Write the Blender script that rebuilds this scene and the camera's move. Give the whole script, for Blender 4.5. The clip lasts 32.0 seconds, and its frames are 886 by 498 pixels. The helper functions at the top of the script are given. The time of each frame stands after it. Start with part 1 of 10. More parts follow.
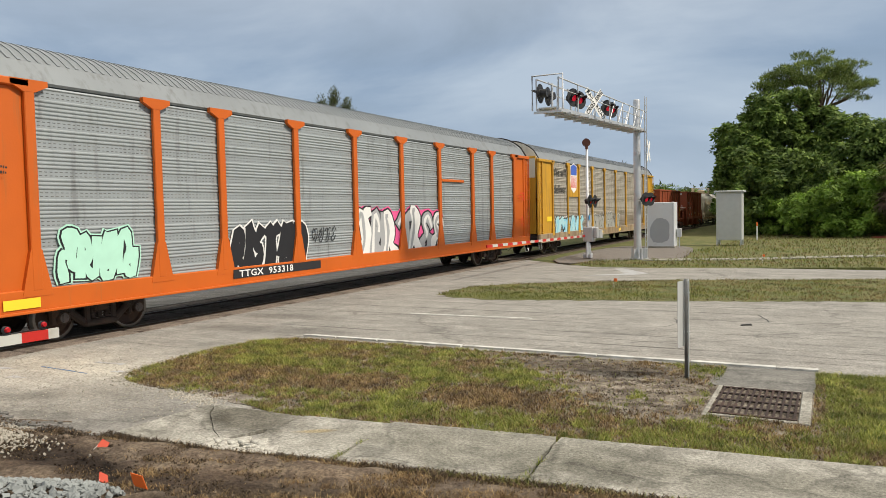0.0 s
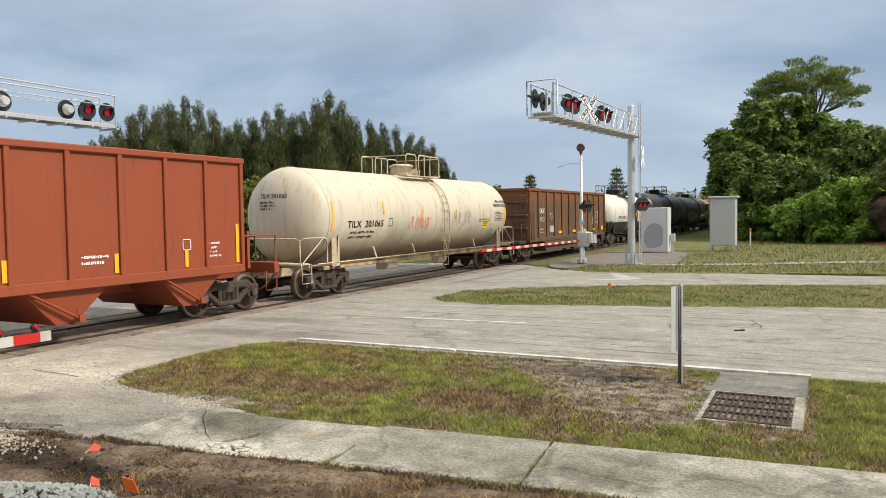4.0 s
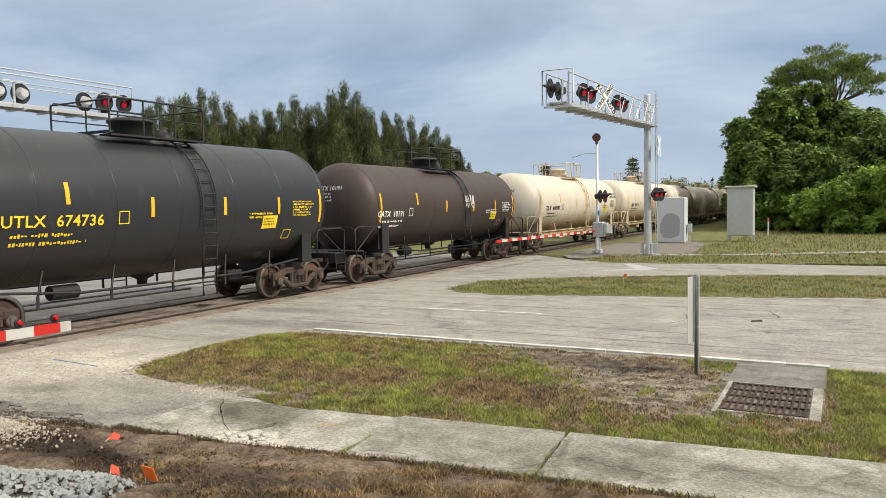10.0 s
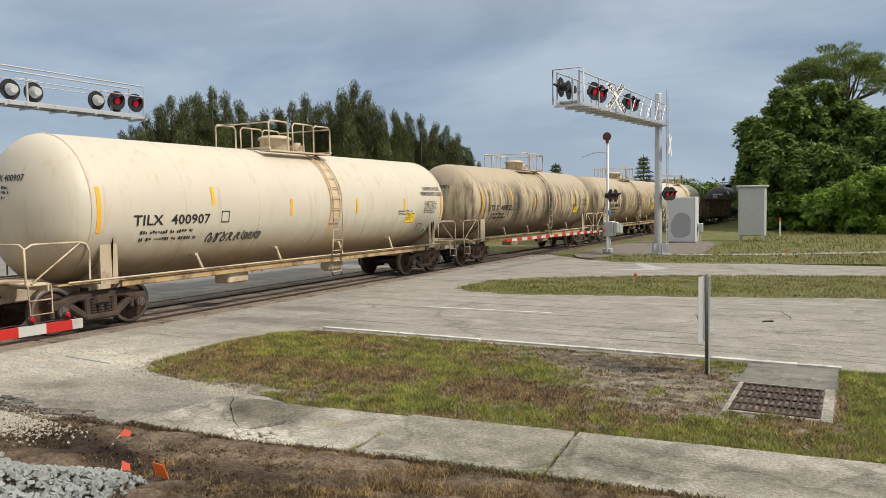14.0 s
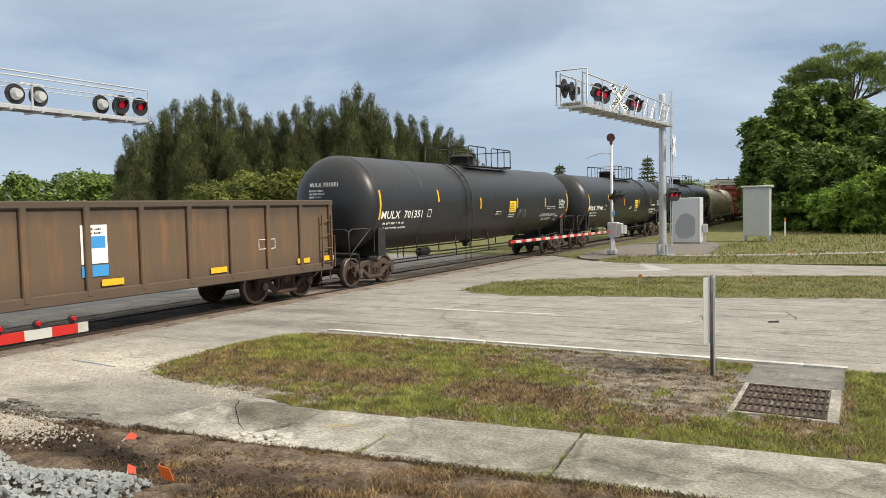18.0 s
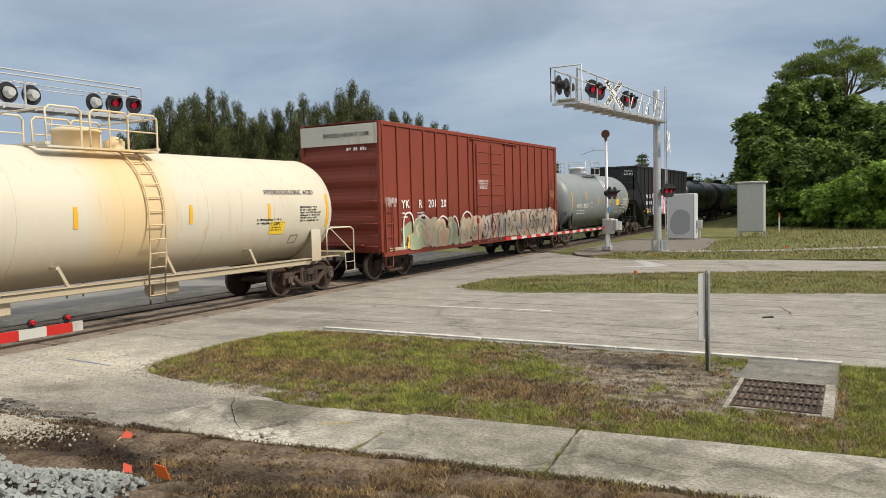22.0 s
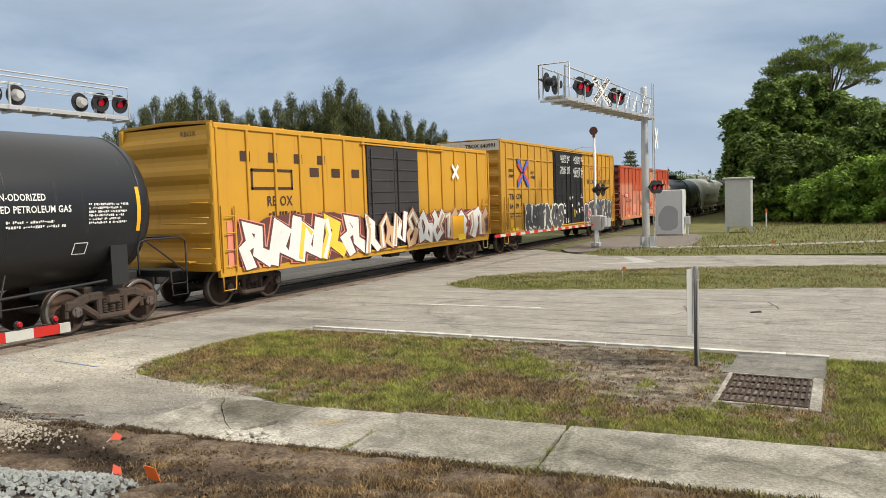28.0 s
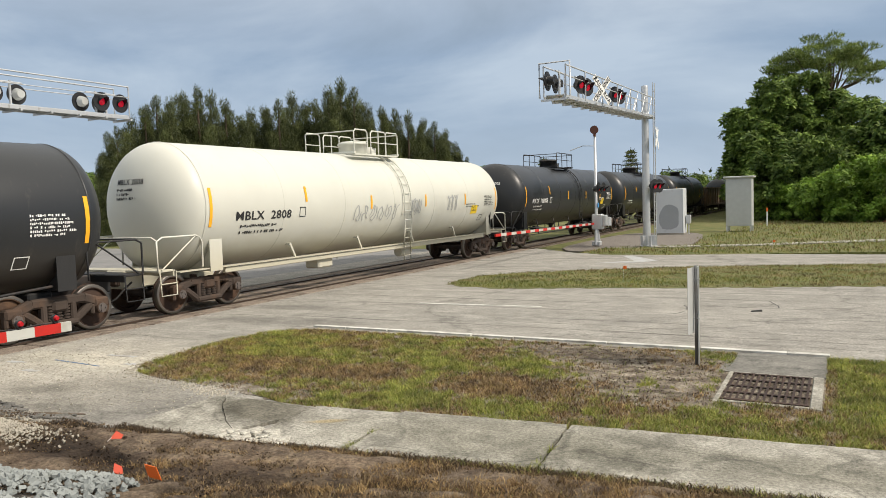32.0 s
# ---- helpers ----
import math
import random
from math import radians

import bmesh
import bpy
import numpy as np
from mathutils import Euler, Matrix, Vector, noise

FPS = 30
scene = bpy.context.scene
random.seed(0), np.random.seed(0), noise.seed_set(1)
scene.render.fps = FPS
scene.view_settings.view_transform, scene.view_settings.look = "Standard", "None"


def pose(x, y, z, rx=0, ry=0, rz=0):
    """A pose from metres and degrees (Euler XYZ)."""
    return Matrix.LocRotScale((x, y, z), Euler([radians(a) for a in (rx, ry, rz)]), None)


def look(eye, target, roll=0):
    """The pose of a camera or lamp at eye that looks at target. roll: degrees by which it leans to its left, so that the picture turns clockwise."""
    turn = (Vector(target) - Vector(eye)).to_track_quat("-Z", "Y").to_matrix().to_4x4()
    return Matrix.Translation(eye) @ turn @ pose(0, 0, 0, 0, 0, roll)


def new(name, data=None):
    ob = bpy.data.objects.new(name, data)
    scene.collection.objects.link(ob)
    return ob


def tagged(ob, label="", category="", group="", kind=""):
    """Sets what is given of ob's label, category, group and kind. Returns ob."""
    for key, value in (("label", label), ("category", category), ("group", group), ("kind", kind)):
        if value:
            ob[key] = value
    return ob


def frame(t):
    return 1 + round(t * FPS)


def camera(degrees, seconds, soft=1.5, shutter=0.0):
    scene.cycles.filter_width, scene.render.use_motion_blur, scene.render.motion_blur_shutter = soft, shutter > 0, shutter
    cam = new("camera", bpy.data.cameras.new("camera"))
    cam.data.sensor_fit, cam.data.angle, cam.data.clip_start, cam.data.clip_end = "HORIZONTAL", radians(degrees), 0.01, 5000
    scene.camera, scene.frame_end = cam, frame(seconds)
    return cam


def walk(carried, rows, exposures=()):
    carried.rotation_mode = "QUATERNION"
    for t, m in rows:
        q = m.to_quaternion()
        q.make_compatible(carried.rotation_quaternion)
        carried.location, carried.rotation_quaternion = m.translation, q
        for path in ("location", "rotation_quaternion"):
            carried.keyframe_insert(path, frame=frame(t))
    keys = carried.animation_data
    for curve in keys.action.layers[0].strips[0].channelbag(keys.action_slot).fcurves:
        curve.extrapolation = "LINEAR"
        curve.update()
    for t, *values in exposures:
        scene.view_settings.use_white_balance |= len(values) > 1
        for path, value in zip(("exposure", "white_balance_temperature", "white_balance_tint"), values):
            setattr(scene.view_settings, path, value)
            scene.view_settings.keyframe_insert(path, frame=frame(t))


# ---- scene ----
import itertools
from collections import namedtuple

# ------------------------------------------------------------------ camera
EYE = (14.432, 0.0, 2.4025)


def hand_held(yaw, tilt, roll):
    """Degrees: yaw to the left of the track's line, tilt below level, roll."""
    return Matrix.Translation(EYE) @ (Matrix.Rotation(radians(yaw), 4, "Z") @ Matrix.Rotation(radians(90 - tilt), 4, "X") @ Matrix.Rotation(radians(-roll), 4, "Z"))


PATH = [
    (0, 27.365, 2.913, 1.165),
    (0.5, 27.187, 2.754, 1.223),
    (1, 27.011, 2.687, 1.268),
    (1.5, 26.915, 2.686, 1.272),
    (2, 26.881, 2.731, 1.214),
    (2.5, 26.949, 2.747, 1.141),
    (3, 27.024, 2.703, 1.051),
    (3.5, 27.045, 2.616, 0.945),
    (5.5, 26.419, 2.636, 0.905),
    (6, 26.415, 2.716, 0.952),
    (6.5, 26.466, 2.763, 0.937),
    (7, 26.619, 2.730, 0.939),
    (7.5, 26.894, 2.689, 0.927),
    (8, 27.147, 2.692, 0.910),
    (8.5, 27.380, 2.819, 0.947),
    (9, 27.613, 2.988, 1.044),
    (9.5, 27.828, 3.159, 1.028),
    (10, 28.092, 3.295, 1.045),
    (10.5, 28.356, 3.361, 1.025),
    (11, 28.654, 3.383, 0.999),
    (11.5, 28.861, 3.358, 0.990),
    (12, 28.971, 3.317, 0.964),
    (12.5, 29.006, 3.321, 0.956),
    (13, 28.968, 3.351, 0.905),
    (13.5, 28.894, 3.366, 0.895),
    (14, 28.841, 3.365, 0.905),
    (14.5, 28.816, 3.306, 0.949),
    (16.5, 29.044, 3.202, 1.144),
    (17, 29.113, 3.204, 1.164),
    (17.5, 29.136, 3.234, 1.122),
    (18, 29.160, 3.212, 1.197),
    (18.5, 29.134, 3.195, 1.193),
    (19, 29.076, 3.154, 1.240),
    (19.5, 28.996, 3.162, 1.348),
    (20, 28.920, 3.194, 1.425),
    (20.5, 28.829, 3.274, 1.435),
    (21, 28.792, 3.353, 1.414),
    (21.5, 28.787, 3.414, 1.428),
    (22, 28.807, 3.444, 1.441),
    (22.5, 28.837, 3.435, 1.451),
    (23, 28.846, 3.404, 1.377),
    (23.5, 28.856, 3.350, 1.420),
    (24, 28.832, 3.315, 1.451),
    (24.5, 28.752, 3.285, 1.518),
    (25, 28.681, 3.260, 1.604),
    (25.5, 28.622, 3.225, 1.626),
    (27.5, 28.161, 3.508, 1.857),
    (28, 27.995, 3.627, 1.869),
    (28.5, 27.866, 3.709, 1.835),
    (29, 27.845, 3.775, 1.818),
    (29.5, 27.834, 3.815, 1.777),
    (30, 27.888, 3.814, 1.869),
    (30.5, 27.958, 3.860, 1.919),
    (31, 28.018, 3.876, 1.954),
    (31.5, 28.081, 3.844, 1.927),
    (32, 28.050, 3.699, 1.898),
]
cam = camera(61.305, 32.0, soft=0.6)
EXPOSURE = ((0, 0.04), (1, 0.0), (2, 0.07), (3, 0.17), (5, 0.22), (6, 0.20), (7, 0.26), (8, 0.26), (9, 0.10), (10, 0.25), (11, 0.10), (12, -0.10), (13, -0.10), (14, -0.04), (17, 0.06), (18, 0.24), (19, 0.30), (20, 0.30), (21, 0.25), (22, -0.02), (23, 0.10), (24, 0.18), (25, 0.27), (28, 0.15), (29, 0.0), (30, 0.05), (31, 0.09), (32, 0.12))
walk(cam, [(t, hand_held(a, b, c)) for t, a, b, c in PATH], EXPOSURE)

# ------------------------------------------------------------------ light
SUN_ELEV, SUN_AZ = 42.0, 8.0          # degrees; azimuth from the +x axis towards +y
sun = new("sun", bpy.data.lights.new("sun", "SUN"))
sun.data.energy, sun.data.angle, sun.data.color = 3.7, radians(6), (1.0, 0.90, 0.765)
ca, sa = math.cos(radians(SUN_AZ)), math.sin(radians(SUN_AZ))
ce, se = math.cos(radians(SUN_ELEV)), math.sin(radians(SUN_ELEV))
sun.matrix_world = look((60 * ca * ce, 60 * sa * ce, 60 * se), (0, 0, 0))

world = bpy.data.worlds.new("sky")
scene.world = world
world.use_nodes = True
wn, wl = world.node_tree.nodes, world.node_tree.links
wn.clear()


def wnode(kind, **sets):
    n = wn.new(kind)
    for k, v in sets.items():
        n.inputs[k].default_value = v
    return n


sky = wn.new("ShaderNodeTexSky")
sky.sky_type, sky.sun_disc = "NISHITA", False
sky.sun_elevation, sky.sun_rotation = radians(SUN_ELEV), radians(90 - SUN_AZ)
sky.air_density, sky.dust_density, sky.ozone_density = 1.0, 1.5, 1.5
tc = wn.new("ShaderNodeTexCoord")
mp = wn.new("ShaderNodeMapping")
mp.inputs["Scale"].default_value = (1.0, 1.0, 3.2)
wl.new(tc.outputs["Generated"], mp.inputs["Vector"])
cloud = wnode("ShaderNodeTexNoise", Scale=1.9, Detail=8.0, Roughness=0.55, Distortion=0.35)
wl.new(mp.outputs["Vector"], cloud.inputs["Vector"])
ramp = wn.new("ShaderNodeValToRGB")
ramp.color_ramp.elements[0].position, ramp.color_ramp.elements[0].color = 0.36, (0.27, 0.37, 0.50, 1)
ramp.color_ramp.elements[1].position, ramp.color_ramp.elements[1].color = 0.68, (0.58, 0.69, 0.82, 1)
e = ramp.color_ramp.elements.new(0.5)
e.color = (0.36, 0.475, 0.635, 1)
wl.new(cloud.outputs["Fac"], ramp.inputs["Fac"])
skyscale = wn.new("ShaderNodeMixRGB")
skyscale.blend_type = "MULTIPLY"
skyscale.inputs["Fac"].default_value = 1.0
skyscale.inputs["Color2"].default_value = (0.10, 0.10, 0.10, 1)
wl.new(sky.outputs["Color"], skyscale.inputs["Color1"])
mixc = wn.new("ShaderNodeMixRGB")
mixc.inputs["Fac"].default_value = 0.9
wl.new(skyscale.outputs["Color"], mixc.inputs["Color1"])
wl.new(ramp.outputs["Color"], mixc.inputs["Color2"])
# an overcast sky is brightest overhead
sepw = wn.new("ShaderNodeSeparateXYZ")
wl.new(tc.outputs["Generated"], sepw.inputs[0])
rise = wn.new("ShaderNodeMapRange")
rise.inputs[1].default_value, rise.inputs[2].default_value = 0.18, 0.95
wl.new(sepw.outputs["Z"], rise.inputs[0])
zen = wn.new("ShaderNodeMixRGB")
wl.new(rise.outputs[0], zen.inputs["Fac"])
# and pale with haze just over the horizon
haze = wn.new("ShaderNodeMapRange")
haze.inputs[1].default_value, haze.inputs[2].default_value, haze.inputs[3].default_value, haze.inputs[4].default_value = 0.02, 0.17, 0.55, 0.0
wl.new(sepw.outputs["Z"], haze.inputs[0])
low = wn.new("ShaderNodeMixRGB")
wl.new(haze.outputs[0], low.inputs["Fac"])
wl.new(mixc.outputs["Color"], low.inputs["Color1"])
low.inputs["Color2"].default_value = (0.60, 0.71, 0.83, 1)
wl.new(low.outputs["Color"], zen.inputs["Color1"])
zen.inputs["Color2"].default_value = (1.45, 1.38, 1.24, 1)
bg = wnode("ShaderNodeBackground", Strength=0.84)
wl.new(zen.outputs["Color"], bg.inputs["Color"])
wo = wn.new("ShaderNodeOutputWorld")
wl.new(bg.outputs["Background"], wo.inputs["Surface"])
scene.view_settings.exposure = 0.0

# ------------------------------------------------------------------ materials


def mat(name, col, rough=0.6, metal=0.0, var=0.18, scale=1.5, bump=0.15, bscale=30.0, dirt=None, amount=0.0, streak=False, emit=0.0, dscale=1.2, spec=0.4):
    """Painted or bare surface: two scales of tone, optional dirt in streaks or patches, fine relief."""
    m = bpy.data.materials.new(name)
    m.use_nodes = True
    n, l = m.node_tree.nodes, m.node_tree.links
    b = n["Principled BSDF"]
    b.inputs["Roughness"].default_value, b.inputs["Metallic"].default_value = rough, metal
    b.inputs["Specular IOR Level"].default_value = spec
    co = n.new("ShaderNodeTexCoord")
    info = n.new("ShaderNodeObjectInfo")
    add = n.new("ShaderNodeVectorMath")
    add.operation = "ADD"
    mul = n.new("ShaderNodeVectorMath")
    mul.operation = "SCALE"
    mul.inputs[0].default_value = (7.3, 11.1, 3.7)
    l.new(info.outputs["Random"], mul.inputs["Scale"])
    l.new(co.outputs["Object"], add.inputs[0])
    l.new(mul.outputs[0], add.inputs[1])
    big = n.new("ShaderNodeTexNoise")
    big.inputs["Scale"].default_value, big.inputs["Detail"].default_value = scale, 6.0
    l.new(add.outputs[0], big.inputs["Vector"])
    mix = n.new("ShaderNodeMixRGB")
    mix.inputs["Color1"].default_value = (*[c * (1 - var) for c in col], 1)
    mix.inputs["Color2"].default_value = (*[min(c * (1 + var), 1) for c in col], 1)
    l.new(big.outputs["Fac"], mix.inputs["Fac"])
    out = mix.outputs["Color"]
    if dirt:
        mp = n.new("ShaderNodeMapping")
        mp.inputs["Scale"].default_value = (4.0, 4.0, 0.35) if streak else (1, 1, 1)
        l.new(add.outputs[0], mp.inputs["Vector"])
        dn = n.new("ShaderNodeTexNoise")
        dn.inputs["Scale"].default_value, dn.inputs["Detail"].default_value, dn.inputs["Roughness"].default_value = dscale, 8.0, 0.65
        l.new(mp.outputs["Vector"], dn.inputs["Vector"])
        cr = n.new("ShaderNodeValToRGB")
        cr.color_ramp.elements[0].position = 0.62 - 0.25 * amount
        cr.color_ramp.elements[1].position = 0.80 - 0.2 * amount
        l.new(dn.outputs["Fac"], cr.inputs["Fac"])
        mx = n.new("ShaderNodeMixRGB")
        l.new(cr.outputs["Color"], mx.inputs["Fac"])
        l.new(out, mx.inputs["Color1"])
        mx.inputs["Color2"].default_value = (*dirt, 1)
        out = mx.outputs["Color"]
    l.new(out, b.inputs["Base Color"])
    if bump:
        fine = n.new("ShaderNodeTexNoise")
        fine.inputs["Scale"].default_value, fine.inputs["Detail"].default_value = bscale, 5.0
        l.new(co.outputs["Object"], fine.inputs["Vector"])
        bp = n.new("ShaderNodeBump")
        bp.inputs["Strength"].default_value, bp.inputs["Distance"].default_value = bump, 0.01
        l.new(fine.outputs["Fac"], bp.inputs["Height"])
        l.new(bp.outputs["Normal"], b.inputs["Normal"])
    if emit:
        b.inputs["Emission Color"].default_value, b.inputs["Emission Strength"].default_value = (*col, 1), emit
    return m


def banded(name, base, zones, rough=0.5, dirt=None, amount=0.3, spec=0.4):
    """Paint of a car body whose colour changes along it: zones are (axis, from, to, colour, soft, ragged)."""
    m = mat(name, base, rough=rough, var=0.08, scale=0.8, bump=0.05, bscale=60, dirt=dirt, amount=amount, streak=True, spec=spec)
    n, l = m.node_tree.nodes, m.node_tree.links
    b = n["Principled BSDF"]
    src = b.inputs["Base Color"].links[0].from_socket
    co = n.new("ShaderNodeTexCoord")
    sep = n.new("ShaderNodeSeparateXYZ")
    l.new(co.outputs["Object"], sep.inputs[0])
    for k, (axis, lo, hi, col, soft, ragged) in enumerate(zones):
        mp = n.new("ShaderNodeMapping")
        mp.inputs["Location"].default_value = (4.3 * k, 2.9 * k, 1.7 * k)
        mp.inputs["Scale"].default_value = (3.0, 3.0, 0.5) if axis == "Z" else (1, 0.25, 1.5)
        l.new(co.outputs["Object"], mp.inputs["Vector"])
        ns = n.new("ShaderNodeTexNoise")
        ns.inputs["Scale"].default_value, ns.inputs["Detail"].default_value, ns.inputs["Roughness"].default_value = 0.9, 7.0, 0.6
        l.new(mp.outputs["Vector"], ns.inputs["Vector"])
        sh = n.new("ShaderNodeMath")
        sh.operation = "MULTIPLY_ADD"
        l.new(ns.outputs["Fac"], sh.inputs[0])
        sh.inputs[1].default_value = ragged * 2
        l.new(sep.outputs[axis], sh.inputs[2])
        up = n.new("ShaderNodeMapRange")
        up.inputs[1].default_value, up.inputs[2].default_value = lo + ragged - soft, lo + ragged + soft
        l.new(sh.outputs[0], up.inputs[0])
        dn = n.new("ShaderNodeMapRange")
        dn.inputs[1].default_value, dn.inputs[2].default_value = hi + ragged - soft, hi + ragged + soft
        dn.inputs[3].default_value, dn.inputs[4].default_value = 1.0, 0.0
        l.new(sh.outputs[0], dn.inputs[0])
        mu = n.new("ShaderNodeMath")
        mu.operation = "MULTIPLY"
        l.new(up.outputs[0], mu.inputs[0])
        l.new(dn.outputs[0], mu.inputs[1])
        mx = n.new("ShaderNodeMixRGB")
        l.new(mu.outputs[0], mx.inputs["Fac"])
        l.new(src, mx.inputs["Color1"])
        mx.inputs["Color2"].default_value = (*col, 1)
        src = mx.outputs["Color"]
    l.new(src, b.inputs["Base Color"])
    return m


RUST = (0.16, 0.07, 0.035)
GRIME = (0.07, 0.055, 0.04)
M_TRUCK = mat("bogie_iron", (0.055, 0.040, 0.032), 0.85, var=0.4, scale=4, bump=0.4, dirt=(0.105, 0.062, 0.040), amount=0.55)
M_WHEEL = mat("wheel_iron", (0.06, 0.036, 0.026), 0.7, 0.2, var=0.4, scale=3, bump=0.2, dirt=(0.16, 0.09, 0.05), amount=0.5)
M_CAP = mat("bearing_cap_steel", (0.15, 0.13, 0.12), 0.55, 0.5, var=0.3, scale=5, dirt=(0.10, 0.06, 0.04), amount=0.4)
M_TREAD = mat("wheel_tread", (0.22, 0.2, 0.18), 0.45, 0.9, var=0.2)
M_STEEL = mat("galvanised", (0.62, 0.63, 0.63), 0.42, 0.7, var=0.15, scale=5, bump=0.05)
M_ALU = mat("aluminium_paint", (0.54, 0.55, 0.56), 0.42, 0.5, var=0.12, scale=2, bump=0.04, dirt=(0.3, 0.28, 0.25), amount=0.1, streak=True)
M_BLACKP = mat("black_paint", (0.018, 0.018, 0.02), 0.5, var=0.3)
M_DARKMETAL = mat("dark_metal", (0.03, 0.028, 0.027), 0.7, var=0.3, bump=0.2)
M_WHITE = mat("white_stencil", (0.78, 0.78, 0.76), 0.6, var=0.06, bump=0)
M_BLACK = mat("black_stencil", (0.02, 0.02, 0.022), 0.6, var=0.1, bump=0)
M_YELLOW = mat("yellow_reflector", (0.85, 0.42, 0.02), 0.5, var=0.08, bump=0)
M_SIGNY = mat("yellow_label", (0.85, 0.6, 0.03), 0.5, var=0.06, bump=0)
M_BLUEMARK = mat("worn_blue_mark", (0.10, 0.17, 0.30), 0.8, var=0.3, bump=0.2, dirt=(0.26, 0.26, 0.26), amount=0.5, dscale=8)
M_BLUE = mat("blue_label", (0.05, 0.28, 0.62), 0.5, var=0.06, bump=0)
M_RED = mat("red_reflective", (0.62, 0.03, 0.02), 0.45, var=0.08, bump=0)
M_LAMP = mat("red_lamp_glow", (0.62, 0.008, 0.03), 0.25, var=0.02, bump=0, emit=0.35)
M_LENS = mat("red_lens", (0.42, 0.012, 0.018), 0.2, var=0.05, bump=0)
M_ORANGEF = mat("orange_marker", (0.85, 0.17, 0.03), 0.6, var=0.1, bump=0)

# ------------------------------------------------------------------ mesh helpers


class Geo:
    """Collects faces of one part."""

    def __init__(self):
        self.v, self.f, self.s = [], [], []

    def add(self, vs, fs, smooth=False):
        k = len(self.v)
        self.v.extend(vs)
        for q in fs:
            self.f.append([i + k for i in q])
            self.s.append(smooth)
        return self

    def box(self, x, y, z, sx, sy, sz, c=0.0, rz=0.0, rx=0.0, ry=0.0):
        """Centre and full size; c: chamfer of the edges."""
        hx, hy, hz = sx / 2, sy / 2, sz / 2
        c = min(c, hx * 0.9, hy * 0.9, hz * 0.9)
        if c <= 0:
            vs = [(a * hx, b * hy, d * hz) for a in (-1, 1) for b in (-1, 1) for d in (-1, 1)]
            fs = [(0, 1, 3, 2), (4, 6, 7, 5), (0, 4, 5, 1), (2, 3, 7, 6), (0, 2, 6, 4), (1, 5, 7, 3)]
        else:
            vs, ix = [], {}
            for a in (-1, 1):
                for b in (-1, 1):
                    for d in (-1, 1):
                        for ax in range(3):
                            p = [a * hx, b * hy, d * hz]
                            for o in range(3):
                                if o != ax:
                                    p[o] -= c * (a, b, d)[o]
                            ix[a, b, d, ax] = len(vs)
                            vs.append(tuple(p))
            fs = []
            for ax in range(3):
                o1, o2 = [o for o in range(3) if o != ax]
                for sgn in (-1, 1):
                    ring = []
                    for u, w in ((-1, -1), (1, -1), (1, 1), (-1, 1)):
                        k = [0, 0, 0]
                        k[ax], k[o1], k[o2] = sgn, u, w
                        ring.append(ix[(*k, ax)])
                    flip = (sgn > 0) == (ax == 1)
                    fs.append(ring[::-1] if flip else ring)
                for u in (-1, 1):
                    for w in (-1, 1):
                        k0, k1 = [0, 0, 0], [0, 0, 0]
                        k0[ax], k1[ax] = -1, 1
                        k0[o1] = k1[o1] = u
                        k0[o2] = k1[o2] = w
                        fs.append([ix[(*k0, o1)], ix[(*k1, o1)], ix[(*k1, o2)], ix[(*k0, o2)]])
            for a in (-1, 1):
                for b in (-1, 1):
                    for d in (-1, 1):
                        fs.append([ix[a, b, d, 0], ix[a, b, d, 1], ix[a, b, d, 2]])
        if rx or ry or rz:
            r = Euler((radians(rx), radians(ry), radians(rz))).to_matrix()
            vs = [tuple(r @ Vector(p)) for p in vs]
        return self.add([(p[0] + x, p[1] + y, p[2] + z) for p in vs], fs)

    def tube(self, pts, r, n=6, closed=False):
        """A round bar along a line of points."""
        pts = [Vector(p) for p in pts]
        rings = []
        up = Vector((0, 0, 1))
        for i, p in enumerate(pts):
            d = (pts[min(i + 1, len(pts) - 1)] - pts[max(i - 1, 0)])
            d = d.normalized() if d.length > 1e-9 else up
            a = d.cross(up)
            if a.length < 0.05:
                a = d.cross(Vector((1, 0, 0)))
            a.normalize()
            b = d.cross(a)
            rings.append([tuple(p + a * (r * math.cos(t)) + b * (r * math.sin(t))) for t in [2 * math.pi * j / n for j in range(n)]])
        vs = [q for ring in rings for q in ring]
        fs = [(i * n + j, i * n + (j + 1) % n, (i + 1) * n + (j + 1) % n, (i + 1) * n + j) for i in range(len(pts) - 1) for j in range(n)]
        self.add(vs, fs, True)
        self.add(rings[0], [tuple(range(n))[::-1]])
        self.add(rings[-1], [tuple(range(n))])
        return self

    def cyl(self, p0, p1, r, n=16, r1=None):
        p0, p1 = Vector(p0), Vector(p1)
        r1 = r if r1 is None else r1
        d = (p1 - p0).normalized()
        a = d.cross(Vector((0, 0, 1)))
        if a.length < 0.05:
            a = d.cross(Vector((1, 0, 0)))
        a.normalize()
        b = d.cross(a)
        ring = lambda p, q: [tuple(p + a * (q * math.cos(t)) + b * (q * math.sin(t))) for t in [2 * math.pi * j / n for j in range(n)]]
        x, y = ring(p0, r), ring(p1, r1)
        self.add(x + y, [(j, (j + 1) % n, n + (j + 1) % n, n + j) for j in range(n)], True)
        self.add(x, [tuple(range(n))[::-1]])
        self.add(y, [tuple(range(n))])
        return self

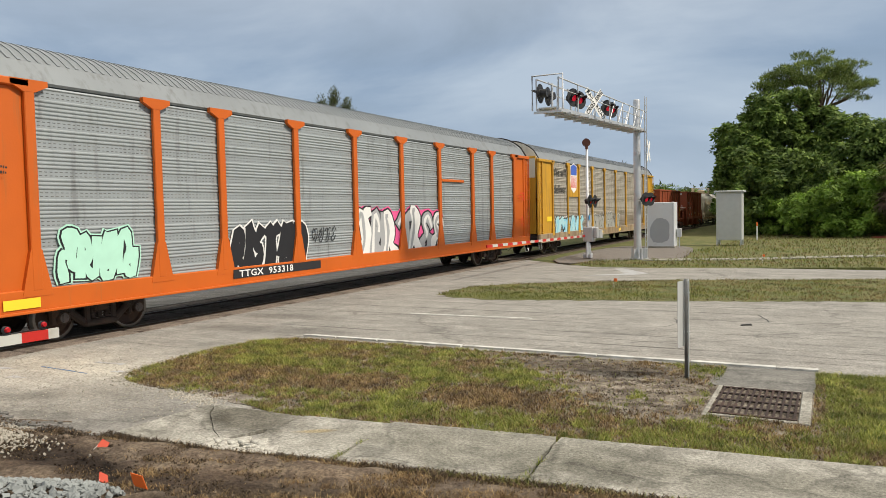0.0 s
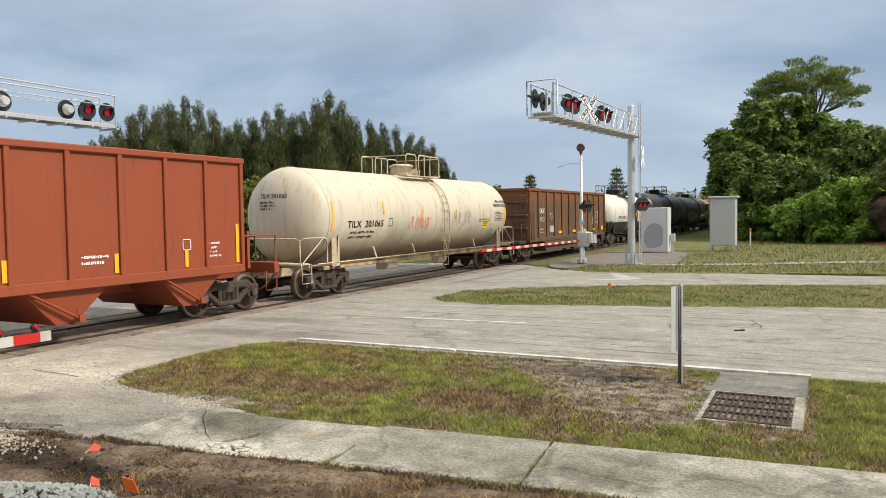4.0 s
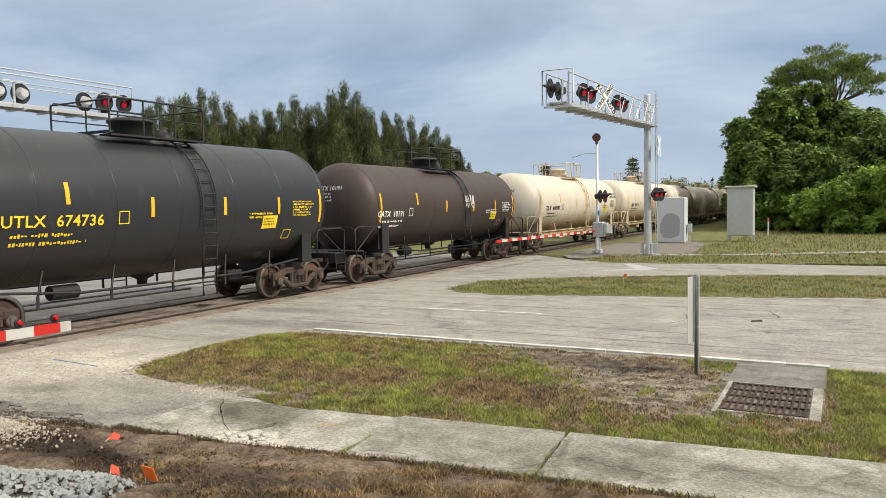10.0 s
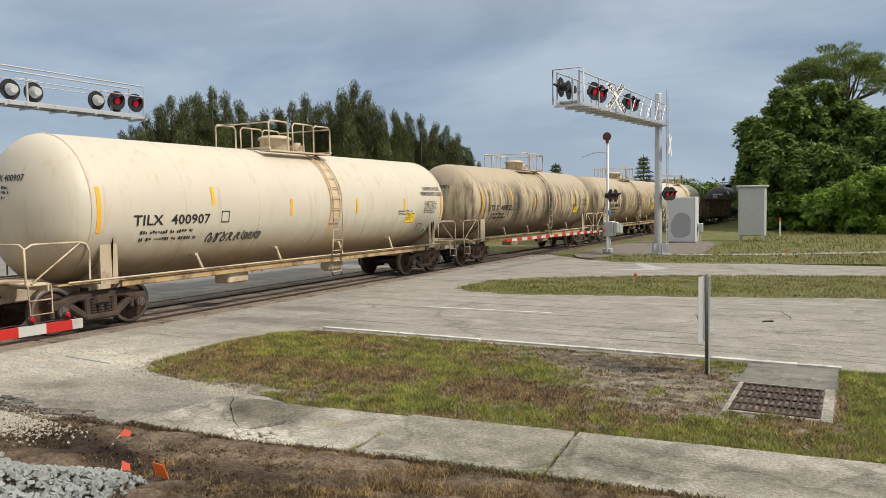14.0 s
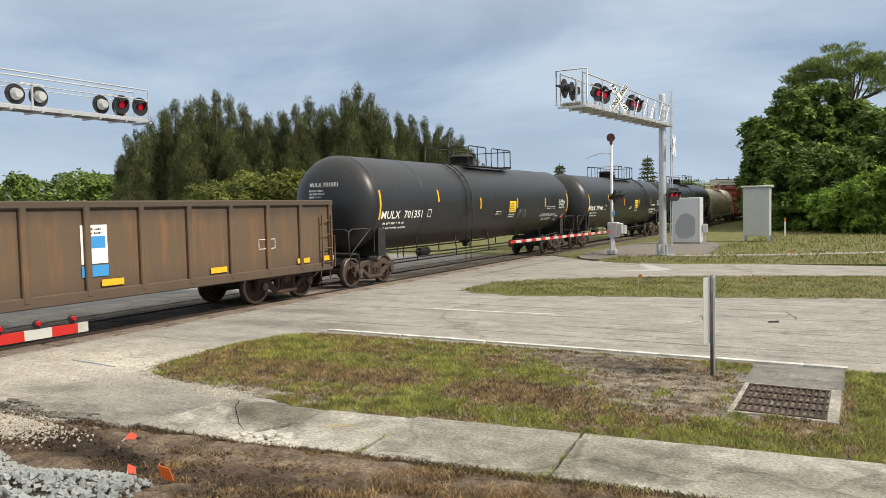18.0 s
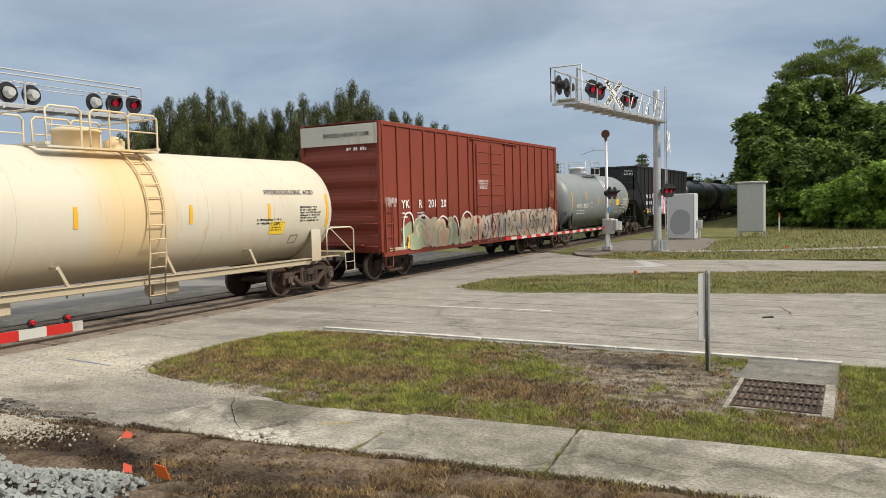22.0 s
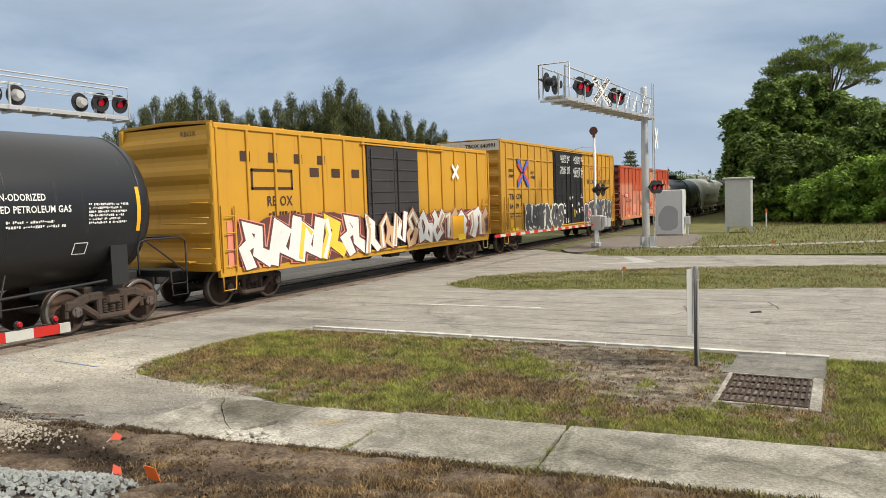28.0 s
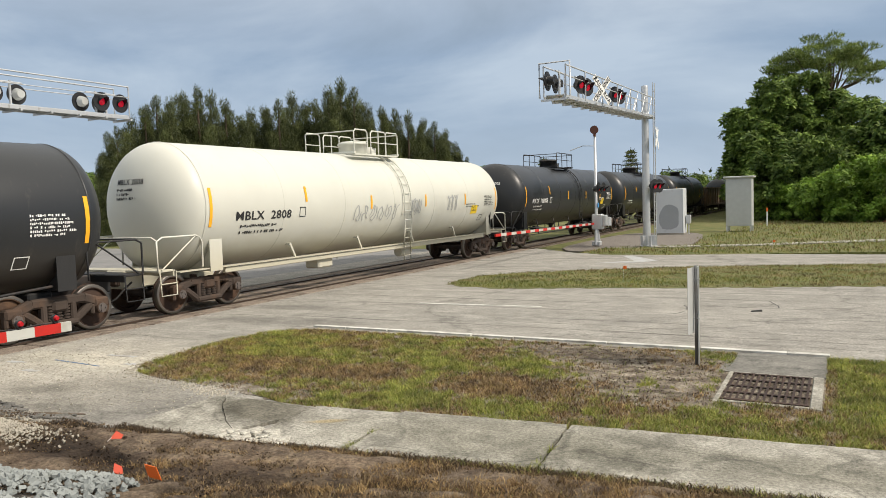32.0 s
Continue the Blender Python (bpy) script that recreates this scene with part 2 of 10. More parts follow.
    def lathe_y(self, prof, zc, n=40, x0=0.0):
        """Turn (y, radius) rings about the line x = x0, z = zc."""
        vs = [(x0 + r * math.cos(t), y, zc + r * math.sin(t)) for y, r in prof for t in [2 * math.pi * j / n for j in range(n)]]
        fs = [(i * n + j, i * n + (j + 1) % n, (i + 1) * n + (j + 1) % n, (i + 1) * n + j) for i in range(len(prof) - 1) for j in range(n)]
        return self.add(vs, [q[::-1] for q in fs], True)

    def lathe_z(self, prof, x, y, n=20):
        vs = [(x + r * math.cos(t), y + r * math.sin(t), z) for z, r in prof for t in [2 * math.pi * j / n for j in range(n)]]
        fs = [(i * n + j, i * n + (j + 1) % n, (i + 1) * n + (j + 1) % n, (i + 1) * n + j) for i in range(len(prof) - 1) for j in range(n)]
        return self.add(vs, fs, True)

    def sweep_y(self, prof, y0, y1, close=True, smooth=False):
        """Extrude a closed (x, z) outline along y."""
        n = len(prof)
        vs = [(x, y0, z) for x, z in prof] + [(x, y1, z) for x, z in prof]
        self.add(vs, [(j, (j + 1) % n, n + (j + 1) % n, n + j) for j in range(n)], smooth)
        if close:
            self.add([(x, y0, z) for x, z in prof], [tuple(range(n))])
            self.add([(x, y1, z) for x, z in prof], [tuple(range(n))[::-1]])
        return self

    def sweep_x(self, prof, x0, x1):
        """Extrude a closed (y, z) outline along x."""
        n = len(prof)
        vs = [(x0, y, z) for y, z in prof] + [(x1, y, z) for y, z in prof]
        self.add(vs, [(j, (j + 1) % n, n + (j + 1) % n, n + j) for j in range(n)])
        self.add([(x0, y, z) for y, z in prof], [tuple(range(n))[::-1]])
        self.add([(x1, y, z) for y, z in prof], [tuple(range(n))])
        return self

    def slab(self, outline, z0, z1):
        """A flat plate from an outline in x, y."""
        n = len(outline)
        vs = [(x, y, z0) for x, y in outline] + [(x, y, z1) for x, y in outline]
        self.add(vs, [(j, (j + 1) % n, n + (j + 1) % n, n + j) for j in range(n)])
        self.add([(x, y, z1) for x, y in outline], [tuple(range(n))])
        return self

    def mesh(self, name):
        me = bpy.data.meshes.new(name)
        me.from_pydata(self.v, [], self.f)
        me.polygons.foreach_set("use_smooth", self.s)
        bm = bmesh.new()
        bm.from_mesh(me)
        bmesh.ops.recalc_face_normals(bm, faces=bm.faces)
        bm.to_mesh(me)
        bm.free()
        me.update()
        return me


def raw(name, verts, faces, material, smooth=False):
    """A mesh from arrays, as it is."""
    me = bpy.data.meshes.new(name)
    me.from_pydata([tuple(p) for p in verts], [], [tuple(q) for q in faces])
    if smooth:
        me.polygons.foreach_set("use_smooth", [True] * len(me.polygons))
    me.materials.append(material)
    me.update()
    return me


def part(name, geo, material, parent=None, label="", at=None):
    """One mesh object under a thing or a part. geo: a Geo, or a mesh to share."""
    if isinstance(geo, Geo):
        geo = geo.mesh(name)
        geo.materials.append(material)
    ob = new(name, geo)
    ob.parent = parent
    if at is not None:
        ob.location = at
    return tagged(ob, label)


def thing(name, label, category, group="", at=(0, 0, 0), kind=""):
    ob = new(name)
    ob.empty_display_size = 0.2
    ob.location = at
    return tagged(ob, label, category, group, kind)


def solid(name, geo, material, label, category, kind="", group=""):
    return tagged(part(name, geo, material), label, category, group, kind)

# ------------------------------------------------------------------ the freight train: shared running gear
MESH = {}


def shared(key, make, material):
    if key not in MESH:
        me = make().mesh(key)
        me.materials.append(material)
        MESH[key] = me
    return MESH[key]


def make_wheel():
    g = Geo()
    prof = [(-0.070, 0.10), (-0.070, 0.16), (-0.02, 0.19), (-0.005, 0.36), (-0.055, 0.385), (-0.055, 0.457), (0.055, 0.452), (0.058, 0.482), (0.085, 0.482), (0.085, 0.385), (0.03, 0.36), (0.02, 0.19), (0.07, 0.16), (0.07, 0.10)]
    n = 28
    vs = [(-a, r * math.cos(t), r * math.sin(t)) for a, r in prof for t in [2 * math.pi * j / n for j in range(n)]]
    fs = [(i * n + j, i * n + (j + 1) % n, (i + 1) * n + (j + 1) % n, (i + 1) * n + j) for i in range(len(prof) - 1) for j in range(n)]
    return g.add(vs, fs, False)


def make_tread():
    g = Geo()
    n = 32
    vs = [(x, r * math.cos(t), r * math.sin(t)) for x, r in ((0.059, 0.400), (0.060, 0.452), (0.055, 0.4605), (-0.054, 0.4605)) for t in [2 * math.pi * j / n for j in range(n)]]
    return g.add(vs, [(i * n + j, i * n + (j + 1) % n, (i + 1) * n + (j + 1) % n, (i + 1) * n + j) for i in range(3) for j in range(n)], True)


def make_axle():
    return Geo().cyl((-1.08, 0, 0), (1.08, 0, 0), 0.085, 14).cyl((-1.14, 0, 0), (-1.0, 0, 0), 0.115, 14).cyl((1.0, 0, 0), (1.14, 0, 0), 0.115, 14)


def make_frame():
    """Cast side frame: deep top member, sloping arms, columns, pedestals and spring seat."""
    g = Geo()
    t = 0.15
    g.box(0, 0, 0.20, t, 1.16, 0.19, 0.04)
    for s in (-1, 1):
        g.box(0, s * 0.72, 0.14, t, 0.42, 0.20, 0.04, rx=-s * 20)
        g.box(0, s * 0.92, 0.07, t + 0.05, 0.34, 0.21, 0.04)
        g.box(0, s * 1.05, -0.06, t, 0.09, 0.24, 0.03)
        g.box(0, s * 0.74, -0.05, t, 0.09, 0.22, 0.03)
        g.box(0, s * 0.53, -0.08, t, 0.52, 0.15, 0.04, rx=s * 36)
        g.box(0, s * 0.31, 0.00, t, 0.13, 0.42, 0.03)
    g.box(0, 0, -0.23, t + 0.07, 0.80, 0.13, 0.04)
    return g


def make_cap():
    """Round bearing end cap with three bolts."""
    g = Geo().cyl((0, 0, 0), (0.05, 0, 0), 0.105, 16, 0.095).cyl((0.05, 0, 0), (0.062, 0, 0), 0.05, 12)
    for k in range(3):
        a = 2.1 * k
        g.cyl((0.05, 0.065 * math.cos(a), 0.065 * math.sin(a)), (0.075, 0.065 * math.cos(a), 0.065 * math.sin(a)), 0.018, 6)
    return g


def make_springs():
    g = Geo()
    for y in (-0.17, 0.0, 0.17):
        for k in range(5):
            g.cyl((0, y, -0.165 + 0.055 * k), (0, y, -0.165 + 0.055 * k + 0.030), 0.078, 10)
        g.cyl((0, y, -0.165), (0, y, 0.09), 0.05, 8)
    return g


def make_bolster():
    return Geo().box(0, 0, 0, 2.25, 0.34, 0.24, 0.05).cyl((0, 0, 0.1), (0, 0, 0.24), 0.2, 16).box(0.62, 0, 0.16, 0.22, 0.2, 0.1, 0.02).box(-0.62, 0, 0.16, 0.22, 0.2, 0.1, 0.02)


def bogie(car, y):
    b = part("bogie", shared("bolster", make_bolster, M_TRUCK), None, car, at=(0, y, 0.62))
    for s in (-1, 1):
        part("side_frame", shared("side_frame", make_frame, M_TRUCK), None, b, at=(s * 1.00, 0, -0.12))
        part("spring", shared("spring", make_springs, M_TRUCK), None, b, at=(s * 1.00, 0, -0.10))
        part("axle", shared("axle", make_axle, M_TRUCK), None, b, at=(0, s * 0.89, -0.16))
        part("bearing_cap", shared("bearing_cap", make_cap, M_CAP), None, b, "round steel bearing cap", at=(1.10, s * 0.89, -0.16))
        for k in (-1, 1):
            w = part("wheel", shared("wheel", make_wheel, M_WHEEL), None, b, at=(k * 0.765, s * 0.89, -0.16))
            part("tread", shared("tread", make_tread, M_TREAD), None, b, "bare polished steel wheel tread", at=(k * 0.765, s * 0.89, -0.16))
            if k < 0:
                w.rotation_euler = (0, 0, math.pi)
                b.children[-1].rotation_euler = (0, 0, math.pi)
    return b


def make_coupler():
    g = Geo().box(0, 0.28, 0, 0.14, 0.62, 0.16, 0.02).box(0.03, -0.06, 0, 0.30, 0.20, 0.26, 0.05)
    g.box(-0.1, -0.1, 0, 0.1, 0.22, 0.24, 0.03)
    return g.box(0, 0.62, 0, 0.46, 0.12, 0.34, 0.03)


def make_hose():
    return Geo().tube([(0.32, 0.5, 0.0), (0.34, 0.3, -0.12), (0.3, 0.1, -0.32), (0.2, -0.02, -0.42), (0.05, -0.05, -0.38)], 0.022, 6)


def couplers(car, half):
    for s in (-1, 1):
        a = part("coupler", shared("coupler", make_coupler, M_TRUCK), None, car, at=(0, s * half, 0.84))
        h = part("brake_hose", shared("brake_hose", make_hose, M_DARKMETAL), None, car, "black rubber brake hose", at=(0, s * half, 0.8))
        if s > 0:
            a.rotation_euler = h.rotation_euler = (0, 0, math.pi)


def ladder_geo(x, y0, y1, z0, z1, step=0.32, r=0.016, out=0.0):
    """A flat ladder on a car side, in the plane of x."""
    g = Geo()
    for y in (y0, y1):
        g.box(x, y, (z0 + z1) / 2, 0.03, 0.05, z1 - z0)
    n = int((z1 - z0) / step)
    for i in range(n + 1):
        g.tube([(x + out, y0, z0 + 0.1 + i * step), (x + out, y1, z0 + 0.1 + i * step)], r, 5)
    return g


def ladder_end(y, x0, x1, z0, z1, step=0.36, r=0.016):
    g = Geo()
    for i in range(int((z1 - z0) / step) + 1):
        z = z0 + i * step
        d = -0.07 if y < 0 else 0.07
        g.tube([(x0, y, z), (x0, y + d, z), (x1, y + d, z), (x1, y, z)], r, 5)
    return g


# ------------------------------------------------------------------ marks on car sides


def side_map(x):
    return lambda u, v, o: (x + o, u, v)


def tank_map(r, zc):
    def f(u, v, o):
        a = (v - zc) / r
        return ((r + o) * math.cos(a), u, zc + (r + o) * math.sin(a))
    return f


def head_map(r, zc, y0, depth):
    def f(u, v, o):
        q = min((u * u + (v - zc) ** 2) / (r * r), 0.98)
        return (u, y0 - depth * math.sqrt(1 - q) - o, v)
    return f


def end_map(y):
    return lambda u, v, o: (u, y - o, v)


def arc(r, zc, z):
    """Height along the curve of a tank for a level z."""
    return zc + r * math.asin(max(-0.999, min(0.999, (z - zc) / r)))


LET = {}


def text_flat(s, size, aspect=1.0, italic=False):
    key = (s, size, aspect, italic)
    if key not in LET:
        cu = bpy.data.curves.new("letters", "FONT")
        cu.body, cu.size, cu.resolution_u = s, size * 1.38, 2
        cu.offset = size * 0.022
        cu.shear = 0.3 if italic else 0.0
        cu.space_character = 1.06
        ob = bpy.data.objects.new("letters", cu)
        me = bpy.data.meshes.new_from_object(ob)
        bpy.data.objects.remove(ob)
        LET[key] = ([(v.co.x * aspect, v.co.y) for v in me.vertices], [list(p.vertices) for p in me.polygons])
        bpy.data.meshes.remove(me)
    return LET[key]


def lay(name, vs, fs, fmap, material, parent, off=0.012, label="", u0=0.0, v0=0.0, rise=0.0):
    me = raw(name, [fmap(u + u0, v + v0, off + rise * (i // 2)) for i, (u, v) in enumerate(vs)], fs, material)
    return part(name, me, None, parent, label)


def letters(parent, s, u, v, size, fmap, material, aspect=1.0, italic=False, name="lettering", off=0.012, label="", width=0.0):
    vs, fs = text_flat(s, size, aspect, italic)
    if width:
        k = width / max(p[0] for p in vs)
        vs = [(p[0] * k, p[1]) for p in vs]
    return lay(name, vs, fs, fmap, material, parent, off, label, u, v)


def patch_geo(u0, v0, u1, v1, nu=1, nv=4):
    vs = [(u0 + (u1 - u0) * i / nu, v0 + (v1 - v0) * j / nv) for i in range(nu + 1) for j in range(nv + 1)]
    fs = [(i * (nv + 1) + j, (i + 1) * (nv + 1) + j, (i + 1) * (nv + 1) + j + 1, i * (nv + 1) + j + 1) for i in range(nu) for j in range(nv)]
    return vs, fs


def patch(parent, u0, v0, u1, v1, fmap, material, name="reflector", off=0.010, label=""):
    vs, fs = patch_geo(u0, v0, u1, v1)
    return lay(name, vs, fs, fmap, material, parent, off, label)


def bars(parent, u, v, w, rows, h, fmap, material, seed, gap=1.7, name="stencil"):
    """Small print that cannot be read: broken bars."""
    rnd = random.Random(seed)
    vs, fs = [], []
    for i in range(rows):
        x = u
        end = u + w * rnd.uniform(0.7, 1.0)
        y = v - i * h * gap
        while x < end:
            q = rnd.uniform(0.42, 0.8) * h
            a, b = patch_geo(x, y + rnd.choice((0, 0, 0.3)) * h, min(x + q, end), y + h * rnd.choice((1, 1, 0.7)), 1, 1)
            k = len(vs)
            vs += a
            fs += [[j + k for j in p] for p in b]
            x += q + (1.1 if rnd.random() < 0.18 else 0.28) * h
    return tagged(lay(name, vs, fs, fmap, material, parent, 0.011), kind="stuff")


def frame_mark(parent, u0, v0, u1, v1, fmap, material, t=0.02, name="stencil"):
    vs, fs = [], []
    for a in ((u0, v0, u1, v0 + t), (u0, v1 - t, u1, v1), (u0, v0, u0 + t, v1), (u1 - t, v0, u1, v1)):
        p, q = patch_geo(*a, 1, 1)
        k = len(vs)
        vs += p
        fs += [[j + k for j in c] for c in q]
    return lay(name, vs, fs, fmap, material, parent, 0.011)


def diamond(parent, u, v, s, fmap, material, edge=None):
    lay("placard", [(u - s, v), (u, v - s), (u + s, v), (u, v + s)], [(0, 1, 2, 3)], fmap, edge or M_WHITE, parent, 0.03, "diamond-shaped hazard placard")
    s *= 0.8
    lay("placard", [(u - s, v), (u, v - s), (u + s, v), (u, v + s)], [(0, 1, 2, 3)], fmap, material, parent, 0.035)


def ribbon(pts, w, cap=True):
    """A flat brush stroke along points; w: a width or a list."""
    n = len(pts)
    ws = w if isinstance(w, list) else [w] * n
    vs = []
    for i, (x, y) in enumerate(pts):
        x0, y0 = pts[max(i - 1, 0)]
        x1, y1 = pts[min(i + 1, n - 1)]
        dx, dy = x1 - x0, y1 - y0
        d = math.hypot(dx, dy) or 1
        if cap and i in (0, n - 1):
            e = ws[i] * 0.35 * (-1 if i == 0 else 1)
            x, y = x + dx / d * e, y + dy / d * e
        vs += [(x - dy / d * ws[i] / 2, y + dx / d * ws[i] / 2), (x + dy / d * ws[i] / 2, y - dx / d * ws[i] / 2)]
    return vs, [(2 * i, 2 * i + 1, 2 * i + 3, 2 * i + 2) for i in range(n - 1)]


GLYPHS = ("0,.1 .1,.95 .45,.7 .3,.3 .75,.1 .85,.9", ".05,.9 .3,1 .2,.1 .55,.05 .5,.75 .85,1", ".8,.95 .5,.6 .75,.35 .3,.0 .05,.4 .3,.75 .1,1", "0,.3 .4,1 .5,.45 .15,.15 .6,0 .85,.6 .7,1",
          ".1,1 0,.5 .35,.2 .5,.6 .3,.85 .7,.95 .85,.4 .6,0", "0,0 .2,.6 .05,1 .5,.8 .4,.3 .8,.05", ".85,.7 .5,1 .2,.8 .45,.5 .1,.3 .2,0 .6,.1 .8,.4", ".1,.1 .0,.7 .35,1 .6,.55 .4,.2 .8,.0 .85,.55",
          "0,.8 .3,.95 .45,.4 .2,.1 .55,.0 .75,.5 .6,.9 .9,1", ".2,0 .0,.45 .3,.6 .15,1 .55,.9 .5,.35 .85,.15")


def smooth_line(pts, k=4):
    out = []
    for i in range(len(pts) - 1):
        p0, p1, p2, p3 = pts[max(i - 1, 0)], pts[i], pts[i + 1], pts[min(i + 2, len(pts) - 1)]
        for j in range(k):
            t = j / k
            out.append(tuple(0.5 * (2 * p1[a] + (p2[a] - p0[a]) * t + (2 * p0[a] - 5 * p1[a] + 4 * p2[a] - p3[a]) * t * t + (3 * p1[a] - p0[a] - 3 * p2[a] + p3[a]) * t ** 3) for a in (0, 1)))
    return out + [pts[-1]]


def graffiti(parent, u, v, w, h, n, fmap, fills, line, seed, fat=0.34, back=None, halo=None, slant=0.15, round_=True, label="spray-painted lettering"):
    """A painted piece of bulging, linked letter shapes that spell nothing."""
    rnd = random.Random(seed)
    step = w / n
    layers = {}

    def put(key, vs, fs):
        # the paint stops at the sill and at the ends of its field
        vs = [(min(max(x, u - 0.15), u + w + 0.15), min(max(y, v - 0.10), v + h * 1.15)) for x, y in vs]
        a, b = layers.setdefault(key, ([], []))
        k = len(a)
        a.extend(vs)
        b.extend([[i + k for i in q] for q in fs])
    if back:
        m = 26
        vs = [(u + w / 2, v + h / 2)] + [(u + w / 2 + (w * 0.54) * math.copysign(abs(math.cos(a)) ** 0.5, math.cos(a)) * rnd.uniform(0.94, 1.06), v + h / 2 + h * 0.58 * math.copysign(abs(math.sin(a)) ** 0.6, math.sin(a)) * rnd.uniform(0.85, 1.1)) for a in [2 * math.pi * i / m for i in range(m)]]
        put("back", vs, [(0, i + 1, (i + 1) % m + 1) for i in range(m)])
    for i in range(n):
        g = [tuple(float(c) for c in p.split(",")) for p in GLYPHS[rnd.randrange(len(GLYPHS))].split()]
        sw, tilt = step * rnd.uniform(0.9, 1.12), rnd.uniform(-0.14, 0.14)
        hh, dz = h * rnd.uniform(0.82, 1.02), h * rnd.uniform(-0.04, 0.06)
        pts = [(u + i * step + x * sw * 0.95 + y * slant * step + tilt * y * step, v + dz + y * hh + x * tilt * h * 0.3) for x, y in g]
        if round_:
            pts = smooth_line(pts)
        lw = fat * step * 1.2
        ws = [lw * rnd.uniform(0.75, 1.15) for _ in pts] if not round_ else [lw * (1 + 0.22 * math.sin(1.3 * k + i)) for k in range(len(pts))]
        if halo:
            put("halo", *ribbon(pts, [q + 0.30 * lw + 0.05 for q in ws]))
        put("line", *ribbon(pts, [q + 0.20 * lw for q in ws]))
        put(("fill", i % len(fills)), *ribbon(pts, [q * 0.86 for q in ws]))
        if len(fills) > 1:
            put(("fill", (i + 1) % len(fills), "b"), *ribbon([(x + 0.04 * lw, y - 0.02) for x, y in pts[: max(3, len(pts) // 2)]], [q * 0.34 for q in ws]))
    order = [("back", back, 0.012), ("halo", halo, 0.015), ("line", line, 0.0215)]
    for key, m, o in order:
        if key in layers and m:
            lay("graffiti", *layers[key], fmap, m, parent, o, label, rise=0.0 if key == "back" else 0.000018)
    for key in [k for k in layers if isinstance(k, tuple)]:
        lay("graffiti", *layers[key], fmap, fills[key[1]], parent, 0.028 + 0.005 * (len(key) > 2), label, rise=0.000018)


def scribble(parent, u, v, w, h, n, fmap, material, seed, t=0.035):
    """A quick one-line tag."""
    rnd = random.Random(seed)
    vs, fs = [], []
    for i in range(n):
        g = [tuple(float(c) for c in p.split(",")) for p in GLYPHS[rnd.randrange(len(GLYPHS))].split()]
        pts = smooth_line([(u + (i + x * 0.9 + y * 0.25) * w / n, v + y * h * rnd.uniform(0.9, 1.1)) for x, y in g], 3)
        a, b = ribbon(pts, t)
        k = len(vs)
        vs += a
        fs += [[j + k for j in q] for q in b]
    return lay("graffiti", vs, fs, fmap, material, parent, 0.014, "thin spray-painted tag", rise=0.00002)


C_ = lambda name, c: mat("spray_" + name, c, 0.55, var=0.12, scale=3, bump=0)
S_BLACK, S_WHITE, S_SKY, S_PINK, S_MINT = C_("black", (0.015, 0.015, 0.018)), C_("white", (0.72, 0.72, 0.7)), C_("sky", (0.25, 0.55, 0.68)), C_("pink", (0.75, 0.10, 0.28)), C_("mint", (0.42, 0.72, 0.58))
S_YEL, S_TAN, S_MAUVE, S_ORANGE, S_GREY, S_SALMON = C_("yellow", (0.8, 0.55, 0.06)), C_("tan", (0.55, 0.36, 0.2)), C_("mauve", (0.35, 0.2, 0.4)), C_("orange", (0.7, 0.22, 0.04)), C_("grey", (0.35, 0.36, 0.37)), C_("salmon", (0.68, 0.25, 0.18))
S_RED, S_BLUE = C_("red", (0.62, 0.06, 0.05)), C_("blue", (0.06, 0.13, 0.5))

# ------------------------------------------------------------------ tank cars
Tank = namedtuple("Tank", "f r zc rad kind paint mark ink label extra at", defaults=((0.95, -0.37, 2.08, 0.22),))


